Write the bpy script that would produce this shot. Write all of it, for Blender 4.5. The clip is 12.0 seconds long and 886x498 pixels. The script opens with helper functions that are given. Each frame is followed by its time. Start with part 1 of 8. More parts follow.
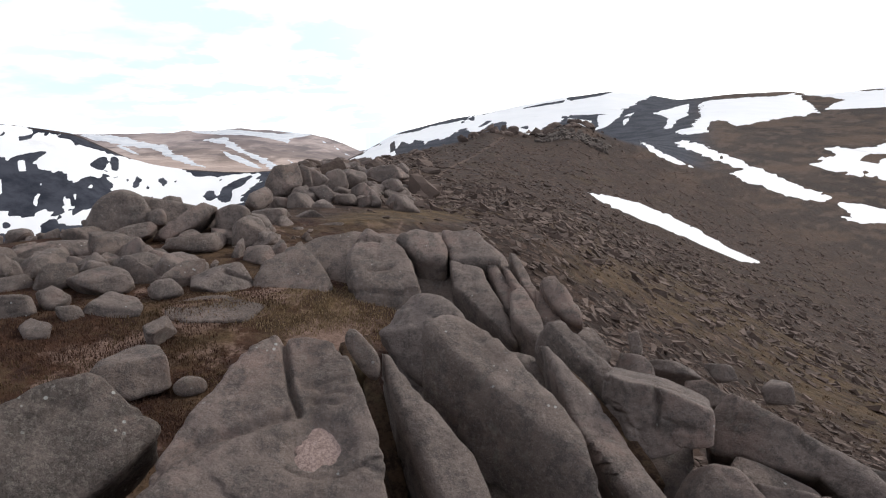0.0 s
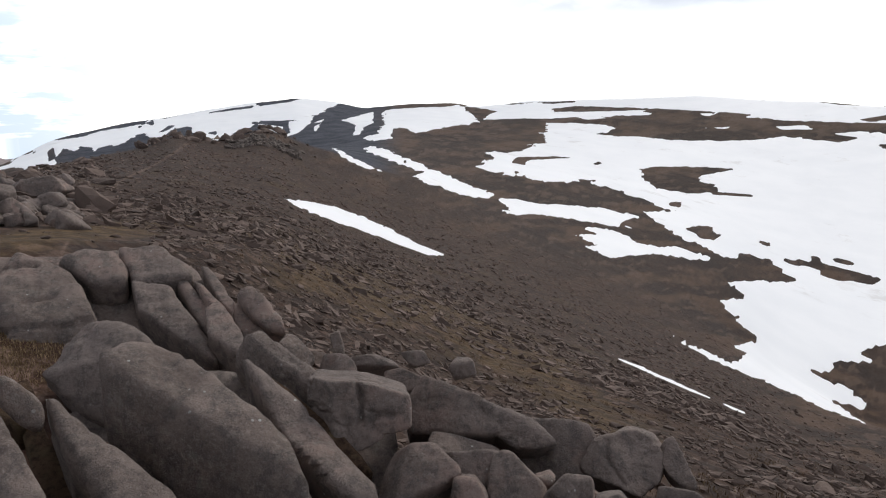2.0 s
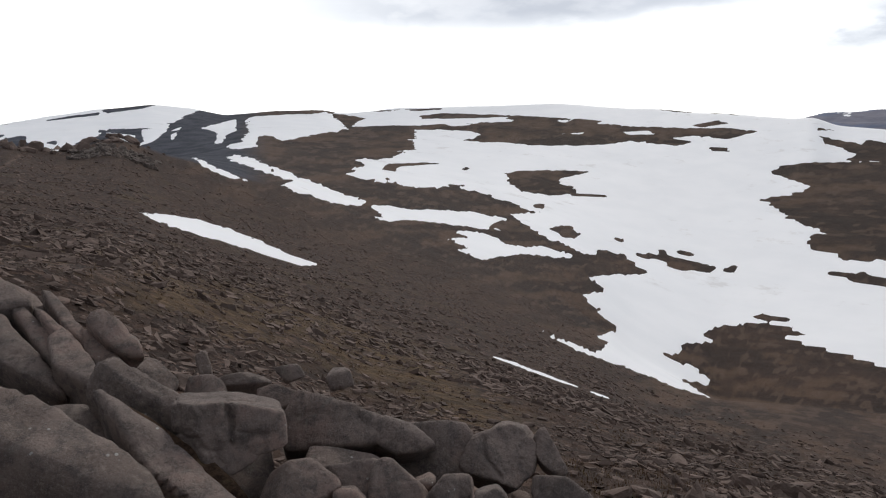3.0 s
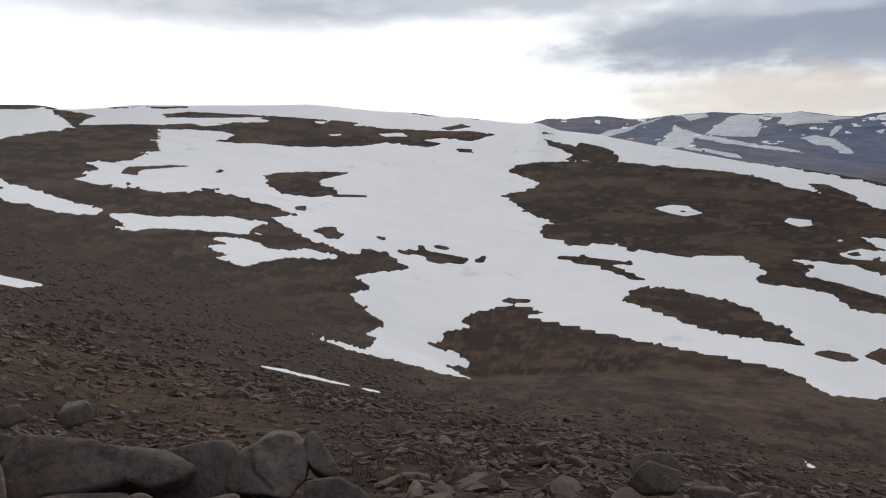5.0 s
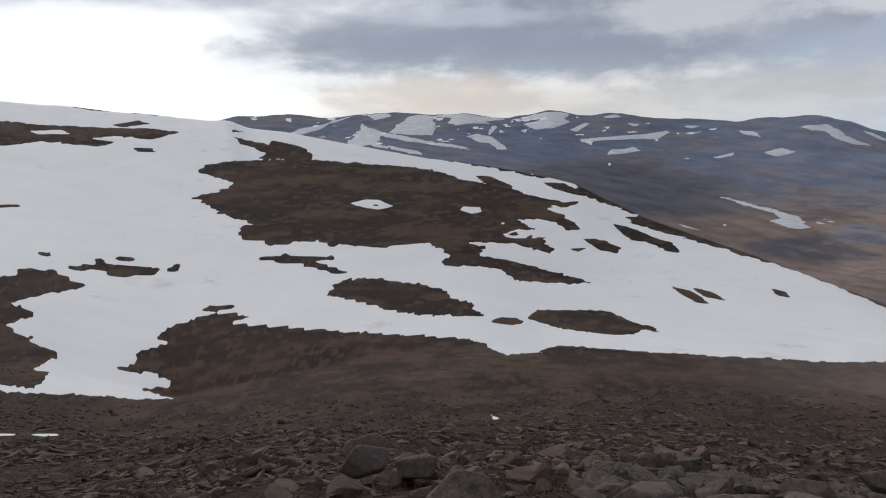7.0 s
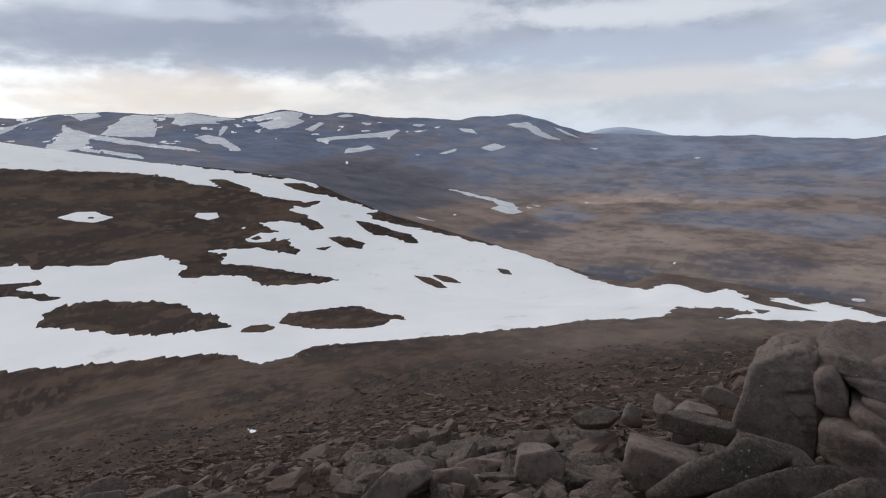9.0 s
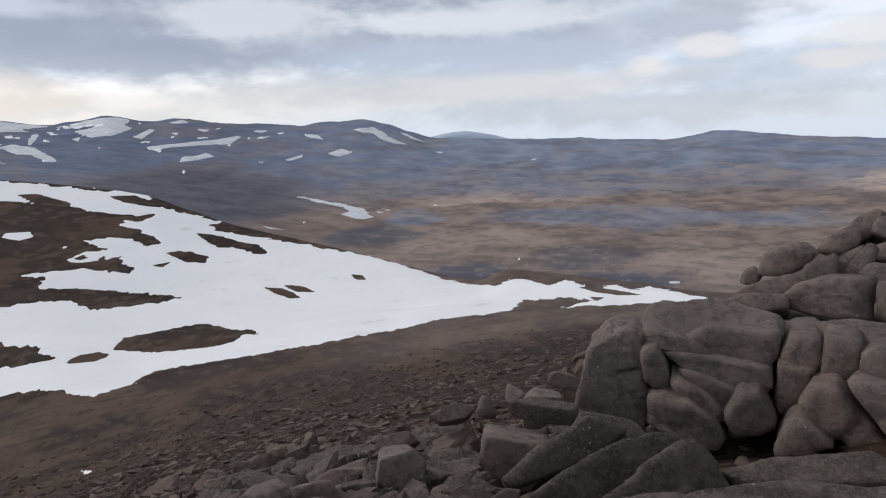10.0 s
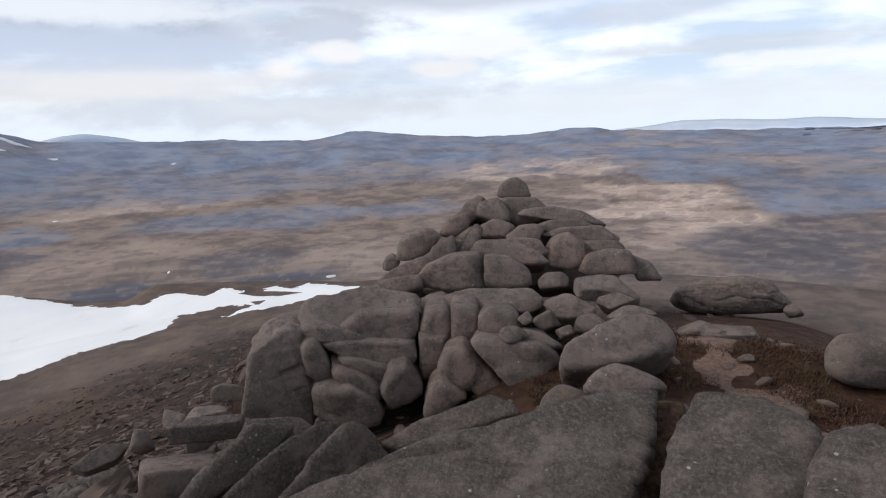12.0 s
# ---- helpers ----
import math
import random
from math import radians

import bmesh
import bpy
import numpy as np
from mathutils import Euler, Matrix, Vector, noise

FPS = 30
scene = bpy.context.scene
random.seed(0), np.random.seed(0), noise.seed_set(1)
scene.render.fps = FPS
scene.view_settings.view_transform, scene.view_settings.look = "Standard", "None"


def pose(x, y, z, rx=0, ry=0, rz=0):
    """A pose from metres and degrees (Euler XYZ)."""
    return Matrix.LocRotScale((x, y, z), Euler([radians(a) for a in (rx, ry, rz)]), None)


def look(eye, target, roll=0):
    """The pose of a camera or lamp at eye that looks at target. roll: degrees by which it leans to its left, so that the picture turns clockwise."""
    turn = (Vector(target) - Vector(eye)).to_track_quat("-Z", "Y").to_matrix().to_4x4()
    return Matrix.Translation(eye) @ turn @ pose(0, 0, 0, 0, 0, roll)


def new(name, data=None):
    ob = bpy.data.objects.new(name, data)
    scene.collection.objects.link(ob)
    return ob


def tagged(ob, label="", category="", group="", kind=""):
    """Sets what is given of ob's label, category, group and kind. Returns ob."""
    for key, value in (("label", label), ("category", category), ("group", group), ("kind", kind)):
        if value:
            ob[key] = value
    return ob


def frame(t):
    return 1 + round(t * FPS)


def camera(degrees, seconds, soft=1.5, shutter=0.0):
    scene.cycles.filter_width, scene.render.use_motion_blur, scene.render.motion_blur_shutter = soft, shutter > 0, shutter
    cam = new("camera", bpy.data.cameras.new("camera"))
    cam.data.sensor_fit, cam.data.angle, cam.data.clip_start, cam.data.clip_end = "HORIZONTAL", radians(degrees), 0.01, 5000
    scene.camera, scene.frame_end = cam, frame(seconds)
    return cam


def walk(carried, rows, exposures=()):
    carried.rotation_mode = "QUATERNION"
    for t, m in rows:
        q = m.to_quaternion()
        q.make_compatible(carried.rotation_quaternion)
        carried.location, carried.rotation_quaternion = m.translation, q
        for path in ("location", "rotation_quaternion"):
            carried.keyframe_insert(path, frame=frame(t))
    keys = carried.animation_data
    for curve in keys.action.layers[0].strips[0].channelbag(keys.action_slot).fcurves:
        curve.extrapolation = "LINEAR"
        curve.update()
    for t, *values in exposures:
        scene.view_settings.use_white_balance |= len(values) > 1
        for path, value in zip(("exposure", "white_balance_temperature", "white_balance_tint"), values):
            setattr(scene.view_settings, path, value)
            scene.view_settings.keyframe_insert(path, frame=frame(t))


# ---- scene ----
cam = camera(70.81, 12.0, soft=1.1)
EYE = 1.8
ROWS = [
    (0.0, 0.0000, 0.0000, 79.432, 0.484, 0.087),
    (0.5, 0.0199, -0.0012, 79.791, 0.480, -7.056),
    (1.0, 0.0428, -0.0057, 79.889, 0.380, -15.409),
    (1.5, 0.0581, -0.0107, 80.001, 0.445, -21.193),
    (2.0, 0.0735, -0.0176, 79.785, 0.274, -27.200),
    (2.5, 0.0875, -0.0257, 79.770, 0.769, -33.082),
    (3.0, 0.1008, -0.0354, 80.293, 0.811, -38.968),
    (3.5, 0.1137, -0.0469, 80.338, 0.578, -45.108),
    (5.5, 0.1476, -0.0972, 80.128, 0.374, -66.947),
    (6.0, 0.1546, -0.1169, 80.104, 0.183, -74.391),
    (6.5, 0.1585, -0.1346, 79.848, 0.612, -80.973),
    (7.0, 0.1604, -0.1539, 79.725, 0.537, -87.906),
    (9.0, 0.1497, -0.2179, 79.295, 1.338, -111.469),
    (9.5, 0.1420, -0.2347, 79.393, 1.533, -118.123),
    (10.0, 0.1317, -0.2516, 79.352, 1.940, -125.298),
    (10.5, 0.1165, -0.2702, 78.982, 1.490, -133.820),
    (11.0, 0.0989, -0.2861, 78.893, 1.742, -142.373),
    (11.5, 0.0840, -0.2965, 78.936, 2.091, -148.931),
    (12.0, 0.0647, -0.3065, 78.352, 2.126, -156.776),
]
walk(cam, [(t, pose(x, y, EYE, rx, ry, rz)) for t, x, y, rx, ry, rz in ROWS],
     exposures=[(0, 0.35, 6500, 10), (1.5, 0.2, 6500, 10), (3, -0.2, 6500, 10), (3.5, -0.36, 6500, 10), (5.5, -0.52, 6450, 10), (7, -0.64, 6400, 10), (9.5, -0.33, 6350, 10), (10.5, -0.24, 6350, 10), (11, -0.13, 6350, 10), (12, -0.05, 6350, 10)])

# ---- sky and sun ----
SUN_AZ, SUN_EL = 62.0, 38.0
world = bpy.data.worlds.new("sky")
scene.world = world
world.use_nodes = True
wn, wl = world.node_tree.nodes, world.node_tree.links
wn.clear()


def wnode(kind, **kw):
    n = wn.new(kind)
    for k, v in kw.items():
        n.inputs[k].default_value = v
    return n


def wmath(op, a, b=None, clamp=False):
    n = wn.new("ShaderNodeMath")
    n.operation, n.use_clamp = op, clamp
    for i, v in enumerate((a, b)):
        if v is None:
            continue
        if isinstance(v, (int, float)):
            n.inputs[i].default_value = v
        else:
            wl.new(v, n.inputs[i])
    return n.outputs[0]


def wstep(v, lo, hi):
    n = wn.new("ShaderNodeMapRange")
    n.interpolation_type = "SMOOTHSTEP"
    wl.new(v, n.inputs[0])
    n.inputs[1].default_value, n.inputs[2].default_value = lo, hi
    return n.outputs[0]


def wmix(f, a, b):
    n = wn.new("ShaderNodeMix")
    n.data_type = "RGBA"
    wl.new(f, n.inputs[0])
    for i, v in ((6, a), (7, b)):
        if isinstance(v, tuple):
            n.inputs[i].default_value = (*v, 1)
        else:
            wl.new(v, n.inputs[i])
    return n.outputs[2]


sky = wn.new("ShaderNodeTexSky")
sky.sky_type, sky.sun_disc = "NISHITA", False
sky.sun_elevation, sky.sun_rotation, sky.altitude = radians(SUN_EL), radians(SUN_AZ), 1200
coord = wn.new("ShaderNodeTexCoord")
sep = wn.new("ShaderNodeSeparateXYZ")
wl.new(coord.outputs["Generated"], sep.inputs[0])
dx, dy, dz = sep.outputs
hz = wmath("MAXIMUM", dz, 0.0)
deck = wn.new("ShaderNodeCombineXYZ")
den = wmath("ADD", hz, 0.20)
wl.new(wmath("DIVIDE", dx, den), deck.inputs[0])
wl.new(wmath("DIVIDE", dy, den), deck.inputs[1])


def cloud(scale, detail, rough, seed):
    n = wn.new("ShaderNodeTexNoise")
    n.inputs["Scale"].default_value, n.inputs["Detail"].default_value, n.inputs["Roughness"].default_value = scale, detail, rough
    off = wn.new("ShaderNodeVectorMath")
    off.operation = "ADD"
    off.inputs[1].default_value = seed
    wl.new(deck.outputs[0], off.inputs[0])
    wl.new(off.outputs[0], n.inputs["Vector"])
    return n.outputs["Fac"]


CLEAR, LIT = (1.05, 1.24, 1.50), (1.68, 1.75, 1.90)
big, small = cloud(0.8, 4, 0.5, (3.1, 7.7, 0)), cloud(2.2, 5, 0.55, (9.4, 1.2, 0))
# side away from the sun: heavier cloud bases
ax, ay = math.sin(radians(106)), math.cos(radians(106))
side = wmath("ADD", wmath("MULTIPLY", dx, ax), wmath("MULTIPLY", dy, ay))
wave = wmath("SUBTRACT", wmath("ADD", wmath("MULTIPLY", big, 0.6), wmath("MULTIPLY", small, 0.4)), 0.5)
lift_ = wmath("ADD", dz, wmath("MULTIPLY", wave, 0.16))
edge_ = wmath("ADD", side, wmath("MULTIPLY", wave, 0.25))
heavy = wmath("MULTIPLY", wstep(edge_, 0.74, 0.88), wstep(lift_, 0.085, 0.135))
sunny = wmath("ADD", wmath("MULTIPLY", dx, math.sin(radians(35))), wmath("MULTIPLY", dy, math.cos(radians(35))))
cover = wmath("MAXIMUM", wstep(wmath("ADD", wmath("MULTIPLY", big, 0.55), wmath("MULTIPLY", small, 0.45)), 0.40, 0.60), wmath("MULTIPLY", wstep(sunny, 0.1, 0.85), 0.72))
high_ = wmath("MULTIPLY", wmath("MULTIPLY", wstep(lift_, 0.150, 0.195), wstep(side, -0.1, 0.5)), 0.75)
west = wmath("ADD", wmath("MULTIPLY", dx, math.sin(radians(-18))), wmath("MULTIPLY", dy, math.cos(radians(-18))))
cover = wmath("MULTIPLY", cover, wmath("SUBTRACT", 1.0, wmath("MULTIPLY", wstep(west, 0.90, 0.99), wstep(small, 0.56, 0.42))))
dark = wmath("MULTIPLY", wstep(wave, -0.24, 0.0), wmath("MAXIMUM", heavy, high_))
glow_dir = (math.sin(radians(SUN_AZ - 16)), math.cos(radians(SUN_AZ - 16)))
toward = wmath("ADD", wmath("MULTIPLY", dx, glow_dir[0]), wmath("MULTIPLY", dy, glow_dir[1]))
lit = wmix(wstep(toward, 0.0, 0.95), LIT, (3.1, 3.05, 2.95))
tone = wmix(cover, CLEAR, lit)
# heaped white clouds on the side away from the sun
den2 = wmath("ADD", hz, 0.09)
deck2 = wn.new("ShaderNodeCombineXYZ")
wl.new(wmath("DIVIDE", dx, den2), deck2.inputs[0])
wl.new(wmath("DIVIDE", dy, den2), deck2.inputs[1])
puff = wn.new("ShaderNodeTexNoise")
puff.inputs["Scale"].default_value, puff.inputs["Detail"].default_value, puff.inputs["Roughness"].default_value = 0.75, 5, 0.48
wl.new(deck2.outputs[0], puff.inputs["Vector"])
away = wstep(sunny, 0.05, -0.55)
heap = wmath("MULTIPLY", wmath("MULTIPLY", wstep(puff.outputs["Fac"], 0.49, 0.61), away), wstep(dz, 0.03, 0.08))
under = wmath("MULTIPLY", wmath("MULTIPLY", wstep(puff.outputs["Fac"], 0.45, 0.38), away), wstep(dz, 0.06, 0.12))
tone = wmix(wmath("MULTIPLY", under, 0.35), tone, (0.90, 1.00, 1.24))
tone = wmix(wmath("MULTIPLY", heap, 0.5), tone, (1.95, 1.95, 1.97))
warm = wmath("MULTIPLY", wstep(side, 0.80, 0.93), wstep(dz, 0.12, 0.05))
tone = wmix(wmath("MULTIPLY", warm, 0.7), tone, (1.36, 1.22, 1.12))
tone = wmix(wmath("MULTIPLY", wstep(dz, 0.075, 0.0), wmath("SUBTRACT", 1.0, wstep(sunny, 0.0, 0.6))), tone, (1.34, 1.48, 1.68))
tone = wmix(dark, tone, wmix(wstep(small, 0.36, 0.62), (0.56, 0.61, 0.74), (0.84, 0.90, 1.03)))
# single clouds: bearing, height, half width, half height (degrees), tone, strength
CLOUDS_EAST = [
    (96.8, 7.3, 22.3, 2.7, (0.66, 0.72, 0.88), 0.85),
    (89.8, 10.1, 10.4, 0.8, (1.20, 1.27, 1.40), 0.70),
    (109.5, 9.8, 8.5, 2.2, (1.45, 1.47, 1.54), 0.80),
    (126.5, 7.2, 16.0, 1.5, (0.88, 0.95, 1.12), 0.65),
    (129.5, 9.6, 13.0, 1.6, (1.38, 1.43, 1.52), 0.85),
    (147.4, 8.1, 6.7, 1.5, (0.88, 0.93, 1.05), 0.80),
    (124.0, 4.0, 21.8, 1.7, (1.12, 1.14, 1.20), 0.60),
    (88.2, 3.8, 8.8, 1.7, (1.55, 1.36, 1.22), 0.70),
    (140.6, 1.5, 18.1, 1.6, (0.98, 1.06, 1.23), 0.75),
    (130.9, 6.5, 15.5, 1.9, (0.98, 1.07, 1.28), 0.80),
    (127.4, 9.2, 9.3, 1.0, (1.50, 1.52, 1.56), 0.60),
]
CLOUDS_SOUTH = [
    (147.5, 7.7, 3.9, 0.8, (1.00, 1.08, 1.25), 0.70),
    (181.1, 5.1, 13.0, 0.7, (1.08, 1.13, 1.25), 0.70),
    (175.0, 8.2, 7.3, 0.9, (1.10, 1.15, 1.28), 0.70),
    (167.6, 1.5, 32.1, 1.5, (1.28, 1.32, 1.42), 0.60),
    (133.9, 3.7, 15.5, 1.1, (1.42, 1.37, 1.40), 0.60),
    (185.1, 3.8, 7.8, 0.7, (1.60, 1.58, 1.58), 0.80),
    (153.0, 3.6, 9.5, 2.3, (1.00, 1.09, 1.26), 0.60),
    (160.3, 6.5, 5.4, 1.2, (1.62, 1.60, 1.60), 0.90),
    (156.7, 4.5, 3.6, 0.7, (1.60, 1.50, 1.45), 0.70),
    (143.2, 4.9, 2.1, 0.8, (1.66, 1.54, 1.48), 0.85),
    (147.6, 6.2, 2.6, 0.9, (1.62, 1.56, 1.54), 0.85),
]
CLOUDS_NORTH = [
    (-29.9, 4.2, 7.3, 1.5, (0.95, 1.14, 1.20), 0.55),
    (-22.8, 7.6, 7.8, 1.0, (1.00, 1.15, 1.20), 0.50),
    (-14.3, 8.6, 5.7, 1.3, (1.05, 1.18, 1.22), 0.40),
]
az = wmath("MULTIPLY", wmath("ARCTAN2", dx, dy), 180 / math.pi)
az = wmath("ADD", az, wmath("MULTIPLY", wmath("LESS_THAN", az, -100.0), 360.0))
el = wmath("MULTIPLY", wmath("ARCSINE", dz), 180 / math.pi)
tear = wn.new("ShaderNodeTexNoise")
tear.inputs["Scale"].default_value, tear.inputs["Detail"].default_value, tear.inputs["Roughness"].default_value = 1.0, 6, 0.58
flat_ = wn.new("ShaderNodeCombineXYZ")
wl.new(wmath("DIVIDE", az, 5.0), flat_.inputs[0])
wl.new(wmath("DIVIDE", el, 2.2), flat_.inputs[1])
wl.new(flat_.outputs[0], tear.inputs["Vector"])
torn = wmath("MULTIPLY", wmath("SUBTRACT", tear.outputs["Fac"], 0.5), 2.1)
for b_, h_, wide_, tall_, tint_, strength_ in CLOUDS_EAST + CLOUDS_SOUTH + CLOUDS_NORTH:
    u_, v_ = wmath("DIVIDE", wmath("SUBTRACT", az, b_), wide_), wmath("DIVIDE", wmath("SUBTRACT", el, h_), tall_)
    far_ = wmath("ADD", wmath("SQRT", wmath("ADD", wmath("MULTIPLY", u_, u_), wmath("MULTIPLY", v_, v_))), torn)
    tone = wmix(wmath("MULTIPLY", wstep(far_, 1.32, 0.48), strength_), tone, tint_)
# unseen darker sky added in the south-west, to shade faces turned there
south_west = wmath("ADD", wmath("MULTIPLY", dx, math.sin(radians(242))), wmath("MULTIPLY", dy, math.cos(radians(242))))
tone = wmix(wstep(south_west, 0.68, 0.94), tone, (0.40, 0.44, 0.53))
# the unseen sky overhead gets a darker tone, set for the light below
tone = wmix(wstep(dz, 0.16, 0.55), tone, (0.78, 0.80, 0.86))
bg_cloud = wnode("ShaderNodeBackground", Strength=0.70)
wl.new(tone, bg_cloud.inputs[0])
bg_sky = wnode("ShaderNodeBackground", Strength=0.10)
wl.new(sky.outputs[0], bg_sky.inputs[0])
both = wn.new("ShaderNodeMixShader")
both.inputs[0].default_value = 0.85
wl.new(bg_sky.outputs[0], both.inputs[1])
wl.new(bg_cloud.outputs[0], both.inputs[2])
wout = wn.new("ShaderNodeOutputWorld")
wl.new(both.outputs[0], wout.inputs[0])

sun = new("sun", bpy.data.lights.new("sun", "SUN"))
sun.data.energy, sun.data.angle, sun.data.color = 1.5, radians(14), (1.0, 0.95, 0.88)
sun.matrix_world = look(Vector((math.sin(radians(SUN_AZ)) * math.cos(radians(SUN_EL)), math.cos(radians(SUN_AZ)) * math.cos(radians(SUN_EL)), math.sin(radians(SUN_EL)))) * 60, (0, 0, 0))

# ---- materials ----


class Mat:
    """A small builder of node materials."""

    def __init__(self, name, rough=0.9):
        self.m = bpy.data.materials.new(name)
        self.m.use_nodes = True
        self.n, self.l = self.m.node_tree.nodes, self.m.node_tree.links
        self.b = self.n["Principled BSDF"]
        self.b.inputs["Roughness"].default_value = rough
        self.b.inputs["Specular IOR Level"].default_value = 0.25

    def put(self, sock, v):
        if isinstance(v, tuple):
            sock.default_value = (*v, 1) if len(v) == 3 and sock.type == "RGBA" else v
        elif isinstance(v, (int, float)):
            sock.default_value = v
        else:
            self.l.new(v, sock)

    def pos(self, stretch=(1, 1, 1)):
        g = self.n.new("ShaderNodeNewGeometry")
        v = self.n.new("ShaderNodeVectorMath")
        v.operation = "MULTIPLY"
        v.inputs[1].default_value = stretch
        self.l.new(g.outputs["Position"], v.inputs[0])
        return v.outputs[0]

    def noise(self, scale, detail=4, rough=0.6, stretch=(1, 1, 1), vec=None):
        n = self.n.new("ShaderNodeTexNoise")
        n.inputs["Scale"].default_value, n.inputs["Detail"].default_value, n.inputs["Roughness"].default_value = scale, detail, rough
        self.l.new(vec or self.pos(stretch), n.inputs["Vector"])
        return n.outputs["Fac"]

    def voronoi(self, scale, feature="F1", stretch=(1, 1, 1), out="Distance", rand=1.0):
        n = self.n.new("ShaderNodeTexVoronoi")
        n.feature = feature
        n.inputs["Scale"].default_value = scale
        n.inputs["Randomness"].default_value = rand
        self.l.new(self.pos(stretch), n.inputs["Vector"])
        return n.outputs[out]

    def attr(self, name):
        n = self.n.new("ShaderNodeAttribute")
        n.attribute_name = name
        return n.outputs["Fac"]

    def step(self, v, lo, hi, a=0.0, b=1.0):
        n = self.n.new("ShaderNodeMapRange")
        n.interpolation_type = "SMOOTHSTEP"
        self.l.new(v, n.inputs[0])
        for i, x in enumerate((lo, hi, a, b)):
            n.inputs[1 + i].default_value = x
        return n.outputs[0]

    def math(self, op, a, b=0.0):
        n = self.n.new("ShaderNodeMath")
        n.operation = op
        self.put(n.inputs[0], a), self.put(n.inputs[1], b)
        return n.outputs[0]

    def mix(self, f, a, b, mode="MIX"):
        n = self.n.new("ShaderNodeMix")
        n.data_type, n.blend_type = "RGBA", mode
        self.put(n.inputs[0], f), self.put(n.inputs[6], a), self.put(n.inputs[7], b)
        return n.outputs[2]

    def color(self, c):
        self.put(self.b.inputs["Base Color"], c)

    def bump(self, h, strength=0.5, dist=0.02):
        n = self.n.new("ShaderNodeBump")
        n.inputs["Strength"].default_value, n.inputs["Distance"].default_value = strength, dist
        self.l.new(h, n.inputs["Height"])
        old = self.b.inputs["Normal"]
        if old.is_linked:
            self.l.new(old.links[0].from_socket, n.inputs["Normal"])
        self.l.new(n.outputs[0], old)


def granite(name="granite", crusted=0.0):
    m = Mat(name, 0.9)
    rnd = m.n.new("ShaderNodeObjectInfo").outputs["Random"]
    base = m.mix(m.step(m.noise(1.1, 6, 0.65), 0.35, 0.65), (0.134, 0.103, 0.088), (0.232, 0.180, 0.155))
    base = m.mix(m.step(rnd, 0.0, 1.0, 0.0, 0.45), base, (0.215, 0.178, 0.162))
    base = m.mix(m.step(m.noise(0.7, 5, 0.65), 0.50, 0.66, 0, 0.75), base, (0.285, 0.200, 0.168))
    base = m.mix(m.step(m.noise(5.5, 6, 0.75), 0.46, 0.60, 0, 0.75), base, (0.098, 0.083, 0.075))
    base = m.mix(m.step(m.noise(70, 3, 0.8), 0.50, 0.70, 0, 0.4), base, (0.34, 0.29, 0.265))
    base = m.mix(m.math("MULTIPLY", m.step(m.noise(24, 5, 0.8), 0.50, 0.62), m.step(m.noise(1.9, 4, 0.65), 0.36, 0.6, 0.10, 0.5)), base, (0.335, 0.275, 0.240))
    base = m.mix(m.step(m.noise(48, 3, 0.75), 0.56, 0.68, 0, 0.45), base, (0.045, 0.04, 0.037))
    crust = m.math("MULTIPLY", m.step(m.noise(7, 5, 0.7), 0.54, 0.62), m.step(m.noise(1.4, 3), 0.45, 0.62))
    base = m.mix(m.math("MULTIPLY", crust, 0.35), base, (0.275, 0.25, 0.215))
    if crusted:  # blackish lichen over most of the face
        base = m.mix(m.step(m.noise(3.0, 6, 0.75), 0.36, 0.56, 0.3 * crusted, crusted), base, m.mix(m.step(m.noise(26, 4, 0.8), 0.4, 0.6), (0.040, 0.034, 0.030), (0.098, 0.080, 0.069)))
        base = m.mix(m.step(m.noise(30, 6, 0.85), 0.50, 0.60, 0, 0.5), base, (0.255, 0.220, 0.190))
    spots = m.math("MULTIPLY", m.step(m.voronoi(11), 0.16, 0.10), m.step(m.noise(2.3, 3), 0.56, 0.62))
    base = m.mix(m.math("MULTIPLY", spots, 0.6), base, (0.58, 0.58, 0.54))
    m.color(base)
    m.bump(m.noise(4.5, 6, 0.7), 0.55, 0.10)
    m.bump(m.noise(13, 6, 0.8), 0.8, 0.04)
    m.bump(m.noise(90, 3, 0.75), 0.5, 0.006)
    return m.m


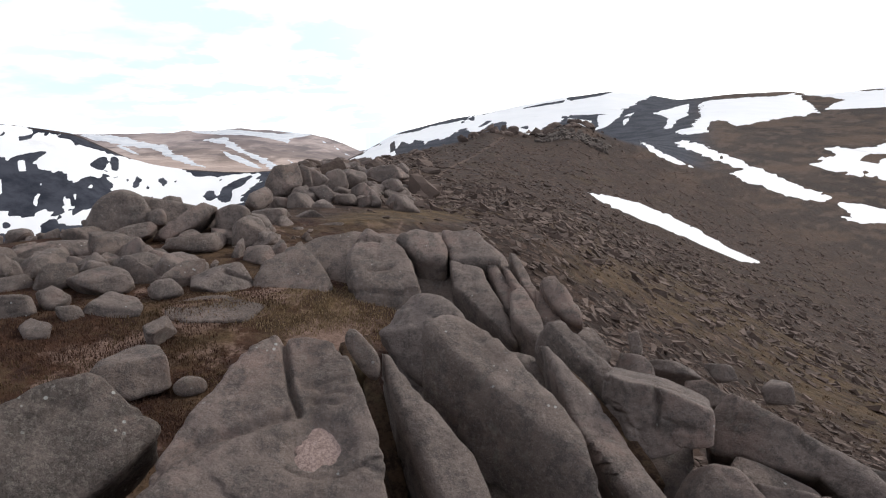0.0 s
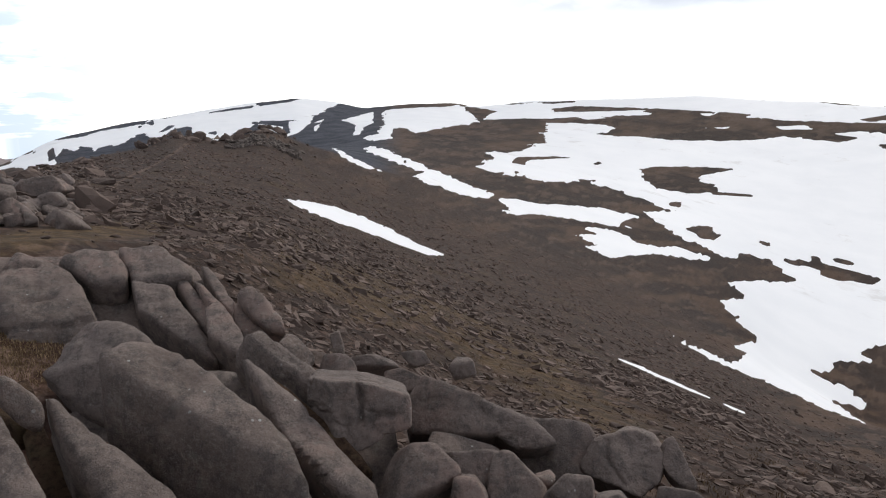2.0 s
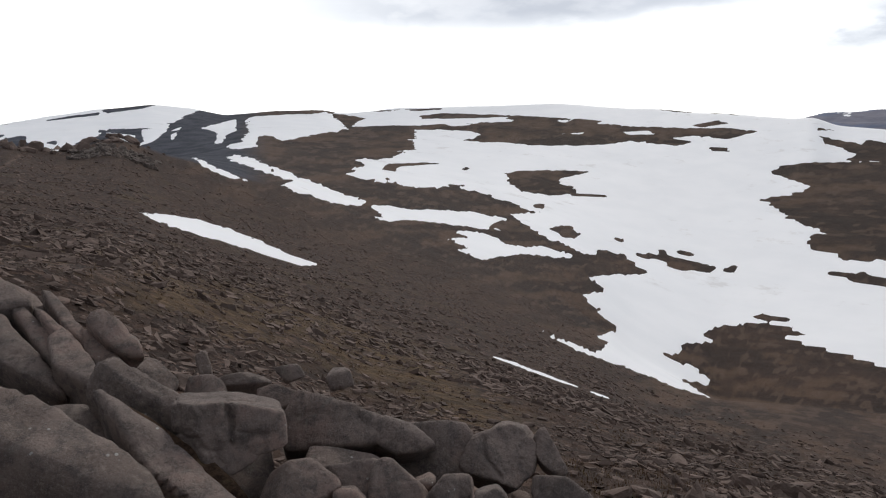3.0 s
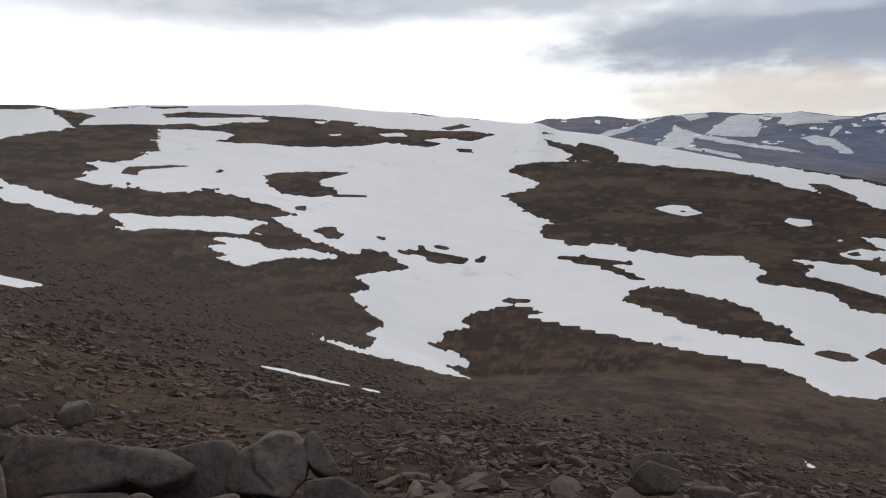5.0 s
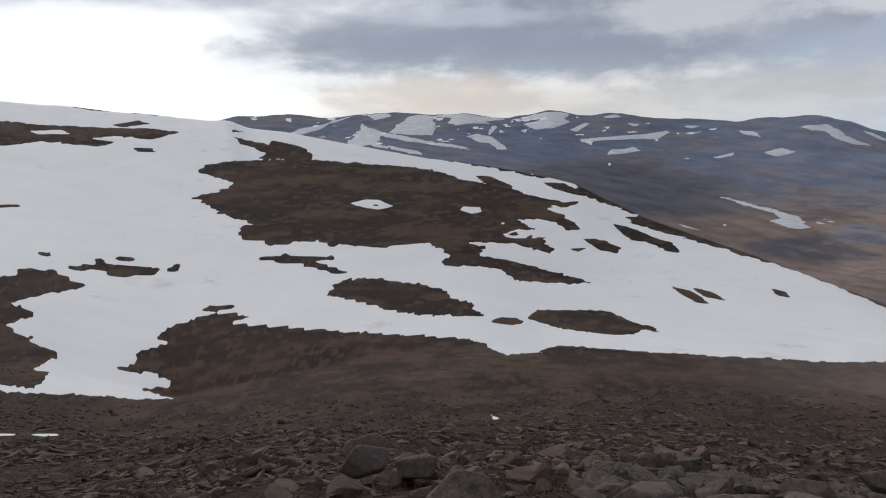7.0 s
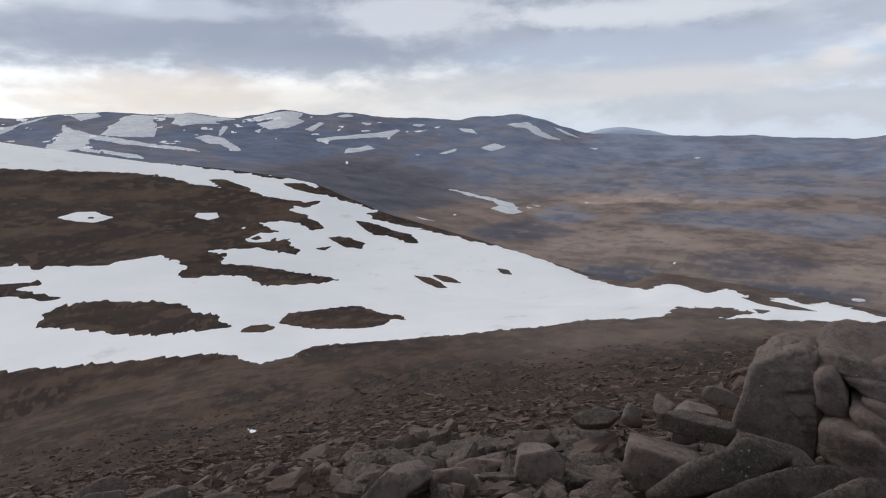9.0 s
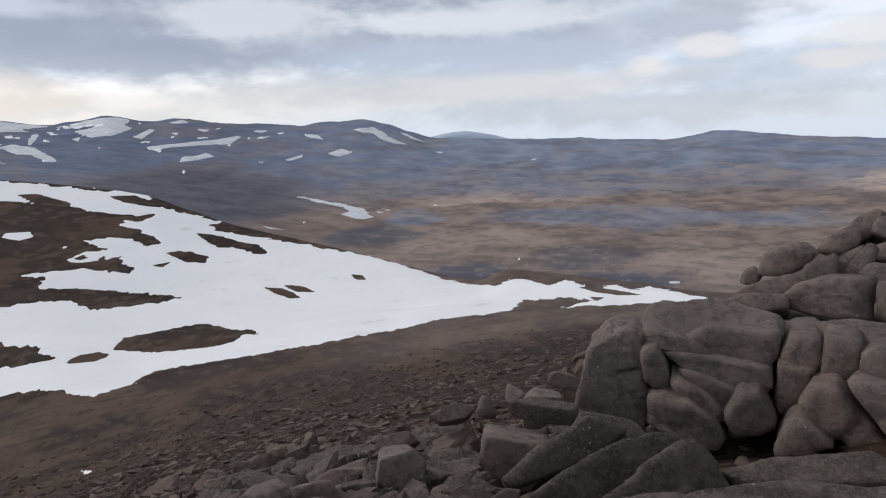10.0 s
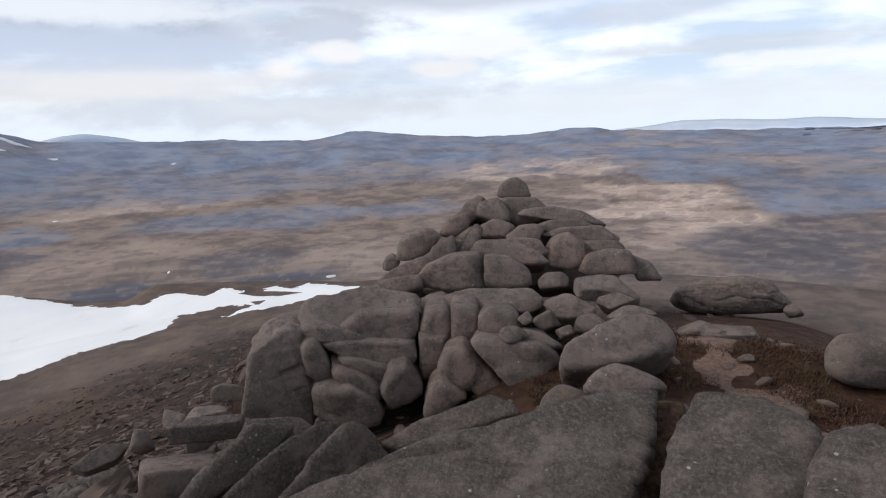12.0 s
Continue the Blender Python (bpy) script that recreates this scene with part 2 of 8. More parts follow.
def ground_mat():
    """Rubble and heath close by, moor with painted haze far away, bare rock on the cliffs."""
    m = Mat("mountain_ground", 0.95)
    soil = m.mix(m.step(m.noise(1.1, 6, 0.7), 0.35, 0.65), (0.046, 0.028, 0.020), (0.118, 0.077, 0.057))
    soil = m.mix(m.step(m.noise(0.16, 5, 0.6), 0.46, 0.66, 0, 0.85), soil, (0.115, 0.086, 0.046))
    gravel = m.mix(m.step(m.voronoi(4.5, "DISTANCE_TO_EDGE"), 0.16, 0.0), (0.185, 0.138, 0.116), (0.058, 0.041, 0.034))
    gravel = m.mix(m.step(m.noise(13, 4, 0.7), 0.4, 0.65, 0, 0.6), gravel, (0.150, 0.108, 0.089))
    cells = m.n.new("ShaderNodeTexVoronoi")
    cells.inputs["Scale"].default_value = 2.6
    m.l.new(m.pos(), cells.inputs["Vector"])
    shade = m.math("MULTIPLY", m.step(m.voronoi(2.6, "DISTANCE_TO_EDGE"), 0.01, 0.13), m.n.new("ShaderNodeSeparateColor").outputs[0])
    pick = shade.node.inputs[1].links[0].from_node
    m.l.new(cells.outputs["Color"], pick.inputs[0])
    scree = m.mix(m.step(shade, 0.12, 0.95), (0.030, 0.019, 0.015), (0.205, 0.148, 0.120))
    gravel = m.mix(0.8, gravel, scree)
    near = m.mix(m.step(m.noise(0.30, 6, 0.7), 0.40, 0.54), soil, gravel)
    near = m.mix(m.math("MULTIPLY", m.attr("trail"), m.step(m.noise(0.35, 4, 0.7), 0.34, 0.54, 0.05, 0.6)), near, (0.37, 0.295, 0.25))
    moss = m.mix(m.step(m.noise(3.5, 6, 0.7), 0.38, 0.62), (0.060, 0.029, 0.020), (0.130, 0.070, 0.043))
    moss = m.mix(m.step(m.noise(0.8, 4, 0.6), 0.5, 0.65, 0, 0.7), moss, (0.112, 0.074, 0.038))
    grit = m.mix(m.step(m.noise(18, 5, 0.75), 0.35, 0.65), (0.270, 0.195, 0.165), (0.480, 0.370, 0.320))
    dry = m.mix(m.step(m.noise(4.0, 6, 0.75), 0.36, 0.64), (0.098, 0.064, 0.036), (0.215, 0.152, 0.094))
    southward = m.attr("southward")
    shelf = m.mix(m.step(m.math("SUBTRACT", m.noise(0.75, 6, 0.7), m.math("MULTIPLY", southward, 0.12)), 0.44, 0.56), moss, dry)
    shelf = m.mix(m.step(m.math("ADD", m.math("SUBTRACT", m.noise(0.55, 6, 0.7), m.math("MULTIPLY", southward, 0.16)), m.math("MULTIPLY", m.attr("grit"), 0.40)), 0.54, 0.60), shelf, grit)
    turf = m.mix(m.step(m.noise(2.2, 6, 0.75), 0.36, 0.64), (0.095, 0.070, 0.036), (0.260, 0.190, 0.098))
    near = m.mix(m.math("MULTIPLY", m.attr("turf"), m.step(m.noise(0.9, 5, 0.7), 0.34, 0.56)), near, turf)
    near = m.mix(m.attr("shelf"), near, m.mix(m.math("MULTIPLY", m.attr("turf"), m.step(m.noise(1.6, 5, 0.7), 0.34, 0.56)), shelf, turf))
    heath = m.mix(m.step(m.noise(0.030, 6, 0.65), 0.35, 0.65), (0.040, 0.026, 0.019), (0.088, 0.057, 0.041))
    blotch, speck = m.attr("blotch"), m.attr("speck")
    heath = m.mix(m.math("MULTIPLY", m.attr("tan"), m.step(m.noise(0.12, 6, 0.75), 0.36, 0.62, 0.1, 0.9)), heath, (0.250, 0.185, 0.135))
    heath = m.mix(m.step(blotch, -0.02, 0.35, 0, 0.75), heath, (0.175, 0.120, 0.082))
    heath = m.mix(m.step(blotch, -0.05, -0.40, 0, 0.55), heath, (0.036, 0.023, 0.017))
    heath = m.mix(m.step(speck, 0.08, 0.38, 0, 0.6), heath, (0.185, 0.138, 0.110))
    heath = m.mix(m.step(speck, -0.10, -0.40, 0, 0.35), heath, (0.030, 0.022, 0.018))
    heath = m.mix(m.step(m.noise(0.9, 5, 0.8), 0.50, 0.66, 0, 0.5), heath, (0.145, 0.106, 0.083))
    heath = m.mix(m.step(m.noise(1.4, 5, 0.8), 0.50, 0.36, 0, 0.45), heath, (0.028, 0.020, 0.016))
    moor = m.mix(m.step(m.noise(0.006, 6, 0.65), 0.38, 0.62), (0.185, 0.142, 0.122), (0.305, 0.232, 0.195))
    # tan of the far growth, raised in tone to paint in sunlight
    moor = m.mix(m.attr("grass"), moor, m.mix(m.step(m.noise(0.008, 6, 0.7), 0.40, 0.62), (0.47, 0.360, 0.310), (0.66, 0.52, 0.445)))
    # haze of the distance, painted in as a blue tint
    blue_haze = m.mix(m.step(m.noise(0.006, 6, 0.65), 0.35, 0.65), (0.186, 0.222, 0.310), (0.286, 0.318, 0.405))
    # darker blue tone towards the east
    blue_haze = m.mix(m.math("MULTIPLY", m.math("SUBTRACT", 1.0, m.attr("southward")), 0.8), blue_haze, m.mix(m.step(m.noise(0.008, 6, 0.7), 0.35, 0.65), (0.085, 0.112, 0.185), (0.150, 0.182, 0.268)))
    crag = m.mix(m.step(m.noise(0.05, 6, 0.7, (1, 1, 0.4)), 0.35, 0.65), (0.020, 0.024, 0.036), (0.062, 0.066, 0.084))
    c = m.mix(1.0, m.mix(m.attr("heath"), near, heath), (0.575, 0.494, 0.445), "MULTIPLY")
    moor = m.mix(m.attr("dark_moor"), moor, m.mix(m.step(m.noise(0.01, 6, 0.7), 0.35, 0.65), (0.080, 0.084, 0.112), (0.138, 0.132, 0.158)))
    fleck = m.attr("fleck")
    moor = m.mix(m.step(fleck, 0.02, 0.40, 0, 0.40), moor, (0.36, 0.285, 0.235))
    moor = m.mix(m.step(fleck, -0.02, -0.40, 0, 0.35), moor, (0.085, 0.076, 0.088))
    blue_haze = m.mix(m.step(fleck, 0.05, 0.40, 0, 0.30), blue_haze, (0.285, 0.270, 0.285))
    blue_haze = m.mix(m.step(fleck, -0.05, -0.40, 0, 0.25), blue_haze, (0.090, 0.108, 0.165))
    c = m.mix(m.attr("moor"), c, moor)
    c = m.mix(m.attr("blue_haze"), c, blue_haze)
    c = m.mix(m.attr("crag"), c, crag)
    m.color(c)
    m.bump(m.noise(0.0045, 5, 0.62), 0.35, 20.0)
    m.bump(m.noise(0.02, 4, 0.65), 0.35, 5.0)
    m.bump(m.noise(0.30, 5, 0.6), 0.12, 1.0)
    m.bump(m.voronoi(3.2), 0.5, 0.15)
    m.bump(m.noise(7, 6, 0.75), 0.7, 0.12)
    return m.m


def snow_mat():
    m = Mat("old_snow", 0.7)
    c = m.mix(m.step(m.noise(0.03, 6, 0.6, (1, 1, 1)), 0.3, 0.7), (0.91, 0.92, 0.93), (0.96, 0.965, 0.97))
    dirt = m.math("MULTIPLY", m.step(m.noise(0.05, 6, 0.7, (1, 1, 1)), 0.56, 0.68), m.step(m.noise(0.012, 3), 0.46, 0.6))
    c = m.mix(m.math("MULTIPLY", dirt, 0.35), c, (0.55, 0.52, 0.49))
    m.color(c)
    m.bump(m.noise(0.2, 4, 0.6), 0.12, 0.4)
    return m.m


def hazy_snow_mat():
    """Snow of the distant summits, haze painted in as a mottled blue-grey."""
    m = Mat("hazy_snow", 0.8)
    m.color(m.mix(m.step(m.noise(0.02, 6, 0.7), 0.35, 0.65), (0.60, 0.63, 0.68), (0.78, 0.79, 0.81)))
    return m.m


GRANITE, CRUSTED, GROUND, SNOW_MAT, HAZY_SNOW = granite(), granite("lichen_granite", 0.75), ground_mat(), snow_mat(), hazy_snow_mat()

# ---- the lie of the land: dip (degrees from the eye) and distance (m) of its main lines, by bearing ----


def curve(*pairs, soft=3.0):
    """A line through pairs of bearing and value, with its kinks rounded over some degrees."""
    a = np.array(pairs, float)
    grid = np.arange(-60.0, 221.0, 0.1)
    raw = np.interp(grid, a[:, 0], a[:, 1])
    k = np.exp(-0.5 * (np.arange(-60, 61) * 0.1 / (soft / 2)) ** 2)
    pad = np.concatenate([np.full(60, raw[0]), raw, np.full(60, raw[-1])])
    val = np.convolve(pad, k / k.sum(), "valid")
    return lambda b: np.interp(b, grid, val)


DIP = [
    curve((-40, -88), (200, -88)),
    curve((-40, -33), (-15, -34), (10, -36), (40, -37), (60, -36), (90, -35), (120, -36), (145, -38), (165, -37), (180, -35), (200, -35)),
    curve((-40, -14.0), (-15, -14.2), (-5, -16), (5, -19), (15, -22), (30, -27), (60, -29), (90, -29.5), (120, -28), (140, -28), (155, -25), (163, -21), (172, -18.6), (180, -18.4), (192, -19.2), (200, -19.5)),
    curve((-40, -8.2), (-18, -7.5), (-5, -7.8), (8, -9.5), (20, -14.5), (33, -19), (45, -22), (60, -25), (90, -26.5), (120, -23.5), (140, -20.5), (160, -18.2), (175, -16.9), (187, -16.8), (192, -18.4), (200, -19)),
    curve((-40, -8.5), (-16, -7), (-14, -3.6), (-11.4, -3.0), (-4, -3.2), (5, -3.4), (12, -4.5), (20, -8.5), (33, -13.5), (45, -18), (60, -22.8), (90, -23.6), (120, -20.6), (140, -17.3), (160, -15.8), (175, -16.4), (187, -17.0), (192, -18.4), (200, -18.5)),
    curve((-40.0, -9.50), (-18.0, -9.00), (-15.6, -5.00), (-11.5, -3.12), (-7.5, -2.69), (-4.4, -1.97), (-1.3, -1.34), (2.3, -0.66), (4.3, 0.47), (5.8, -0.19), (8.8, -0.16), (11.3, 0.99), (13.7, 0.04), (15.7, -0.85), (16.8, -0.99), (24.5, -3.88), (31.9, -7.17), (39.7, -9.93), (50.2, -14.21), (56.4, -18.58), (63.7, -21.68), (63.8, -21.65), (90.9, -18.91), (93.0, -19.04), (96.9, -19.43), (106.5, -18.84), (119.0, -17.92), (120.5, -17.77), (122.1, -17.19), (129.7, -16.94), (130.1, -16.78), (134.3, -16.08), (137.1, -15.97), (139.2, -15.45), (142.1, -15.57), (147.7, -14.75), (148.5, -14.55), (200.0, -13.90), soft=1.2),
    curve((-40, -13), (-18, -11), (-10, -5), (0, -3), (10, -2), (16, -1.0), (22, 0.3), (33, -1.5), (45, -4), (60, -8), (75, -9), (90, -11), (105, -14), (120, -16), (135, -15.3), (147, -14.1), (200, -14.3)),
    curve((-40.0, 1.50), (-35.0, 0.90), (-32.9, 0.65), (-30.3, 0.21), (-28.5, -0.78), (-27.1, -1.57), (-25.3, -2.30), (-23.2, -2.74), (-20.6, -3.05), (-17.3, -3.24), (-13.5, -3.08), (-9.5, -2.66), (-7.5, -1.78), (-4.4, -0.10), (0.7, 1.15), (4.3, 1.71), (6.3, 2.09), (10.7, 2.85), (14.3, 3.39), (17.8, 3.02), (20.1, 2.50), (24.4, 2.92), (28.4, 2.91), (30.0, 2.56), (31.5, 2.67), (34.8, 3.02), (41.3, 3.17), (48.8, 3.22), (54.6, 2.68), (57.7, 2.58), (61.4, 2.11), (62.7, 2.08), (67.7, 1.38), (69.3, 1.44), (70.8, 0.74), (73.9, 0.41), (80.8, -1.02), (86.5, -2.08), (91.9, -2.74), (97.6, -3.74), (99.9, -4.34), (102.5, -5.60), (105.9, -7.12), (112.1, -9.11), (119.9, -11.61), (125.6, -13.18), (128.6, -13.56), (130.6, -12.52), (136.5, -13.10), (144.4, -13.81), (149.6, -14.36), (160.0, -13.90), (200.0, -13.80), soft=0.8),
    curve((-40, -5), (-12, -6), (-5, -4), (60, -3), (80, -4), (95, -6), (110, -11.5), (120, -13.5), (135, -15.5), (200, -16)),
    curve((-40, -4), (-20, -3.2), (-7, -3.5), (60, -3), (85, -3.2), (97, -5.0), (110, -9.0), (125, -10.8), (150, -11.5), (200, -12.0)),
    curve((-40, -2), (-20, -1.6), (-7, -3), (60, -2), (85, -1.4), (97, -2.6), (110, -4.0), (125, -5.2), (150, -6.0), (175, -4.5), (200, -4.5)),
    curve((-40.0, 1.00), (-34.0, 0.90), (-30.3, 0.34), (-23.0, 0.15), (-22.5, 0.38), (-19.0, 0.55), (-15.2, 0.43), (-12.4, 0.16), (-10.4, -0.40), (-8.4, -1.17), (-7.4, -1.73), (-5.0, -1.40), (60.0, -0.50), (67.0, 1.00), (69.8, 1.84), (74.3, 2.04), (77.8, 1.61), (80.2, 1.96), (83.6, 2.10), (87.2, 1.85), (89.8, 2.02), (93.2, 1.50), (95.6, 1.76), (97.5, 2.22), (100.3, 1.70), (102.7, 1.90), (106.2, 1.39), (112.3, 1.00), (117.9, 1.36), (120.4, 0.80), (123.9, -0.42), (126.9, -0.62), (130.0, -0.76), (137.8, -0.94), (144.9, -1.30), (148.4, -0.60), (154.5, -1.24), (160.1, -1.59), (164.1, -1.58), (168.1, -1.03), (172.5, -1.36), (180.6, -1.70), (186.3, -2.20), (191.7, -1.81), (200.0, -0.50), soft=0.6),
    curve((-40, -1.5), (200, -1.6)),
]
RANGE = [
    curve((-40, 0.03), (200, 0.03)),
    curve((-40, 4), (200, 4)),
    curve((-40, 8), (20, 8), (60, 9), (200, 9)),
    curve((-40, 12), (-5, 13), (10, 17), (30, 22), (140, 22), (160, 16), (175, 14), (200, 14)),
    curve((-40, 15), (-16, 18), (-14, 26), (-5, 40), (10, 60), (60, 65), (140, 60), (200, 55)),
    curve((-40, 40), (-16, 40), (-12, 48), (-6, 80), (0, 105), (10, 130), (17, 145), (30, 165), (60, 185), (100, 200), (135, 180), (147, 150), (200, 140)),
    curve((-40, 320), (-12, 330), (0, 420), (20, 480), (60, 460), (100, 380), (125, 260), (147, 175), (200, 165)),
    curve((-40, 470), (-14, 520), (-5, 800), (15, 950), (40, 1000), (70, 860), (100, 620), (120, 400), (135, 290), (147, 205), (200, 195)),
    curve((-40, 600), (-14, 640), (-5, 1050), (40, 1250), (70, 1100), (100, 820), (120, 560), (147, 330), (200, 300)),
    curve((-40, 1500), (200, 1500)),
    curve((-40, 2300), (60, 2600), (200, 2700)),
    curve((-40, 3300), (60, 4300), (200, 4300)),
    curve((-40, 4900), (200, 4900)),
]
ROWS_IN = [4, 18, 20, 24, 26, 36, 64, 12, 18, 66, 60, 6, 4]


def hash2(i, j, seed):
    h = (i.astype(np.int64) * 374761393 + j.astype(np.int64) * 668265263 + seed * 1442695041) & 0xFFFFFFFF
    h = ((h ^ (h >> 13)) * 1274126177) & 0xFFFFFFFF
    return ((h ^ (h >> 16)) & 0xFFFF) / 65535.0


def value_noise(x, y, seed=0):
    i, j = np.floor(x), np.floor(y)
    u, v = x - i, y - j
    u, v = u * u * (3 - 2 * u), v * v * (3 - 2 * v)
    a, b, c, d = hash2(i, j, seed), hash2(i + 1, j, seed), hash2(i, j + 1, seed), hash2(i + 1, j + 1, seed)
    return (a * (1 - u) + b * u) * (1 - v) + (c * (1 - u) + d * u) * v - 0.5


def fbm(x, y, octaves=5, seed=0, gain=0.5):
    s, amp = 0.0, 1.0
    for k in range(octaves):
        s = s + amp * value_noise(x * 2 ** k + 17.3 * k, y * 2 ** k - 9.1 * k, seed + k)
        amp *= gain
    return s


def ramp(v, lo, hi):
    t = np.clip((v - lo) / (hi - lo), 0, 1)
    return t * t * (3 - 2 * t)


def land_dip(b, r):
    """Dip of the ground at a bearing and distance; distances beyond the last line give the last dip."""
    lines_r, lines_d = np.array([f(b) for f in RANGE]), np.array([f(b) for f in DIP])
    lr = np.log(np.maximum(r, 1e-3))
    out = lines_d[0] + 0 * lr
    for k in range(len(RANGE) - 1):
        a, c = np.log(lines_r[k]), np.log(lines_r[k + 1])
        u = np.clip((lr - a) / (c - a), 0, 1)
        out = np.where(lr >= a, lines_d[k] + (lines_d[k + 1] - lines_d[k]) * u, out)
    return out


def rough_land(x, y, r):
    """Unevenness of the ground in metres."""
    return r * (0.004 * (fbm(x / 9.0, y / 9.0, 2, 3) + 0.25 * fbm(x / 2.25, y / 2.25, 2, 4) * np.clip((26 - r) / 10, 0, 1)) * np.clip(40 / r, 0, 1) + 0.003 * fbm(x / 120, y / 120, 3, 7) * ramp(r, 60, 300) + (0.006 * fbm(x / 420, y / 420, 5, 9) + 0.007 * fbm(np.degrees(np.arctan2(-y, x)) / 14, np.log(np.maximum(r, 1)) * 7, 3, 13)) * ramp(r, 1100, 1700) * (1 - ramp(r, 3500, 4250))) + 0.07 * fbm(x / 1.3, y / 1.3, 4, 5) * np.clip(9 / np.maximum(r, 1), 0, 1) ** 2


TOR = (5.6, -13.0)  # heart of the tor, a heap of rubble under its blocks


def ground_z(x, y):
    x, y = np.asarray(x, float), np.asarray(y, float)
    r = np.hypot(x, y)
    b = np.degrees(np.arctan2(x, y))
    b = np.where(b < -90, b + 360, b)
    b = np.where(b > 200, np.where(b > 260, -40.0, 200.0), np.maximum(b, -40))
    far_r = np.maximum(r, 4.0)
    z = EYE + far_r * np.tan(np.radians(land_dip(b, far_r))) + rough_land(x, y, r)
    core = -1.3 - 0.62 * np.hypot((x - TOR[0]) * 0.8, y - TOR[1])
    return np.maximum(z, np.where(core > -4, core, -1e4))


# bearings: fine where the ground is overlooked, coarse behind
fine = np.arange(-42.0, 198.0, 0.24)
rest = np.linspace(198.0, 318.0, 50)[:-1]
BEAR = np.concatenate([fine, rest])
bb = np.where(BEAR > 200, np.where(BEAR > 260, -40.0, 200.0), np.maximum(BEAR, -40))
rr, seg = [], []
for k, n in enumerate(ROWS_IN[:-1]):
    u = np.arange(n) / n
    a, c = np.log(RANGE[k](bb)), np.log(RANGE[k + 1](bb))
    rr.append(np.exp(a[None] + (c - a)[None] * u[:, None]))
    seg.append(np.full(n, k))
rr.append(np.exp(np.log(RANGE[-2](bb)) + (np.log(RANGE[-1](bb)) - np.log(RANGE[-2](bb))) * np.linspace(0, 1, ROWS_IN[-1])[:, None]))
seg.append(np.full(ROWS_IN[-1], len(ROWS_IN) - 2))
R_, SEG = np.concatenate(rr), np.concatenate(seg)
B_ = np.broadcast_to(BEAR[None], R_.shape)
X_, Y_ = R_ * np.sin(np.radians(B_)), R_ * np.cos(np.radians(B_))
Z_ = ground_z(X_, Y_)
NR, NB = R_.shape
DIP_ = np.degrees(np.arctan2(Z_ - EYE, R_))


def sheet(name, z, keep=None, attrs=()):
    """A mesh over the polar grid, closed round the circle; keep: which cells it has."""
    i, j = np.meshgrid(np.arange(NR - 1), np.arange(NB), indexing="ij")
    i, j = i.ravel(), j.ravel()
    if keep is not None:
        ok = keep[i, j]
        i, j = i[ok], j[ok]
    j2 = (j + 1) % NB
    quads = np.stack([i * NB + j, (i + 1) * NB + j, (i + 1) * NB + j2, i * NB + j2], 1)
    used, inv = np.unique(quads.ravel(), return_inverse=True)
    co = np.stack([X_.ravel()[used], Y_.ravel()[used], z.ravel()[used]], 1)
    me = bpy.data.meshes.new(name)
    me.vertices.add(len(used))
    me.vertices.foreach_set("co", co.ravel())
    me.loops.add(len(inv))
    me.loops.foreach_set("vertex_index", inv.astype(np.int32))
    me.polygons.add(len(quads))
    me.polygons.foreach_set("loop_start", np.arange(0, len(inv), 4, dtype=np.int32))
    me.polygons.foreach_set("use_smooth", np.ones(len(quads), bool))
    for key, val in attrs:
        at = me.attributes.new(key, "FLOAT", "POINT")
        at.data.foreach_set("value", val.ravel()[used].astype(np.float32))
    me.update(calc_edges=True)
    me.validate()
    return new(name, me)


LAYER = {"near": (3, 7), "hill": (4, 8), "far": (8, 11)}
SNOW_S = np.full(R_.shape, -9.0)


def inside(b, d, pts):
    """Signed distance in degrees to an outline, positive inside."""
    p = np.array(pts)
    q = np.roll(p, -1, 0)
    best, odd = np.full(b.shape, 1e9), np.zeros(b.shape, bool)
    for (ax_, ay_), (bx_, by_) in zip(p, q):
        ex, ey = bx_ - ax_, by_ - ay_
        t = np.clip(((b - ax_) * ex + (d - ay_) * ey) / (ex * ex + ey * ey + 1e-12), 0, 1)
        best = np.minimum(best, (b - ax_ - t * ex) ** 2 + (d - ay_ - t * ey) ** 2)
        cross = (ay_ > d) != (by_ > d)
        odd ^= cross & (b < ex * (d - ay_) / (ey if ey else 1e-12) + ax_)
    return np.where(odd, 1, -1) * np.sqrt(best)


# ragged edges: fingers that run along the slope
SHIFT_B = 0.45 * fbm(B_ * 0.5, DIP_ * 5.0, 4, 21, 0.65) + 0.35 * fbm(B_ * 1.5, DIP_ * 22.0, 2, 25, 0.6)
SHIFT_D = 0.14 * fbm(B_ * 1.1, DIP_ * 2.2, 4, 27, 0.6) + 0.12 * fbm(B_ * 2.6, DIP_ * 7.0, 3, 29, 0.7)
FAR_B, FAR_D = 0.6 * fbm(B_ * 0.9, DIP_ * 5.0, 4, 31, 0.75), 0.14 * fbm(B_ * 1.3, DIP_ * 5.0, 4, 33, 0.75)


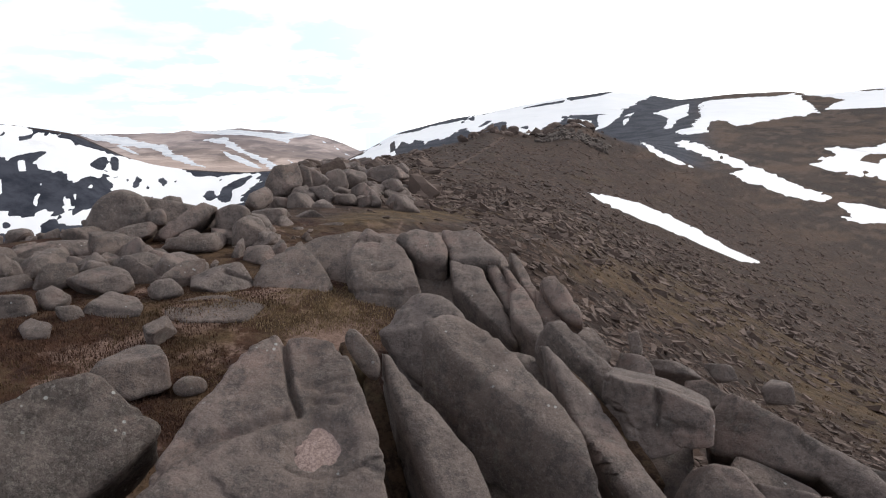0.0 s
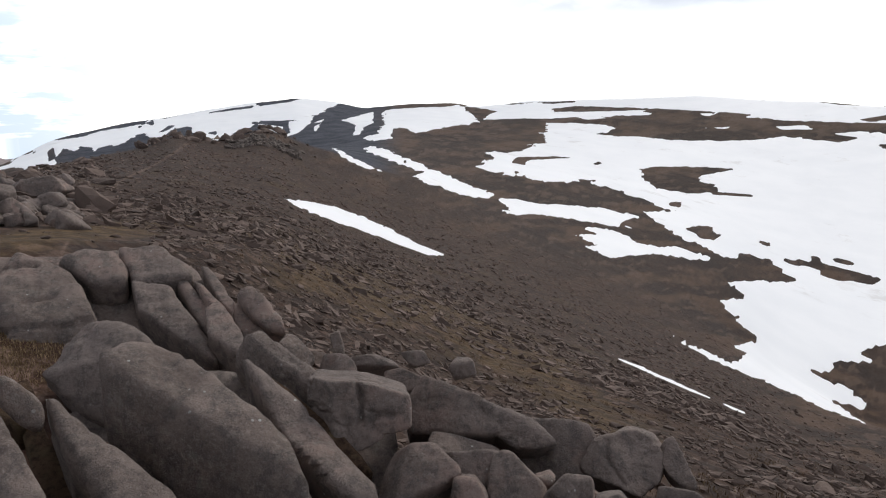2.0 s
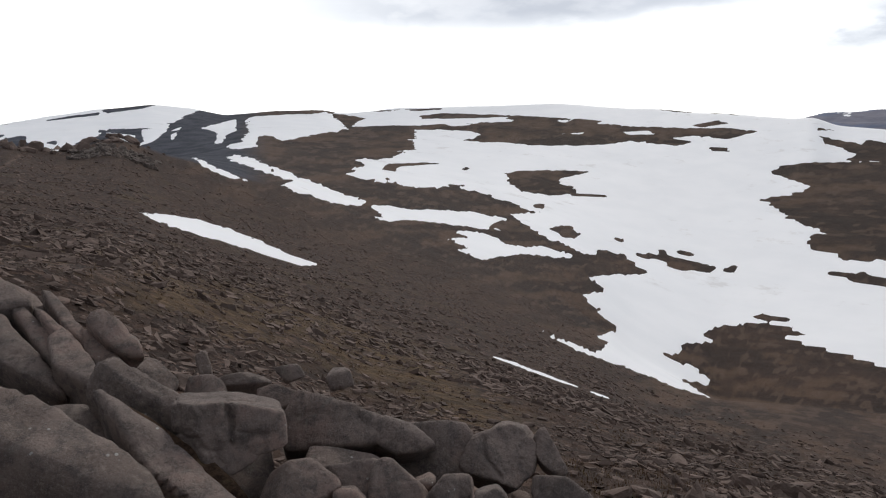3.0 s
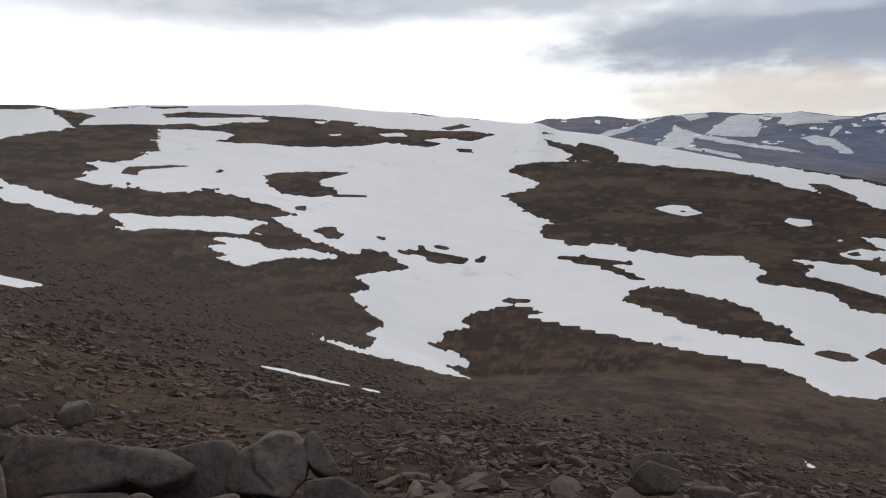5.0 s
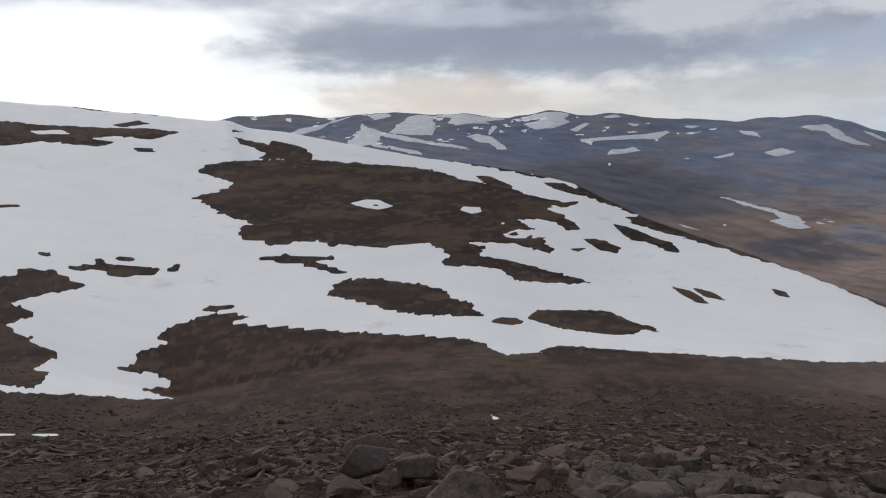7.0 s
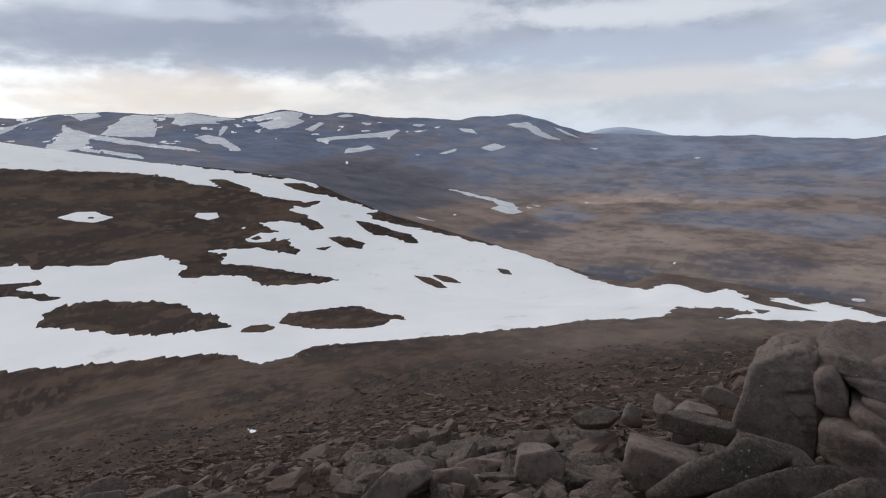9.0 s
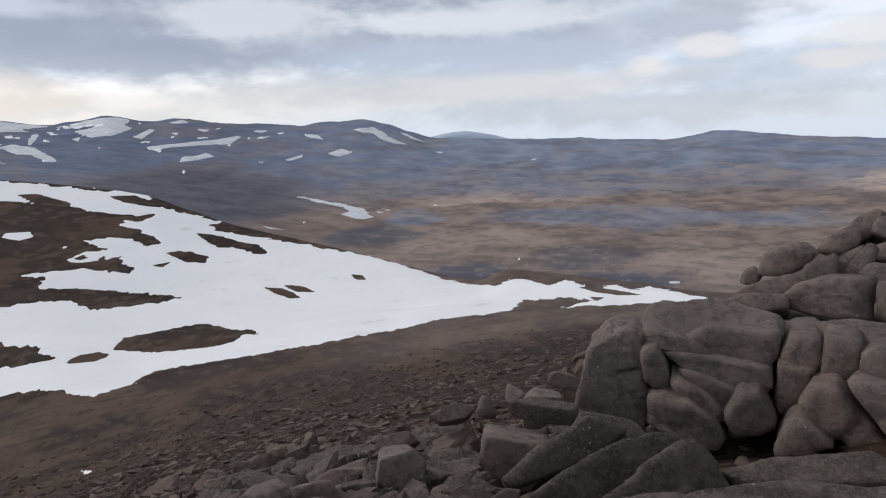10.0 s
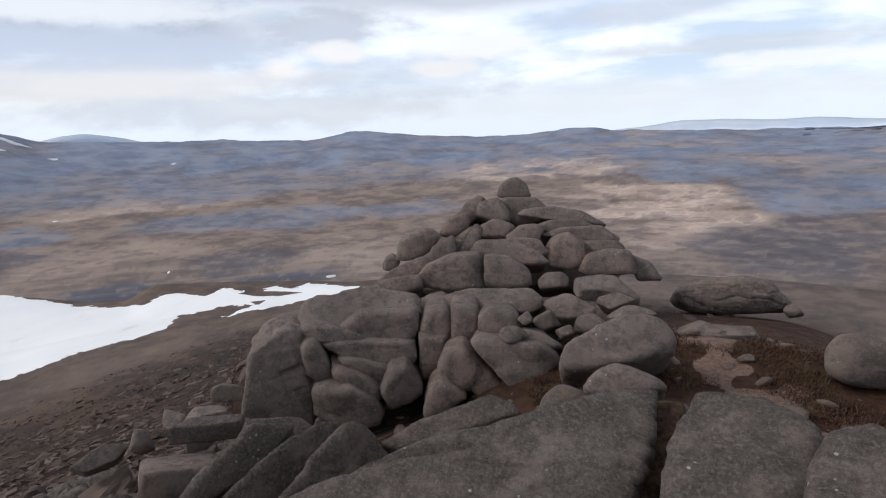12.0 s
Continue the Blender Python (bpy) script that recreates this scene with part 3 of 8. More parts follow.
def patch(layer, pts):
    p = np.array(pts)
    lo, hi = LAYER[layer]
    rows = np.where((SEG >= lo) & (SEG < hi))[0]
    cols = np.where((BEAR > p[:, 0].min() - 1) & (BEAR < p[:, 0].max() + 1))[0]
    if not len(cols):
        return None
    sl = (slice(rows[0], rows[-1] + 1), slice(cols[0], cols[-1] + 1))
    k = min(1.0, 0.2 + 0.2 * np.ptp(p[:, 1])) * min(1.0, 0.3 + 0.1 * np.ptp(p[:, 0])) * (0.35 if layer == "near" else 1)
    sb, sd = (FAR_B, FAR_D) if layer == "far" else (SHIFT_B, SHIFT_D)
    s = inside(B_[sl] + k * sb[sl], DIP_[sl] + k * sd[sl], pts)
    if layer == "hill":  # not on the near ridge
        s = np.where((SEG[sl[0]] < 5)[:, None] & (BEAR[sl[1]] < 17)[None], -9.0, s)
    return sl, s


OWNER = np.full(R_.shape, -1)
PATCHES = []


def snow_in(kind, layer, pts):
    """Snow inside an outline. Fields of one kind that join are one thing."""
    got = patch(layer, pts)
    if got:
        if kind not in PATCHES or kind not in ("snow_field", "corrie_snow"):
            PATCHES.append(kind)
        k = len(PATCHES) - 1 if kind not in ("snow_field", "corrie_snow") else PATCHES.index(kind)
        OWNER[got[0]] = np.where(got[1] > SNOW_S[got[0]], k, OWNER[got[0]])
        SNOW_S[got[0]] = np.maximum(SNOW_S[got[0]], got[1])


def bare_in(layer, pts):
    got = patch(layer, pts)
    if got:
        SNOW_S[got[0]] = np.minimum(SNOW_S[got[0]], np.where(got[1] < -8, 9.0, -got[1]))


# snow lies inside these outlines, bare ground inside those that follow: bearing and dip in degrees from the eye, placed
# to fit the camera's view
snow_in("snow_field", "hill", [(36.78, 3.40), (60.34, 4.07), (70.14, 2.44), (83.36, -1.35), (97.45, -3.89), (97.40, -3.09), (99.95, -4.38), (100.35, -5.30), (105.67, -7.10), (103.77, -6.96), (105.02, -7.68), (110.30, -9.38), (111.25, -18.53), (97.08, -18.88), (96.98, -19.51), (93.55, -19.91), (91.00, -18.52), (76.81, -17.33), (68.77, -16.07), (68.13, -15.79), (70.38, -15.49), (67.20, -14.89), (62.99, -15.72), (62.18, -16.68), (63.47, -16.86), (60.60, -17.47), (60.04, -18.42), (58.27, -18.37), (61.80, -19.39), (63.08, -20.13), (62.80, -20.60), (60.21, -20.30), (63.55, -21.64), (60.17, -21.08), (51.91, -18.88), (47.87, -17.01), (53.33, -18.82), (54.12, -17.85), (53.43, -17.39), (54.92, -16.68), (51.71, -13.84), (53.80, -13.31), (52.16, -12.05), (57.40, -11.61), (54.86, -9.87), (48.61, -8.94), (45.08, -6.47), (48.37, -6.54), (42.90, -4.68), (36.04, -3.35)])
snow_in("snow_field", "hill", [(81.49, -1.75), (84.97, -1.86), (87.56, -2.08), (90.27, -2.59), (94.42, -3.27), (97.92, -4.04), (97.20, -2.99), (98.65, -3.59), (99.99, -4.29), (100.17, -5.04), (101.99, -6.14), (105.62, -7.09), (103.37, -7.32), (106.31, -8.10), (108.31, -8.62), (113.43, -9.88), (118.14, -10.97), (120.77, -11.86), (123.93, -13.03), (127.07, -13.94), (129.66, -14.15), (131.43, -13.50), (132.19, -13.53), (134.69, -14.09), (136.38, -13.61), (139.02, -14.39), (140.39, -13.87), (142.23, -14.30), (143.54, -13.91), (145.72, -14.32), (148.55, -14.62), (147.44, -15.06), (139.08, -15.84), (135.73, -16.11), (138.69, -15.43), (136.67, -15.17), (132.23, -15.44), (131.73, -16.01), (130.20, -16.56), (123.89, -17.14), (121.20, -17.64), (113.06, -18.52), (105.58, -18.90), (98.98, -18.80), (97.08, -19.31), (93.19, -19.50), (92.81, -18.78), (86.41, -18.15), (80.69, -17.82), (79.82, -14.08)])
snow_in("snow_field", "hill", [(30.66, 3.85), (52.37, 3.35), (52.76, -4.97), (50.42, -4.85), (46.07, -4.54), (47.08, -5.54), (49.31, -7.00), (48.33, -6.62), (46.60, -6.14), (44.60, -5.30), (42.07, -4.45), (40.54, -3.93), (38.76, -4.13), (36.96, -4.01), (35.41, -3.90), (33.86, -3.57), (32.32, -3.24), (29.85, -2.74), (31.04, -2.51), (30.79, -2.05), (31.92, -2.11), (30.70, -1.38), (33.88, -1.43), (35.68, -0.84), (34.66, -0.78), (37.47, -0.46), (37.98, -0.22), (37.22, 0.04), (35.18, 0.27), (38.23, 0.28), (38.73, 1.02), (36.96, 1.24), (40.99, 1.18), (40.49, 1.58), (36.46, 1.70), (31.12, 1.57), (32.40, 2.10), (31.64, 2.31), (30.64, 2.72)])
snow_in("snow_field", "hill", [(45.52, -6.36), (47.11, -6.79), (49.56, -7.24), (51.50, -7.93), (52.95, -8.86), (53.02, -10.32), (51.59, -9.90), (49.15, -9.00), (48.15, -8.42), (46.75, -7.85), (47.38, -7.44)])
snow_in("snow_strip", "hill", [(31.85, -6.43), (33.57, -6.66), (32.28, -5.61), (33.84, -5.58), (36.43, -6.06), (39.02, -6.13), (41.33, -6.33), (45.04, -7.02), (43.64, -7.39), (42.88, -7.76), (44.56, -8.09), (42.63, -7.91), (40.06, -7.52), (37.99, -7.21), (35.39, -6.99), (34.08, -7.13), (33.04, -6.86)])
snow_in("snow_strip", "hill", [(39.55, -8.03), (42.13, -8.22), (43.92, -8.71), (44.69, -9.31), (46.70, -9.57), (47.69, -9.39), (49.17, -9.79), (50.64, -10.19), (51.14, -10.51), (49.69, -10.47), (46.22, -10.19), (43.70, -10.45), (42.42, -10.73), (41.12, -10.19), (40.19, -9.83), (41.12, -9.57), (39.30, -8.76), (41.36, -8.64)])
snow_in("snow_strip", "hill", [(20.38, -0.72), (21.01, -0.77), (21.73, -1.10), (23.08, -1.57), (24.85, -2.39), (26.99, -3.19), (29.01, -4.22), (30.62, -4.75), (32.25, -5.25), (31.46, -5.60), (30.30, -5.61), (28.27, -4.97), (26.16, -4.31), (24.33, -3.47), (25.66, -3.17), (24.37, -2.86), (23.04, -2.32), (21.91, -1.81), (20.32, -1.34)])
snow_in("snow_strip", "hill", [(17.13, -0.90), (18.13, -1.29), (19.54, -1.96), (22.14, -3.36), (19.94, -2.63), (18.53, -2.01)])
snow_in("snow_strip", "near", [(12.69, -5.31), (14.91, -5.63), (17.34, -6.22), (19.73, -7.08), (22.08, -8.20), (24.39, -9.45), (27.46, -10.82), (25.79, -10.77), (23.54, -9.94), (21.45, -9.05), (19.32, -8.22), (17.40, -7.60), (15.69, -6.86), (13.85, -6.00)])
snow_in("snow_strip", "near", [(42.90, -19.10), (44.57, -19.64), (46.64, -20.28), (50.14, -21.31), (51.74, -21.78), (51.74, -21.92), (49.69, -21.42), (46.43, -20.46), (44.56, -19.90)])
snow_in("snow_strip", "near", [(52.44, -21.98), (54.52, -22.50), (54.52, -22.64), (53.38, -22.43)])
snow_in("snow_patch", "near", [(92.36, -24.95), (93.64, -25.36), (92.93, -25.44)])
bare_in("hill", [(36.57, 1.56), (43.12, 1.70), (45.80, 1.83), (49.02, 1.73), (51.13, 1.66), (53.29, 1.36), (56.44, 1.09), (60.20, 0.90), (63.11, 0.90), (65.47, 0.50), (64.57, 0.31), (63.57, -0.04), (60.17, 0.22), (58.73, 0.08), (60.72, -0.32), (59.17, -0.56), (55.45, -0.06), (54.08, -0.29), (51.84, -0.46), (46.81, -0.38), (44.85, -0.15), (42.96, -0.01), (40.26, 0.17), (41.88, 0.29), (42.36, 0.68), (41.59, 0.97), (39.49, 1.08), (36.53, 1.17)])
bare_in("hill", [(44.28, 2.11), (47.02, 2.20), (50.29, 1.93), (53.40, 1.64), (52.41, 1.44), (49.02, 1.73), (45.42, 1.87)])
bare_in("hill", [(36.67, 2.43), (39.63, 2.43), (43.19, 2.43), (45.45, 2.21), (41.70, 2.10), (36.64, 2.11)])
bare_in("hill", [(54.51, 3.09), (59.33, 2.68), (67.11, 2.04), (67.50, 1.59), (63.15, 1.93), (58.84, 2.29)])
bare_in("hill", [(60.30, 1.10), (62.40, 1.49), (63.22, 1.20), (61.16, 0.95)])
bare_in("hill", [(44.60, -2.93), (45.41, -2.69), (47.85, -2.58), (50.38, -2.64), (52.35, -2.68), (50.79, -3.07), (50.34, -3.20), (49.48, -3.27), (49.23, -3.77), (50.29, -3.95), (51.05, -4.31), (50.67, -4.67), (48.93, -4.88), (47.68, -4.69), (45.85, -4.51), (45.61, -4.09), (44.86, -3.52)])
bare_in("hill", [(50.15, -4.60), (53.61, -4.83), (53.64, -5.02), (50.65, -4.91)])
bare_in("hill", [(61.72, -0.72), (63.15, -0.78), (63.43, -1.08), (62.05, -1.02)])
bare_in("hill", [(40.61, -2.37), (41.48, -2.35), (40.88, -2.59)])
bare_in("hill", [(47.14, -5.68), (48.28, -5.64), (48.03, -6.10), (47.32, -6.01)])
bare_in("hill", [(48.44, -7.90), (49.81, -7.52), (50.98, -7.64), (50.68, -8.19), (51.48, -8.24), (50.91, -8.73), (49.73, -8.55), (49.32, -8.19)])
bare_in("hill", [(54.38, -8.56), (55.36, -8.62), (55.20, -8.90), (54.51, -8.81)])
bare_in("hill", [(56.19, -9.90), (58.47, -9.88), (59.68, -10.19), (62.77, -10.78), (63.07, -11.05), (61.89, -11.25), (59.54, -11.14), (58.59, -10.43), (56.74, -10.28)])
bare_in("hill", [(63.06, -11.10), (64.11, -10.53), (64.82, -10.65), (63.98, -11.24)])
bare_in("hill", [(57.17, -9.51), (58.73, -9.54), (58.91, -9.75)])
bare_in("hill", [(59.36, -9.62), (60.46, -9.47), (61.29, -9.81), (60.19, -9.91)])
bare_in("hill", [(65.27, -14.46), (66.69, -14.21), (68.38, -14.36), (69.16, -14.85), (67.21, -14.74)])
bare_in("hill", [(66.28, -2.71), (67.51, -2.16), (70.07, -1.93), (76.24, -1.95), (85.39, -2.85), (87.87, -3.18), (89.36, -3.81), (99.73, -6.17), (99.15, -6.48), (96.95, -6.43), (98.77, -7.16), (100.23, -8.30), (99.30, -8.50), (98.16, -7.90), (96.57, -7.51), (94.75, -7.59), (96.27, -8.49), (96.00, -9.23), (97.22, -9.16), (97.16, -9.64), (98.19, -10.29), (97.67, -10.61), (94.41, -9.76), (89.25, -9.57), (91.66, -9.96), (91.40, -10.57), (90.88, -10.94), (93.07, -11.12), (101.53, -13.09), (99.64, -13.34), (94.60, -13.12), (93.12, -12.10), (88.20, -11.78), (87.84, -11.54), (88.66, -10.85), (86.36, -9.67), (82.02, -10.04), (79.41, -9.93), (78.88, -9.62), (77.83, -9.84), (76.26, -9.22), (72.04, -9.47), (71.52, -9.04), (69.96, -8.66), (69.35, -7.83), (70.81, -7.48), (68.44, -6.57), (66.07, -4.95), (67.97, -4.61), (69.63, -3.86)])
bare_in("hill", [(70.87, -10.49), (72.56, -10.30), (73.88, -10.31), (75.20, -10.62), (77.95, -10.56), (77.63, -10.93), (75.73, -10.99), (79.01, -12.21), (77.85, -12.22), (75.73, -11.66), (74.14, -11.14), (72.03, -10.81)])
bare_in("hill", [(78.69, -11.18), (79.69, -11.11), (78.90, -11.33)])
bare_in("hill", [(76.85, -14.04), (77.86, -13.15), (78.92, -12.78), (81.29, -12.84), (83.64, -13.18), (85.72, -13.46), (87.78, -14.12), (88.82, -14.81), (90.59, -15.25), (90.88, -15.97), (92.28, -16.40), (89.90, -16.44), (88.89, -16.41), (85.81, -16.34), (82.66, -15.72), (79.47, -14.78)])
bare_in("hill", [(92.30, -16.84), (93.36, -16.45), (94.80, -16.56), (95.68, -16.95), (94.36, -17.18), (92.90, -17.08)])
bare_in("hill", [(95.66, -16.52), (96.64, -15.75), (98.47, -15.69), (101.55, -15.55), (103.26, -15.55), (104.54, -16.05), (105.80, -16.52), (106.99, -16.54), (107.74, -17.07), (106.24, -16.98), (105.48, -17.42), (103.85, -17.60), (101.28, -17.53), (98.59, -17.33), (97.18, -16.88)])
bare_in("hill", [(101.22, -9.54), (102.54, -9.29), (103.90, -9.95), (103.70, -10.47), (102.40, -10.13)])
bare_in("hill", [(99.24, -10.16), (101.04, -10.02), (100.30, -10.41)])
bare_in("hill", [(69.59, 0.09), (71.12, -0.26), (72.65, -0.62), (72.91, -0.27), (75.21, -0.78), (76.34, -1.60), (75.83, -2.16), (73.66, -1.89), (71.51, -1.73), (72.38, -1.33), (70.09, -0.51)])
bare_in("hill", [(69.25, 0.75), (71.23, 0.44), (69.60, 0.50)])
bare_in("hill", [(90.93, -3.59), (92.69, -3.95), (94.45, -4.74), (93.20, -4.77), (91.77, -4.31)])
bare_in("hill", [(90.70, -3.57), (92.23, -3.66), (94.37, -4.59), (93.83, -4.80), (91.75, -4.19)])
bare_in("hill", [(96.91, -4.17), (98.83, -4.28), (100.09, -4.89), (100.70, -5.47), (99.22, -5.13), (98.08, -4.82)])
bare_in("hill", [(98.20, -6.10), (100.20, -5.83), (100.08, -6.12), (99.12, -6.35)])
bare_in("hill", [(98.26, -7.08), (99.94, -7.79), (100.46, -8.43), (99.18, -8.38), (98.26, -7.62)])
bare_in("hill", [(103.23, -7.81), (104.80, -8.11), (106.27, -8.71), (108.27, -9.33), (109.15, -10.15), (107.72, -9.97), (106.23, -9.32), (104.72, -9.22), (103.69, -8.40)])
bare_in("hill", [(100.68, -9.24), (101.76, -9.17), (104.03, -9.89), (103.70, -10.32), (102.17, -10.20), (101.28, -9.68)])
bare_in("hill", [(108.46, -13.04), (110.12, -13.29), (111.65, -14.25), (110.60, -14.25), (109.47, -13.77)])
bare_in("hill", [(110.03, -12.98), (111.70, -13.22), (113.00, -13.90), (111.15, -13.71)])
bare_in("hill", [(116.24, -12.53), (117.30, -12.67), (117.71, -13.14), (116.70, -13.06)])
bare_in("hill", [(137.41, -14.20), (139.01, -14.15), (143.14, -14.75), (140.90, -14.84), (138.80, -14.60)])
bare_in("hill", [(138.39, -15.06), (139.85, -15.06), (139.07, -15.45)])
bare_in("hill", [(33.88, -1.83), (36.96, -1.77), (39.00, -1.89), (34.91, -2.10), (34.64, -2.61), (33.36, -2.34)])
bare_in("hill", [(36.46, 2.29), (38.98, 2.60), (41.97, 2.44), (42.96, 2.13), (38.98, 2.20)])
bare_in("hill", [(44.42, 2.39), (47.80, 2.07), (52.45, 1.72), (52.45, 1.53), (46.85, 1.85)])
bare_in("hill", [(28.37, 2.84), (32.40, 2.30), (31.37, 1.62), (30.61, 1.53), (29.36, 2.39)])
bare_in("hill", [(30.64, 3.01), (33.93, 2.92), (38.97, 3.04), (38.97, 2.89), (32.92, 2.74)])
bare_in("hill", [(40.73, -2.26), (41.53, -2.22), (41.03, -2.42)])
bare_in("hill", [(47.47, -5.63), (48.30, -5.62), (47.97, -6.12)])
bare_in("hill", [(48.62, -7.86), (50.05, -7.53), (51.02, -7.90), (50.58, -8.60), (49.61, -8.38)])
bare_in("hill", [(33.61, -3.05), (34.28, -3.17), (33.76, -3.41)])
bare_in("hill", [(38.75, -3.77), (41.30, -3.89), (40.03, -4.14)])
snow_in("snow_patch", "hill", [(79.36, -5.95), (80.65, -5.63), (81.93, -5.67), (83.32, -6.27), (81.95, -6.59), (80.66, -6.35)])
snow_in("snow_patch", "hill", [(89.43, -6.70), (89.71, -6.39), (91.25, -6.45), (91.51, -6.88), (90.46, -7.07)])
snow_in("snow_patch", "hill", [(93.03, -7.77), (93.70, -7.93), (93.24, -8.05)])
snow_in("snow_patch", "hill", [(93.38, -8.93), (94.80, -8.42), (96.09, -8.59), (95.59, -9.30), (94.38, -9.27), (93.62, -9.17)])
snow_in("snow_patch", "hill", [(97.51, -6.12), (98.27, -6.28), (99.31, -6.80), (98.29, -6.66)])
snow_in("snow_patch", "hill", [(49.48, 0.61), (51.58, 0.70), (51.26, 0.52)])
snow_in("snow_patch", "hill", [(54.50, 0.66), (56.88, 0.75), (57.47, 0.42), (55.48, 0.42)])
snow_in("snow_patch", "hill", [(48.62, 1.82), (50.50, 1.80), (49.85, 1.56)])
snow_in("snow_patch", "hill", [(95.30, -3.18), (96.40, -3.38), (96.16, -3.56)])
snow_in("snow_patch", "hill", [(90.29, -2.41), (92.31, -2.88), (91.08, -2.72)])
snow_in("snow_patch", "hill", [(39.23, 1.56), (40.49, 1.68), (41.98, 1.56), (39.99, 1.40)])
bare_in("hill", [(81.27, -6.19), (81.78, -6.03), (81.99, -6.29)])
bare_in("hill", [(93.85, -8.91), (94.58, -8.68), (94.92, -8.95), (94.28, -9.08)])
snow_in("mountain_snow", "hill", [(-11.77, -3.22), (-8.49, -2.27), (-6.95, -1.58), (-4.37, -0.00), (-1.30, 0.77), (2.26, 1.34), (6.04, 2.14), (8.77, 2.74), (13.59, 3.74), (18.25, 3.48), (17.83, 2.84), (16.24, 2.21), (15.57, 1.56), (13.20, 1.41), (10.77, 1.39), (10.29, 0.86), (8.82, 0.23), (7.33, -0.35), (5.81, 0.06), (5.55, 0.91), (4.29, 0.77), (3.79, 0.43), (3.03, -0.32), (2.52, -0.41), (2.16, 0.44), (0.73, -0.05), (-0.30, -0.54), (-1.33, -1.04), (-2.35, -1.38), (-3.38, -1.37), (-4.16, -1.97), (-4.94, -2.52), (-5.46, -2.87), (-6.21, -2.35), (-7.47, -2.13), (-9.00, -2.71), (-10.79, -3.59)])
snow_in("mountain_snow", "hill", [(10.87, 1.19), (11.76, 1.09), (13.07, 0.92), (12.75, 0.34), (11.77, 0.55)])
snow_in("mountain_snow", "hill", [(13.44, 1.35), (15.66, 1.61), (14.99, 0.85), (14.20, 0.33), (13.15, -0.00), (13.71, 0.53)])
snow_in("mountain_snow", "hill", [(15.82, 1.32), (16.60, 1.59), (16.16, 0.84), (15.67, 0.31)])
snow_in("mountain_snow", "hill", [(17.57, 1.53), (19.24, 1.97), (21.09, 2.20), (20.93, 1.24), (20.20, 0.87), (19.78, 0.27), (19.06, 0.14), (19.51, 1.03), (18.36, 1.37)])
snow_in("mountain_snow", "hill", [(21.70, 2.28), (23.58, 2.50), (26.46, 2.64), (28.90, 2.73), (29.73, 1.93), (30.34, 1.48), (30.58, 1.26), (28.96, 1.04), (27.41, 0.76), (24.57, 0.31), (24.05, 0.54), (23.26, 0.92), (22.68, 0.47), (22.46, -0.13), (20.71, -0.35), (20.07, -0.02), (21.12, 0.30), (21.96, 0.99)])
snow_in("mountain_snow", "hill", [(29.02, 2.68), (32.17, 2.77), (35.61, 2.94), (36.94, 2.68), (37.06, 1.50), (34.40, 1.58), (30.83, 1.47), (31.52, 2.00), (32.30, 2.18), (30.74, 2.45)])
bare_in("hill", [(-4.88, -0.20), (-2.32, 0.53), (2.26, 1.39), (2.01, 1.14), (-0.79, 0.67), (-2.84, 0.08)])
bare_in("hill", [(6.05, 1.89), (8.78, 2.44), (10.73, 2.75), (10.74, 2.56), (8.78, 2.25)])
bare_in("hill", [(10.73, 2.90), (13.60, 3.41), (15.12, 3.37), (13.62, 3.03), (11.22, 2.65)])
bare_in("hill", [(-4.40, -1.31), (-3.62, -0.71), (-2.96, -1.02), (-2.60, -0.62), (-1.83, -0.73), (-2.09, -1.13), (-1.06, -0.63), (-0.40, -0.44), (-0.81, -1.04), (-2.36, -1.63), (-4.42, -2.47)])
bare_in("hill", [(-4.90, -1.00), (-4.38, -0.60), (-4.40, -1.31), (-4.77, -1.96)])
bare_in("hill", [(3.02, 0.44), (3.88, 1.03), (4.39, 1.02), (3.53, 0.53)])
bare_in("hill", [(6.72, 0.40), (7.57, 0.59), (7.72, 0.19)])
bare_in("hill", [(22.45, 0.01), (22.71, 0.75), (23.91, 0.77), (24.31, 0.40), (23.31, 0.09)])
bare_in("hill", [(21.22, 2.24), (21.63, 2.10), (21.95, 1.08), (21.18, 0.77), (20.67, 0.45), (20.73, 0.91), (21.41, 1.27)])
bare_in("hill", [(17.43, 1.72), (20.10, 2.50), (23.97, 2.89), (28.42, 2.92), (28.43, 2.74), (23.99, 2.58), (21.00, 2.25), (17.90, 1.43)])
snow_in("corrie_snow", "hill", [(-37.89, 1.21), (-34.95, 0.94), (-33.24, 0.61), (-31.11, -0.09), (-29.66, -0.85), (-27.74, -1.47), (-25.73, -1.97), (-22.79, -2.80), (-21.95, -3.39), (-20.16, -3.59), (-18.29, -3.41), (-16.16, -3.32), (-16.69, -4.24), (-17.94, -5.23), (-18.47, -6.09), (-22.20, -6.68), (-30.43, -8.50), (-39.08, -8.53)])
bare_in("hill", [(-38.26, -1.80), (-35.23, -1.49), (-34.18, -1.44), (-33.08, -1.21), (-32.21, -0.97), (-32.70, -1.73), (-33.22, -1.84), (-32.93, -2.50), (-32.20, -2.57), (-31.96, -2.80), (-31.30, -2.65), (-31.26, -3.35), (-30.70, -3.46), (-30.50, -3.74), (-29.91, -3.32), (-29.27, -3.21), (-28.94, -3.54), (-28.51, -2.79), (-28.14, -3.58), (-27.93, -4.31), (-29.15, -5.70), (-30.16, -5.82), (-30.90, -6.21), (-31.04, -5.31), (-31.20, -4.59), (-31.49, -4.84), (-31.60, -5.85), (-31.92, -6.40), (-32.48, -5.92), (-33.03, -5.53), (-33.61, -6.09), (-34.34, -6.12), (-35.02, -5.81), (-35.68, -5.41), (-38.63, -4.89)])
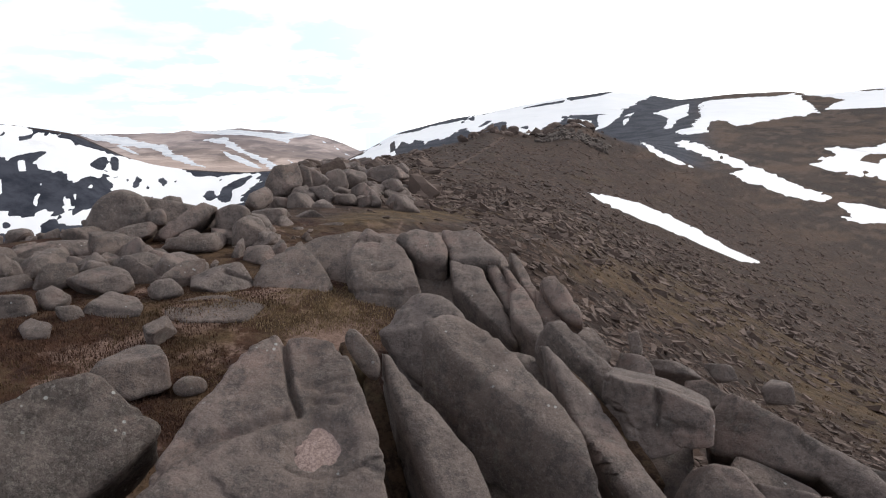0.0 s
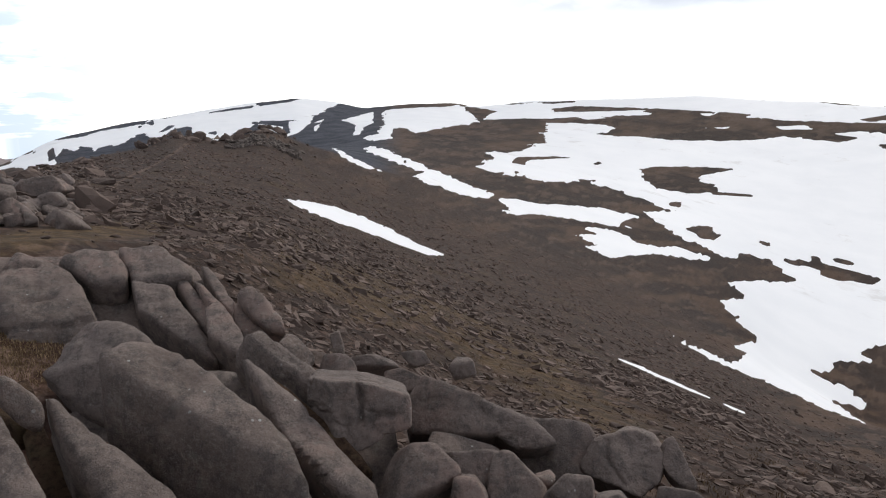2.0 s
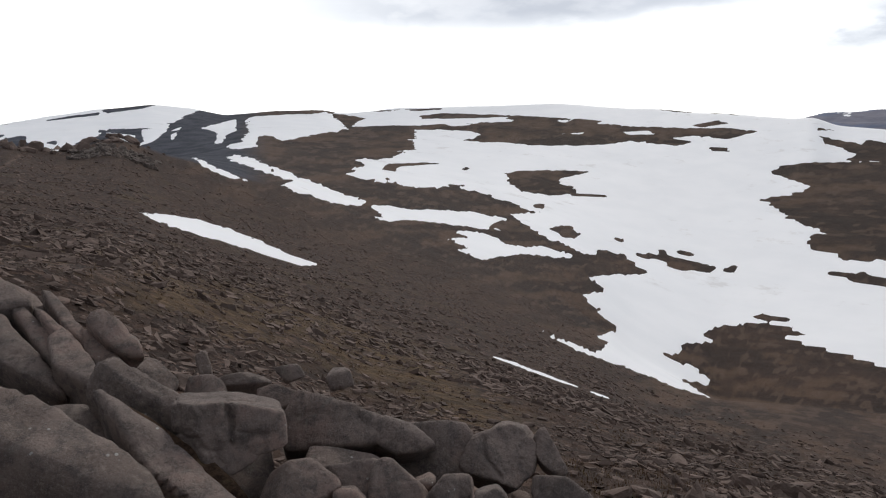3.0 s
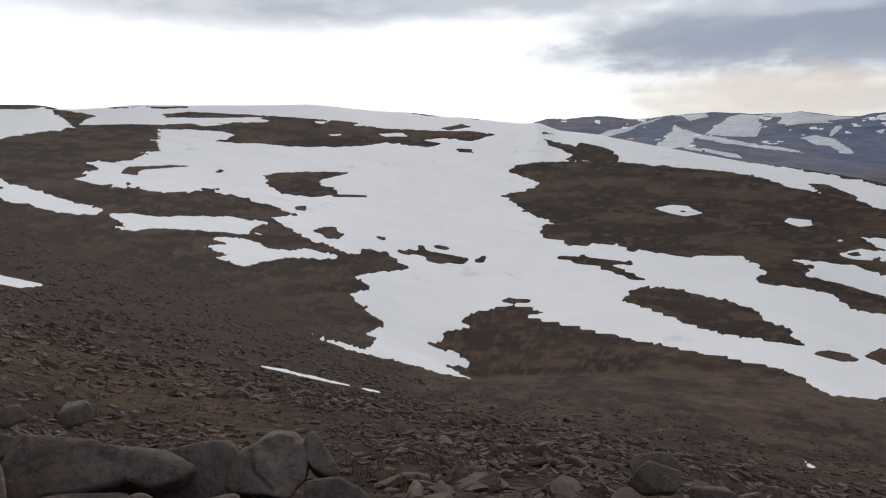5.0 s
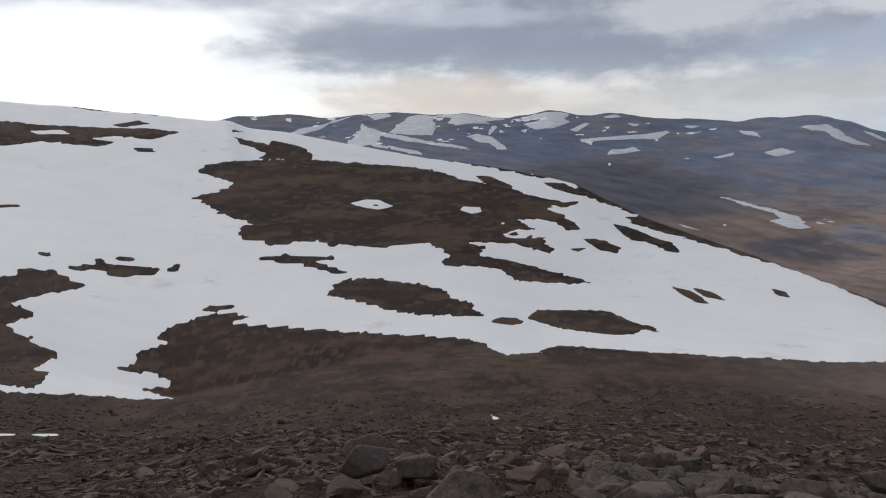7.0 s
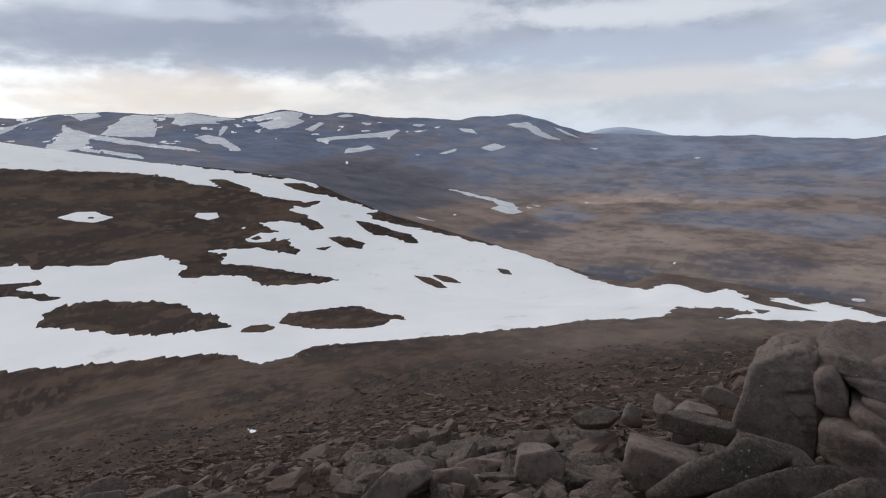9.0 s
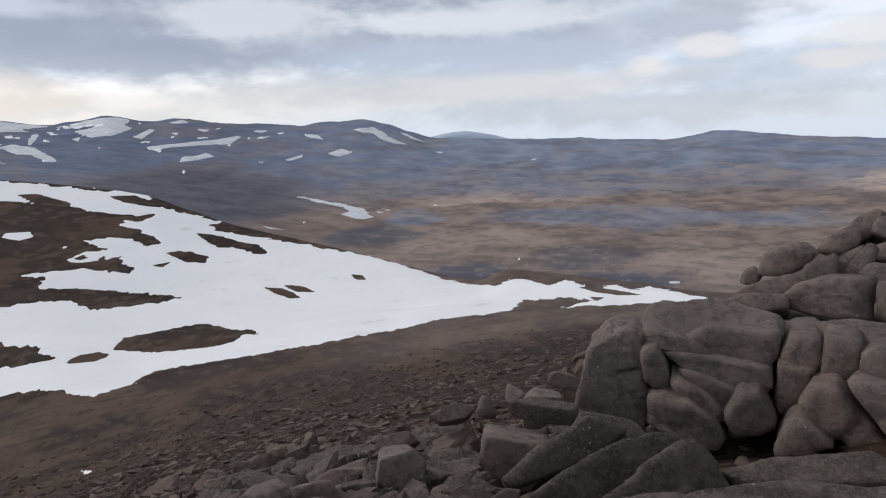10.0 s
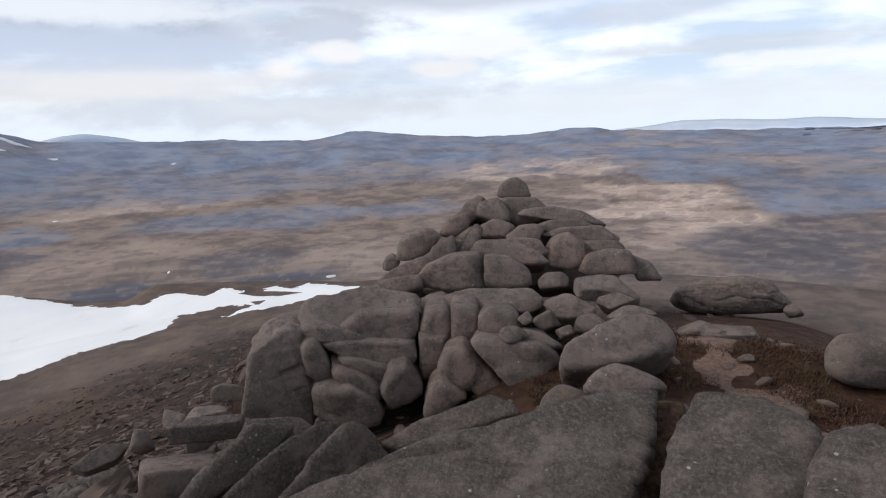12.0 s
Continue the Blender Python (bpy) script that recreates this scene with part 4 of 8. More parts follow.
snow_in("corrie_snow", "hill", [(-34.14, -1.73), (-33.71, -1.74), (-33.66, -2.60), (-34.23, -2.57)])
snow_in("corrie_snow", "hill", [(-34.98, -1.45), (-34.54, -1.55), (-34.72, -1.92)])
snow_in("corrie_snow", "hill", [(-33.10, -3.78), (-32.85, -3.45), (-32.96, -4.14)])
snow_in("corrie_snow", "hill", [(-33.61, -5.14), (-33.28, -4.38), (-33.02, -4.35), (-33.39, -5.41)])
snow_in("corrie_snow", "hill", [(-29.79, -4.09), (-29.21, -3.44), (-29.57, -4.23)])
snow_in("corrie_snow", "hill", [(-35.39, -2.90), (-35.28, -3.16), (-35.45, -4.29), (-36.21, -4.03)])
snow_in("corrie_snow", "hill", [(-30.92, -4.87), (-30.59, -4.27), (-30.77, -5.33)])
bare_in("hill", [(-29.56, -2.22), (-28.77, -1.71), (-28.20, -1.63), (-28.35, -2.80), (-29.05, -2.59)])
bare_in("hill", [(-28.12, -2.04), (-27.75, -1.60), (-27.38, -1.93), (-27.42, -2.83), (-27.86, -2.77)])
bare_in("hill", [(-26.64, -4.19), (-26.18, -3.29), (-25.83, -3.58), (-26.27, -4.30)])
bare_in("hill", [(-24.68, -3.62), (-24.15, -3.46), (-23.89, -3.94), (-24.21, -4.21)])
bare_in("hill", [(-26.94, -3.44), (-26.74, -3.45), (-26.79, -4.09)])
bare_in("hill", [(-25.64, -4.33), (-25.40, -4.06), (-25.35, -4.44)])
bare_in("hill", [(-31.24, -0.91), (-31.05, -0.91), (-31.16, -1.25)])
bare_in("hill", [(-34.02, -0.05), (-32.93, 0.15), (-33.15, -0.23), (-33.87, -0.31)])
bare_in("hill", [(-35.05, 0.08), (-34.72, 0.57), (-34.87, -0.17)])
bare_in("hill", [(-32.83, 0.40), (-32.70, 0.27), (-33.12, 0.06)])
bare_in("hill", [(-21.28, -5.19), (-20.78, -4.68), (-20.33, -4.75), (-20.10, -5.34), (-20.76, -5.65)])
bare_in("hill", [(-20.10, -5.43), (-19.48, -4.39), (-18.32, -3.84), (-16.79, -3.40), (-17.79, -4.25), (-18.80, -4.71), (-18.96, -5.68), (-19.62, -5.84)])
bare_in("hill", [(-23.49, -3.86), (-23.08, -3.64), (-23.38, -4.10)])
bare_in("hill", [(-33.33, -6.90), (-32.59, -6.26), (-32.03, -6.70), (-31.44, -6.88), (-31.06, -7.00), (-30.27, -6.98), (-29.80, -8.24), (-29.94, -9.59), (-32.63, -9.08), (-33.22, -7.61)])
bare_in("hill", [(-38.88, -6.91), (-35.87, -7.09), (-34.53, -7.79), (-34.11, -7.96), (-34.65, -8.86), (-39.13, -8.93)])
bare_in("hill", [(-35.78, -6.25), (-35.17, -6.48), (-35.01, -7.01), (-35.47, -6.62)])
bare_in("hill", [(-34.40, -6.63), (-33.73, -7.21), (-32.70, -8.01), (-33.41, -7.68)])
snow_in("corrie_snow", "hill", [(-32.06, -8.03), (-31.53, -7.77), (-31.45, -8.18)])
snow_in("hill_snow", "far", [(-30.14, 0.16), (-27.60, 0.01), (-25.19, -0.65), (-23.85, -0.81), (-23.54, -1.32), (-21.43, -2.41), (-20.65, -2.86), (-22.32, -2.38), (-24.00, -1.64), (-24.81, -1.07), (-26.87, -0.85), (-28.05, -0.47), (-29.23, -0.41)])
snow_in("hill_snow", "far", [(-27.75, -0.66), (-26.68, -0.99), (-25.62, -1.65), (-26.51, -1.36)])
snow_in("hill_snow", "far", [(-24.29, 0.03), (-21.27, -0.38), (-19.01, -0.26), (-17.69, -1.24), (-15.86, -2.24), (-14.60, -3.01), (-15.52, -2.99), (-17.25, -1.83), (-19.06, -0.98), (-19.94, -0.58)])
snow_in("hill_snow", "far", [(-22.10, 0.38), (-18.96, 0.45), (-14.30, 0.03), (-12.35, 0.16), (-11.28, -0.04), (-13.84, -0.41), (-13.81, -0.80), (-15.28, -0.40), (-17.61, -0.04), (-18.99, -0.02), (-21.46, 0.14)])
snow_in("hill_snow", "far", [(-19.76, -1.25), (-17.74, -2.01), (-16.05, -2.98), (-17.17, -2.80), (-18.67, -2.04)])
snow_in("hill_snow", "far", [(-13.98, -1.19), (-12.93, -1.75), (-13.51, -1.50)])
snow_in("hill_snow", "far", [(-12.45, -1.96), (-11.21, -2.78), (-11.60, -2.72)])
snow_in("hill_snow", "far", [(-14.26, -2.03), (-13.13, -2.74), (-13.71, -2.53)])
snow_in("hill_snow", "far", [(-11.06, -0.49), (-10.43, -0.84), (-10.82, -0.79)])
snow_in("hill_snow", "far", [(-9.94, -1.00), (-9.36, -1.45), (-9.76, -1.40)])
snow_in("hill_snow", "far", [(-9.21, -1.56), (-8.38, -2.02), (-8.87, -1.86)])
snow_in("hill_snow", "far", [(-18.68, -0.89), (-17.68, -1.14), (-18.24, -1.13)])
snow_in("hill_snow", "far", [(73.83, 0.13), (75.21, 0.73), (77.86, 1.22), (77.25, 0.82), (75.21, 0.18), (74.60, -0.12)])
snow_in("hill_snow", "far", [(77.15, 1.12), (79.27, 1.71), (79.88, 1.81), (78.26, 1.27)])
snow_in("hill_snow", "far", [(78.69, -0.89), (80.20, 0.31), (80.69, 1.21), (81.30, 0.81), (82.31, 0.40), (85.32, -0.20), (88.26, -0.70), (90.30, -1.24), (85.33, -0.55), (82.82, -0.05), (81.82, 0.11), (82.44, -0.70), (83.45, -1.20), (81.33, -0.70), (79.81, -0.89)])
snow_in("hill_snow", "far", [(80.93, 2.10), (82.77, 2.18), (83.38, 1.78), (81.79, 1.45)])
snow_in("hill_snow", "far", [(83.07, 0.35), (83.89, 1.09), (85.26, 1.67), (87.32, 1.16), (86.87, 0.33), (85.31, 0.09)])
snow_in("hill_snow", "far", [(83.70, 0.80), (84.61, 1.62), (85.44, 1.90), (87.33, 1.75), (86.89, 1.16), (85.73, 0.80), (86.34, 0.36), (87.22, 0.81), (86.98, 0.08), (84.50, 0.15)])
snow_in("hill_snow", "far", [(82.78, 0.33), (85.18, -0.12), (86.98, -0.53), (88.00, -0.65), (86.95, -0.79), (84.79, -0.36), (82.74, 0.00)])
snow_in("hill_snow", "far", [(85.79, 1.81), (87.28, 1.96), (89.99, 2.06), (91.56, 1.73), (93.81, 1.43), (91.71, 1.24), (92.39, 1.05), (90.28, 1.09), (89.07, 0.90), (88.44, 1.17), (88.76, 1.60), (87.25, 1.71)])
snow_in("hill_snow", "far", [(88.42, -0.67), (90.04, -1.04), (90.34, -1.28), (88.86, -0.95)])
snow_in("hill_snow", "far", [(92.28, 0.82), (92.75, 0.90), (92.62, 0.50), (92.12, 0.01), (91.91, 0.02)])
snow_in("hill_snow", "far", [(89.87, -0.05), (90.98, 0.18), (92.19, -0.08), (93.17, -0.71), (93.75, -1.28), (92.90, -1.25), (92.13, -0.67), (91.10, -0.59), (90.53, -0.25)])
snow_in("hill_snow", "far", [(94.34, 1.19), (95.78, 1.76), (97.12, 1.97), (98.24, 2.04), (99.27, 1.89), (98.68, 1.43), (99.20, 1.09), (97.89, 0.60), (96.10, 0.50), (95.18, 0.99), (97.07, 1.46)])
snow_in("hill_snow", "far", [(94.86, 0.40), (95.54, 0.61), (95.32, 0.20)])
snow_in("hill_snow", "far", [(99.14, 0.42), (100.67, 1.10), (100.84, 0.91), (99.91, 0.26)])
snow_in("hill_snow", "far", [(99.99, -0.41), (101.50, -0.26), (103.89, -0.09), (105.84, 0.00), (107.43, 0.31), (107.66, 0.10), (106.55, -0.41), (104.35, -0.44), (102.43, -0.48), (100.53, -0.67)])
snow_in("hill_snow", "far", [(102.47, -1.76), (102.84, -1.28), (103.80, -1.31), (104.64, -1.09), (105.35, -1.41), (103.78, -1.65)])
snow_in("hill_snow", "far", [(102.57, -2.40), (102.90, -2.46), (102.68, -2.80)])
snow_in("hill_snow", "far", [(101.87, 1.51), (103.07, 1.72), (103.62, 1.47), (102.57, 1.40)])
snow_in("hill_snow", "far", [(103.87, 0.98), (105.17, 0.85), (104.76, 0.62)])
snow_in("hill_snow", "far", [(108.25, 0.73), (109.93, 0.64), (109.32, 0.41)])
snow_in("hill_snow", "far", [(110.57, 0.37), (111.33, 0.45), (111.07, 0.26)])
snow_in("hill_snow", "far", [(108.65, -0.02), (110.31, 0.23), (109.40, -0.04)])
snow_in("hill_snow", "far", [(112.73, 0.27), (114.10, 0.13), (114.74, -0.44), (114.08, -0.22), (113.33, -0.10)])
snow_in("hill_snow", "far", [(117.07, 0.50), (118.96, 0.65), (119.71, 0.23), (120.47, -0.29), (122.14, -1.04), (120.96, -0.91), (119.70, -0.47), (118.94, 0.05), (118.18, 0.17)])
snow_in("hill_snow", "far", [(120.63, 0.46), (122.00, -0.08), (123.92, -0.98), (122.50, -0.55)])
snow_in("hill_snow", "far", [(114.80, -1.55), (116.09, -1.18), (117.26, -1.52), (115.81, -1.88)])
snow_in("hill_snow", "far", [(111.11, -1.95), (112.76, -1.54), (112.54, -1.84), (111.46, -2.06)])
snow_in("hill_snow", "far", [(108.84, -1.98), (109.39, -2.04), (109.03, -2.18)])
snow_in("hill_snow", "far", [(110.81, -4.94), (113.61, -5.55), (115.67, -6.08), (117.84, -6.71), (118.66, -7.41), (117.71, -7.59), (115.74, -7.12), (116.43, -6.67), (115.92, -6.45), (113.60, -5.81)])
snow_in("hill_snow", "far", [(119.41, -6.65), (120.44, -6.93), (119.82, -6.92)])
snow_in("hill_snow", "far", [(118.88, -6.89), (119.71, -7.07), (119.08, -7.11)])
snow_in("hill_snow", "far", [(108.52, -7.60), (110.65, -8.11), (109.37, -7.95)])
snow_in("hill_snow", "far", [(124.42, -1.75), (125.43, -1.77), (124.92, -1.96)])
snow_in("hill_snow", "far", [(133.09, -2.72), (133.76, -2.58), (133.52, -2.82)])
snow_in("hill_snow", "far", [(82.64, -0.74), (84.00, -1.01), (85.48, -1.28), (86.28, -1.71), (85.01, -1.56), (83.62, -1.20)])
snow_in("hill_snow", "far", [(112.08, -7.45), (112.70, -7.58), (112.28, -7.67)])
snow_in("hill_snow", "far", [(131.75, -11.63), (132.15, -11.52), (132.05, -11.87)])
snow_in("hill_snow", "far", [(145.24, -13.49), (146.17, -13.40), (146.31, -13.62), (145.47, -13.70)])
snow_in("hill_snow", "far", [(106.92, 1.64), (108.87, 1.30), (108.37, 1.12), (107.15, 1.39)])
snow_in("hill_snow", "far", [(133.98, -3.86), (134.22, -3.86), (134.13, -4.01)])
snow_in("hill_snow", "far", [(123.98, -6.48), (124.75, -6.59), (124.23, -6.69)])

# crags break through the snow of the corrie and the far mountain
CRAG = ((SEG >= 5) & (SEG < 7))[:, None] * np.clip(ramp(-B_, 9, 12) + ramp(B_, -8, -4) * ramp(-B_, -27, -22), 0, 1)
crack = fbm(B_ * 0.75, DIP_ * 0.9, 5, 61, 0.62) + 0.35 * fbm(B_ * 2.5, DIP_ * 1.2, 4, 67, 0.6)
SNOW_S = np.minimum(SNOW_S, np.where(CRAG > 0.5, (0.62 - crack) * 0.8, 9))
# scraps of snow on the distant summits
scraps = fbm(B_ * 0.9, DIP_ * 3.2, 5, 71, 0.6) - 0.47 - 0.30 * ramp(-DIP_, 0.2, 2.2) - 0.6 * (1 - ramp(B_, 66, 70) * ramp(-B_, -118, -108))
high = ((SEG >= 9) & (SEG < 11))[:, None] & (scraps > SNOW_S)
PATCHES.append("summit_snow")
OWNER = np.where(high, len(PATCHES) - 1, OWNER)
SNOW_S = np.where(high, scraps, SNOW_S)
S_ = np.clip(SNOW_S / 0.08, -1, 1)
lift = np.radians(0.035) * R_ * S_
Zs = Z_ + lift
cell = (S_[:-1] > -0.99)
keep = cell | (S_[1:] > -0.99)
keep = keep | np.roll(keep, -1, 1)

TRAIL = [(-4.4, -8.90), (-3.4, -7.29), (-2.5, -5.72), (-1.3, -4.48), (-0.2, -3.57), (0.9, -2.96), (2.1, -2.44), (2.9, -2.00), (3.7, -1.50), (4.4, -1.05), (5.7, -0.17)]
segf = np.broadcast_to(SEG[:, None], R_.shape).astype(float)
kk = 1.7 - 1.3 * ramp(B_, 48, 64)
heath = ramp(np.log(R_ / kk), math.log(40), math.log(110))
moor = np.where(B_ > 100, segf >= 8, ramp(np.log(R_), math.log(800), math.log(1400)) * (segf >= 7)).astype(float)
# paler moor colour painted on the tor-side slopes stands for light and haze
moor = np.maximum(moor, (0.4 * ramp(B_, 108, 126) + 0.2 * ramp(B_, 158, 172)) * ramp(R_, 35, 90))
WOB_B, WOB_D = 3.0 * fbm(B_ * 0.16, DIP_ * 0.7, 5, 81, 0.5), 0.9 * fbm(B_ * 0.16, DIP_ * 0.9, 6, 83, 0.62)


def plots(spots):
    """How far each place belongs to a plot of colour: bearing, dip, half width, half height, strength."""
    out = np.zeros(R_.shape)
    for b, d, wb, wd, s in spots:
        out = np.maximum(out, s * ramp(1.3 - np.hypot((B_ + WOB_B - b) / wb, (DIP_ + WOB_D - d) / wd), 0.0, 0.55))
    return out


# moor's pale dry grass and blue-grey heather, sunlit patches and cloud shade painted in
mottle = fbm(B_ * 0.22, DIP_ * 1.5, 7, 87, 0.66)
moor_shade = plots([(143.8, -7.95, 13.5, 0.77, 0.7), (179.0, -4.83, 5.6, 1.10, 1.1), (188.0, -6.52, 6.1, 1.65, 1.2), (121.7, -7.70, 2.1, 0.77, 0.7), (179.7, -3.53, 13.1, 0.33, 0.9), (134.2, -4.53, 13.9, 1.65, 0.8)])
grass = np.where(B_ < 0, 0.8 * ramp(mottle, -0.25, 0.2), plots([(130.7, -6.09, 9.3, 0.71, 0.7), (147.3, -3.94, 6.0, 0.55, 0.6), (175.0, -2.55, 7.4, 0.66, 0.55), (165.4, -4.58, 9.5, 0.77, 1), (186.7, -3.94, 6.2, 0.49, 0.7), (173.9, -6.72, 7.0, 0.88, 1.1), (177.3, -8.64, 6.7, 1.98, 1.2), (186.0, -9.86, 7.3, 0.77, 0.3), (127.0, -9.70, 7.5, 1.38, 0.35), (148.8, -11.43, 6.2, 1.54, 0.4), (177.8, -10.82, 5.1, 1.10, 0.7)]) * ramp(mottle, -0.6, 0.2) * (1 - 0.75 * np.clip(moor_shade, 0, 1)))
# painted haze grows towards the horizon; the shaded plots take its blue too
blue_haze = np.maximum(np.maximum(ramp(DIP_ + WOB_D, -6.0, -3.4), ramp(-B_, -128, -112) * ramp(DIP_, -7.0, -4.5)), 0.9 * np.clip(moor_shade, 0, 1)) * (1 - 0.8 * grass) * (1 - 0.35 * ramp(mottle, -0.1, 0.3)) * (segf >= 8)
# plots of a darker blue-brown tone
dark_moor = plots([(101.6, -5.03, 10.5, 2.75, 1), (118.7, -9.45, 4.2, 0.77, 0.8), (186.1, -11.32, 7.4, 2.20, 0.7), (188.5, -8.98, 4.7, 0.99, 0.5), (137.9, -11.30, 4.9, 0.71, 0.6), (132.2, -13.40, 13.2, 0.88, 1)]) * (segf >= 7)
blue_haze = blue_haze * (1 - dark_moor)
blue_haze = np.where(B_ < 0, 0.25 * ramp(np.log(R_), math.log(1900), math.log(3300)) * (segf >= 9), blue_haze)
shelf_ = np.clip(ramp(-B_, 2, 9) + ramp(B_, 158, 166), 0, 1) * np.where(B_ > 100, ramp(-R_, -30, -18), ramp(-R_, -16, -11))
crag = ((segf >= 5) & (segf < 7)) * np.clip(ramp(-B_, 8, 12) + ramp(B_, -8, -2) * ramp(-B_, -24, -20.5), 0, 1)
# a worn path along the ridge
trail = np.zeros(R_.shape)
for (b0, d0), (b1, d1) in zip(TRAIL[:-1], TRAIL[1:]):
    u = np.clip(((B_ - b0) * (b1 - b0) + (DIP_ - d0) * (d1 - d0)) / ((b1 - b0) ** 2 + (d1 - d0) ** 2), 0, 1)
    off = np.hypot(B_ - b0 - u * (b1 - b0), (DIP_ - d0 - u * (d1 - d0)) * 1.6)
    trail = np.maximum(trail, ramp(-off, -0.16, -0.04) * (segf < 5))
# a strip of turf along the slope under the summit slabs
turf = ramp(2.0 - np.abs(DIP_ - np.interp(B_, (10, 22, 31, 38, 46, 56), (-10.5, -14.5, -18, -22, -25.5, -29)) + 1.5 * fbm(B_ * 0.3, DIP_ * 0.5, 4, 91)) / 1.5, 0, 1) * ramp(B_, 8, 14) * ramp(-B_, -52, -42) * 0.65
turf = np.maximum(turf, plots([(-13.6, -14.9, 3.4, 1.3, 1.0), (-10.5, -16.3, 2.4, 0.8, 0.9), (-21.6, -17.0, 3.2, 0.55, 1.0), (-20.7, -18.1, 2.5, 0.5, 0.7), (-5.5, -7.6, 6.0, 1.1, 0.9), (1.0, -7.3, 5.0, 0.8, 0.7), (8.0, -8.4, 3.5, 0.6, 0.6), (20.2, -15.9, 3.0, 0.7, 0.6)]))
ground = tagged(sheet("ground", Z_, None, (("turf", turf), ("tan", plots([(86.0, -21.2, 4.5, 1.5, 1.0), (93.5, -20.0, 3.5, 1.2, 0.9), (83.0, -19.8, 3.5, 0.8, 0.7), (98.5, -21.4, 4.0, 1.0, 0.7), (77.0, -21.4, 4.0, 0.9, 0.6)])), ("fleck", fbm(B_ * 0.7, DIP_ * 3.6, 6, 107, 0.70) * ramp(-DIP_, 0.5, 4.5) * (0.25 + 0.75 * ramp(B_, 108, 130))), ("southward", ramp(B_, 100, 128)), ("grit", plots([(180.6, -20.6, 2.4, 1.0, 1), (184.2, -22.8, 3.4, 0.8, 1), (188.0, -24.2, 3.0, 0.8, 1), (180.0, -18.2, 3.0, 0.7, 1), (-19.8, -15.2, 4.2, 0.7, 0.9), (-17.0, -13.8, 3.0, 0.5, 0.8)])), ("blotch", fbm(B_ * 0.25, DIP_ * 1.3, 6, 101, 0.6)), ("speck", fbm(B_ * 1.1, DIP_ * 4.5, 4, 103, 0.72)), ("shelf", shelf_), ("trail", trail), ("heath", heath), ("moor", moor), ("grass", grass), ("dark_moor", dark_moor), ("blue_haze", blue_haze), ("crag", crag))), "stony brown mountain ground with heath and distant moorland", "ground", kind="structure")
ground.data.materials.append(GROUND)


def far_ridge():
    """A range beyond the moor, its haze painted into a pale blue colour."""
    crest = curve((118.0, -2.20), (122.5, -0.80), (126.0, -0.05), (127.5, 0.02), (129.0, -0.25), (132.0, -0.95), (134.0, -2.20), (150.0, -2.20), (167.0, -1.60), (173.9, -1.22), (177.0, -0.75), (180.5, -0.69), (183.8, -0.90), (187.0, -0.78), (191.6, -1.03), (206.0, -0.60), soft=1.0)
    b = np.arange(118.0, 206.0, 0.25)
    d = crest(b) + 0.05 * fbm(b * 0.6, b * 0, 4, 95)
    vs, qs = [], []
    for dip, r in ((-2.0, 4905), (-0.5, 4925), (0, 4945), (-0.3, 4960), (-2.0, 4980)):
        dd = d if dip == 0 else np.minimum(d + dip, d)
        vs += [(r * math.sin(radians(x)), r * math.cos(radians(x)), EYE + r * math.tan(radians(y))) for x, y in zip(b, dd)]
    n = len(b)
    for i in range(4):
        qs += [(i * n + j, i * n + j + 1, (i + 1) * n + j + 1, (i + 1) * n + j) for j in range(n - 1)]
    m = Mat("distant_haze", 0.95)
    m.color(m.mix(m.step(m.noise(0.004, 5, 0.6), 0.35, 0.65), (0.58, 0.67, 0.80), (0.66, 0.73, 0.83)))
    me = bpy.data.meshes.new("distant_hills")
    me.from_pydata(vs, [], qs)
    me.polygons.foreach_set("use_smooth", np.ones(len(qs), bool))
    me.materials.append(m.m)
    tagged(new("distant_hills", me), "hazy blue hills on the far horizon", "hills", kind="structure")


far_ridge()
SNOW_WORDS = {
    "snow_field": "wide white field of old snow on the brown hillside",
    "snow_tail": "tapering white tail of old snow on the hillside",
    "snow_strip": "narrow white strip of old snow on the stony slope",
    "snow_patch": "small white patch of old snow on brown ground",
    "mountain_snow": "white snow cornice on the dark cliffs of the mountain",
    "corrie_snow": "broken white snow between dark crags of the corrie",
    "hill_snow": "ragged white snow patch on the distant blue hills",
    "summit_snow": "scattered scraps of white snow on the distant summits",
}
whose = np.maximum(np.maximum(OWNER[:-1], OWNER[1:]), np.maximum(np.roll(OWNER, -1, 1)[:-1], np.roll(OWNER, -1, 1)[1:]))


def pieces(cells):
    """The cells of a grid, split where they don't touch."""
    left = {(int(i), int(j)) for i, j in zip(*np.where(cells))}
    while left:
        todo, got = [left.pop()], []
        while todo:
            i, j = todo.pop()
            got.append((i, j))
            for di, dj in ((1, 0), (-1, 0), (0, 1), (0, -1), (1, 1), (1, -1), (-1, 1), (-1, -1)):
                q = (i + di, (j + dj) % NB)
                if q in left:
                    left.remove(q)
                    todo.append(q)
        out = np.zeros(cells.shape, bool)
        out[tuple(np.array(got).T)] = True
        yield out


scrap_cells = np.zeros(keep.shape, bool)
for k, kind in enumerate(PATCHES):
    mine = keep & (whose == k)
    if kind == "summit_snow":
        scrap_cells |= mine
        continue
    for piece in pieces(mine):
        if piece.sum() < 14:
            scrap_cells |= piece
            continue
        tagged(sheet(kind, Zs, piece), SNOW_WORDS[kind], "snow", "snow patches").data.materials.append(HAZY_SNOW if kind == "hill_snow" else SNOW_MAT)
tagged(sheet("snow_scraps", Zs, scrap_cells), SNOW_WORDS["summit_snow"], "snow", kind="stuff").data.materials.append(SNOW_MAT)


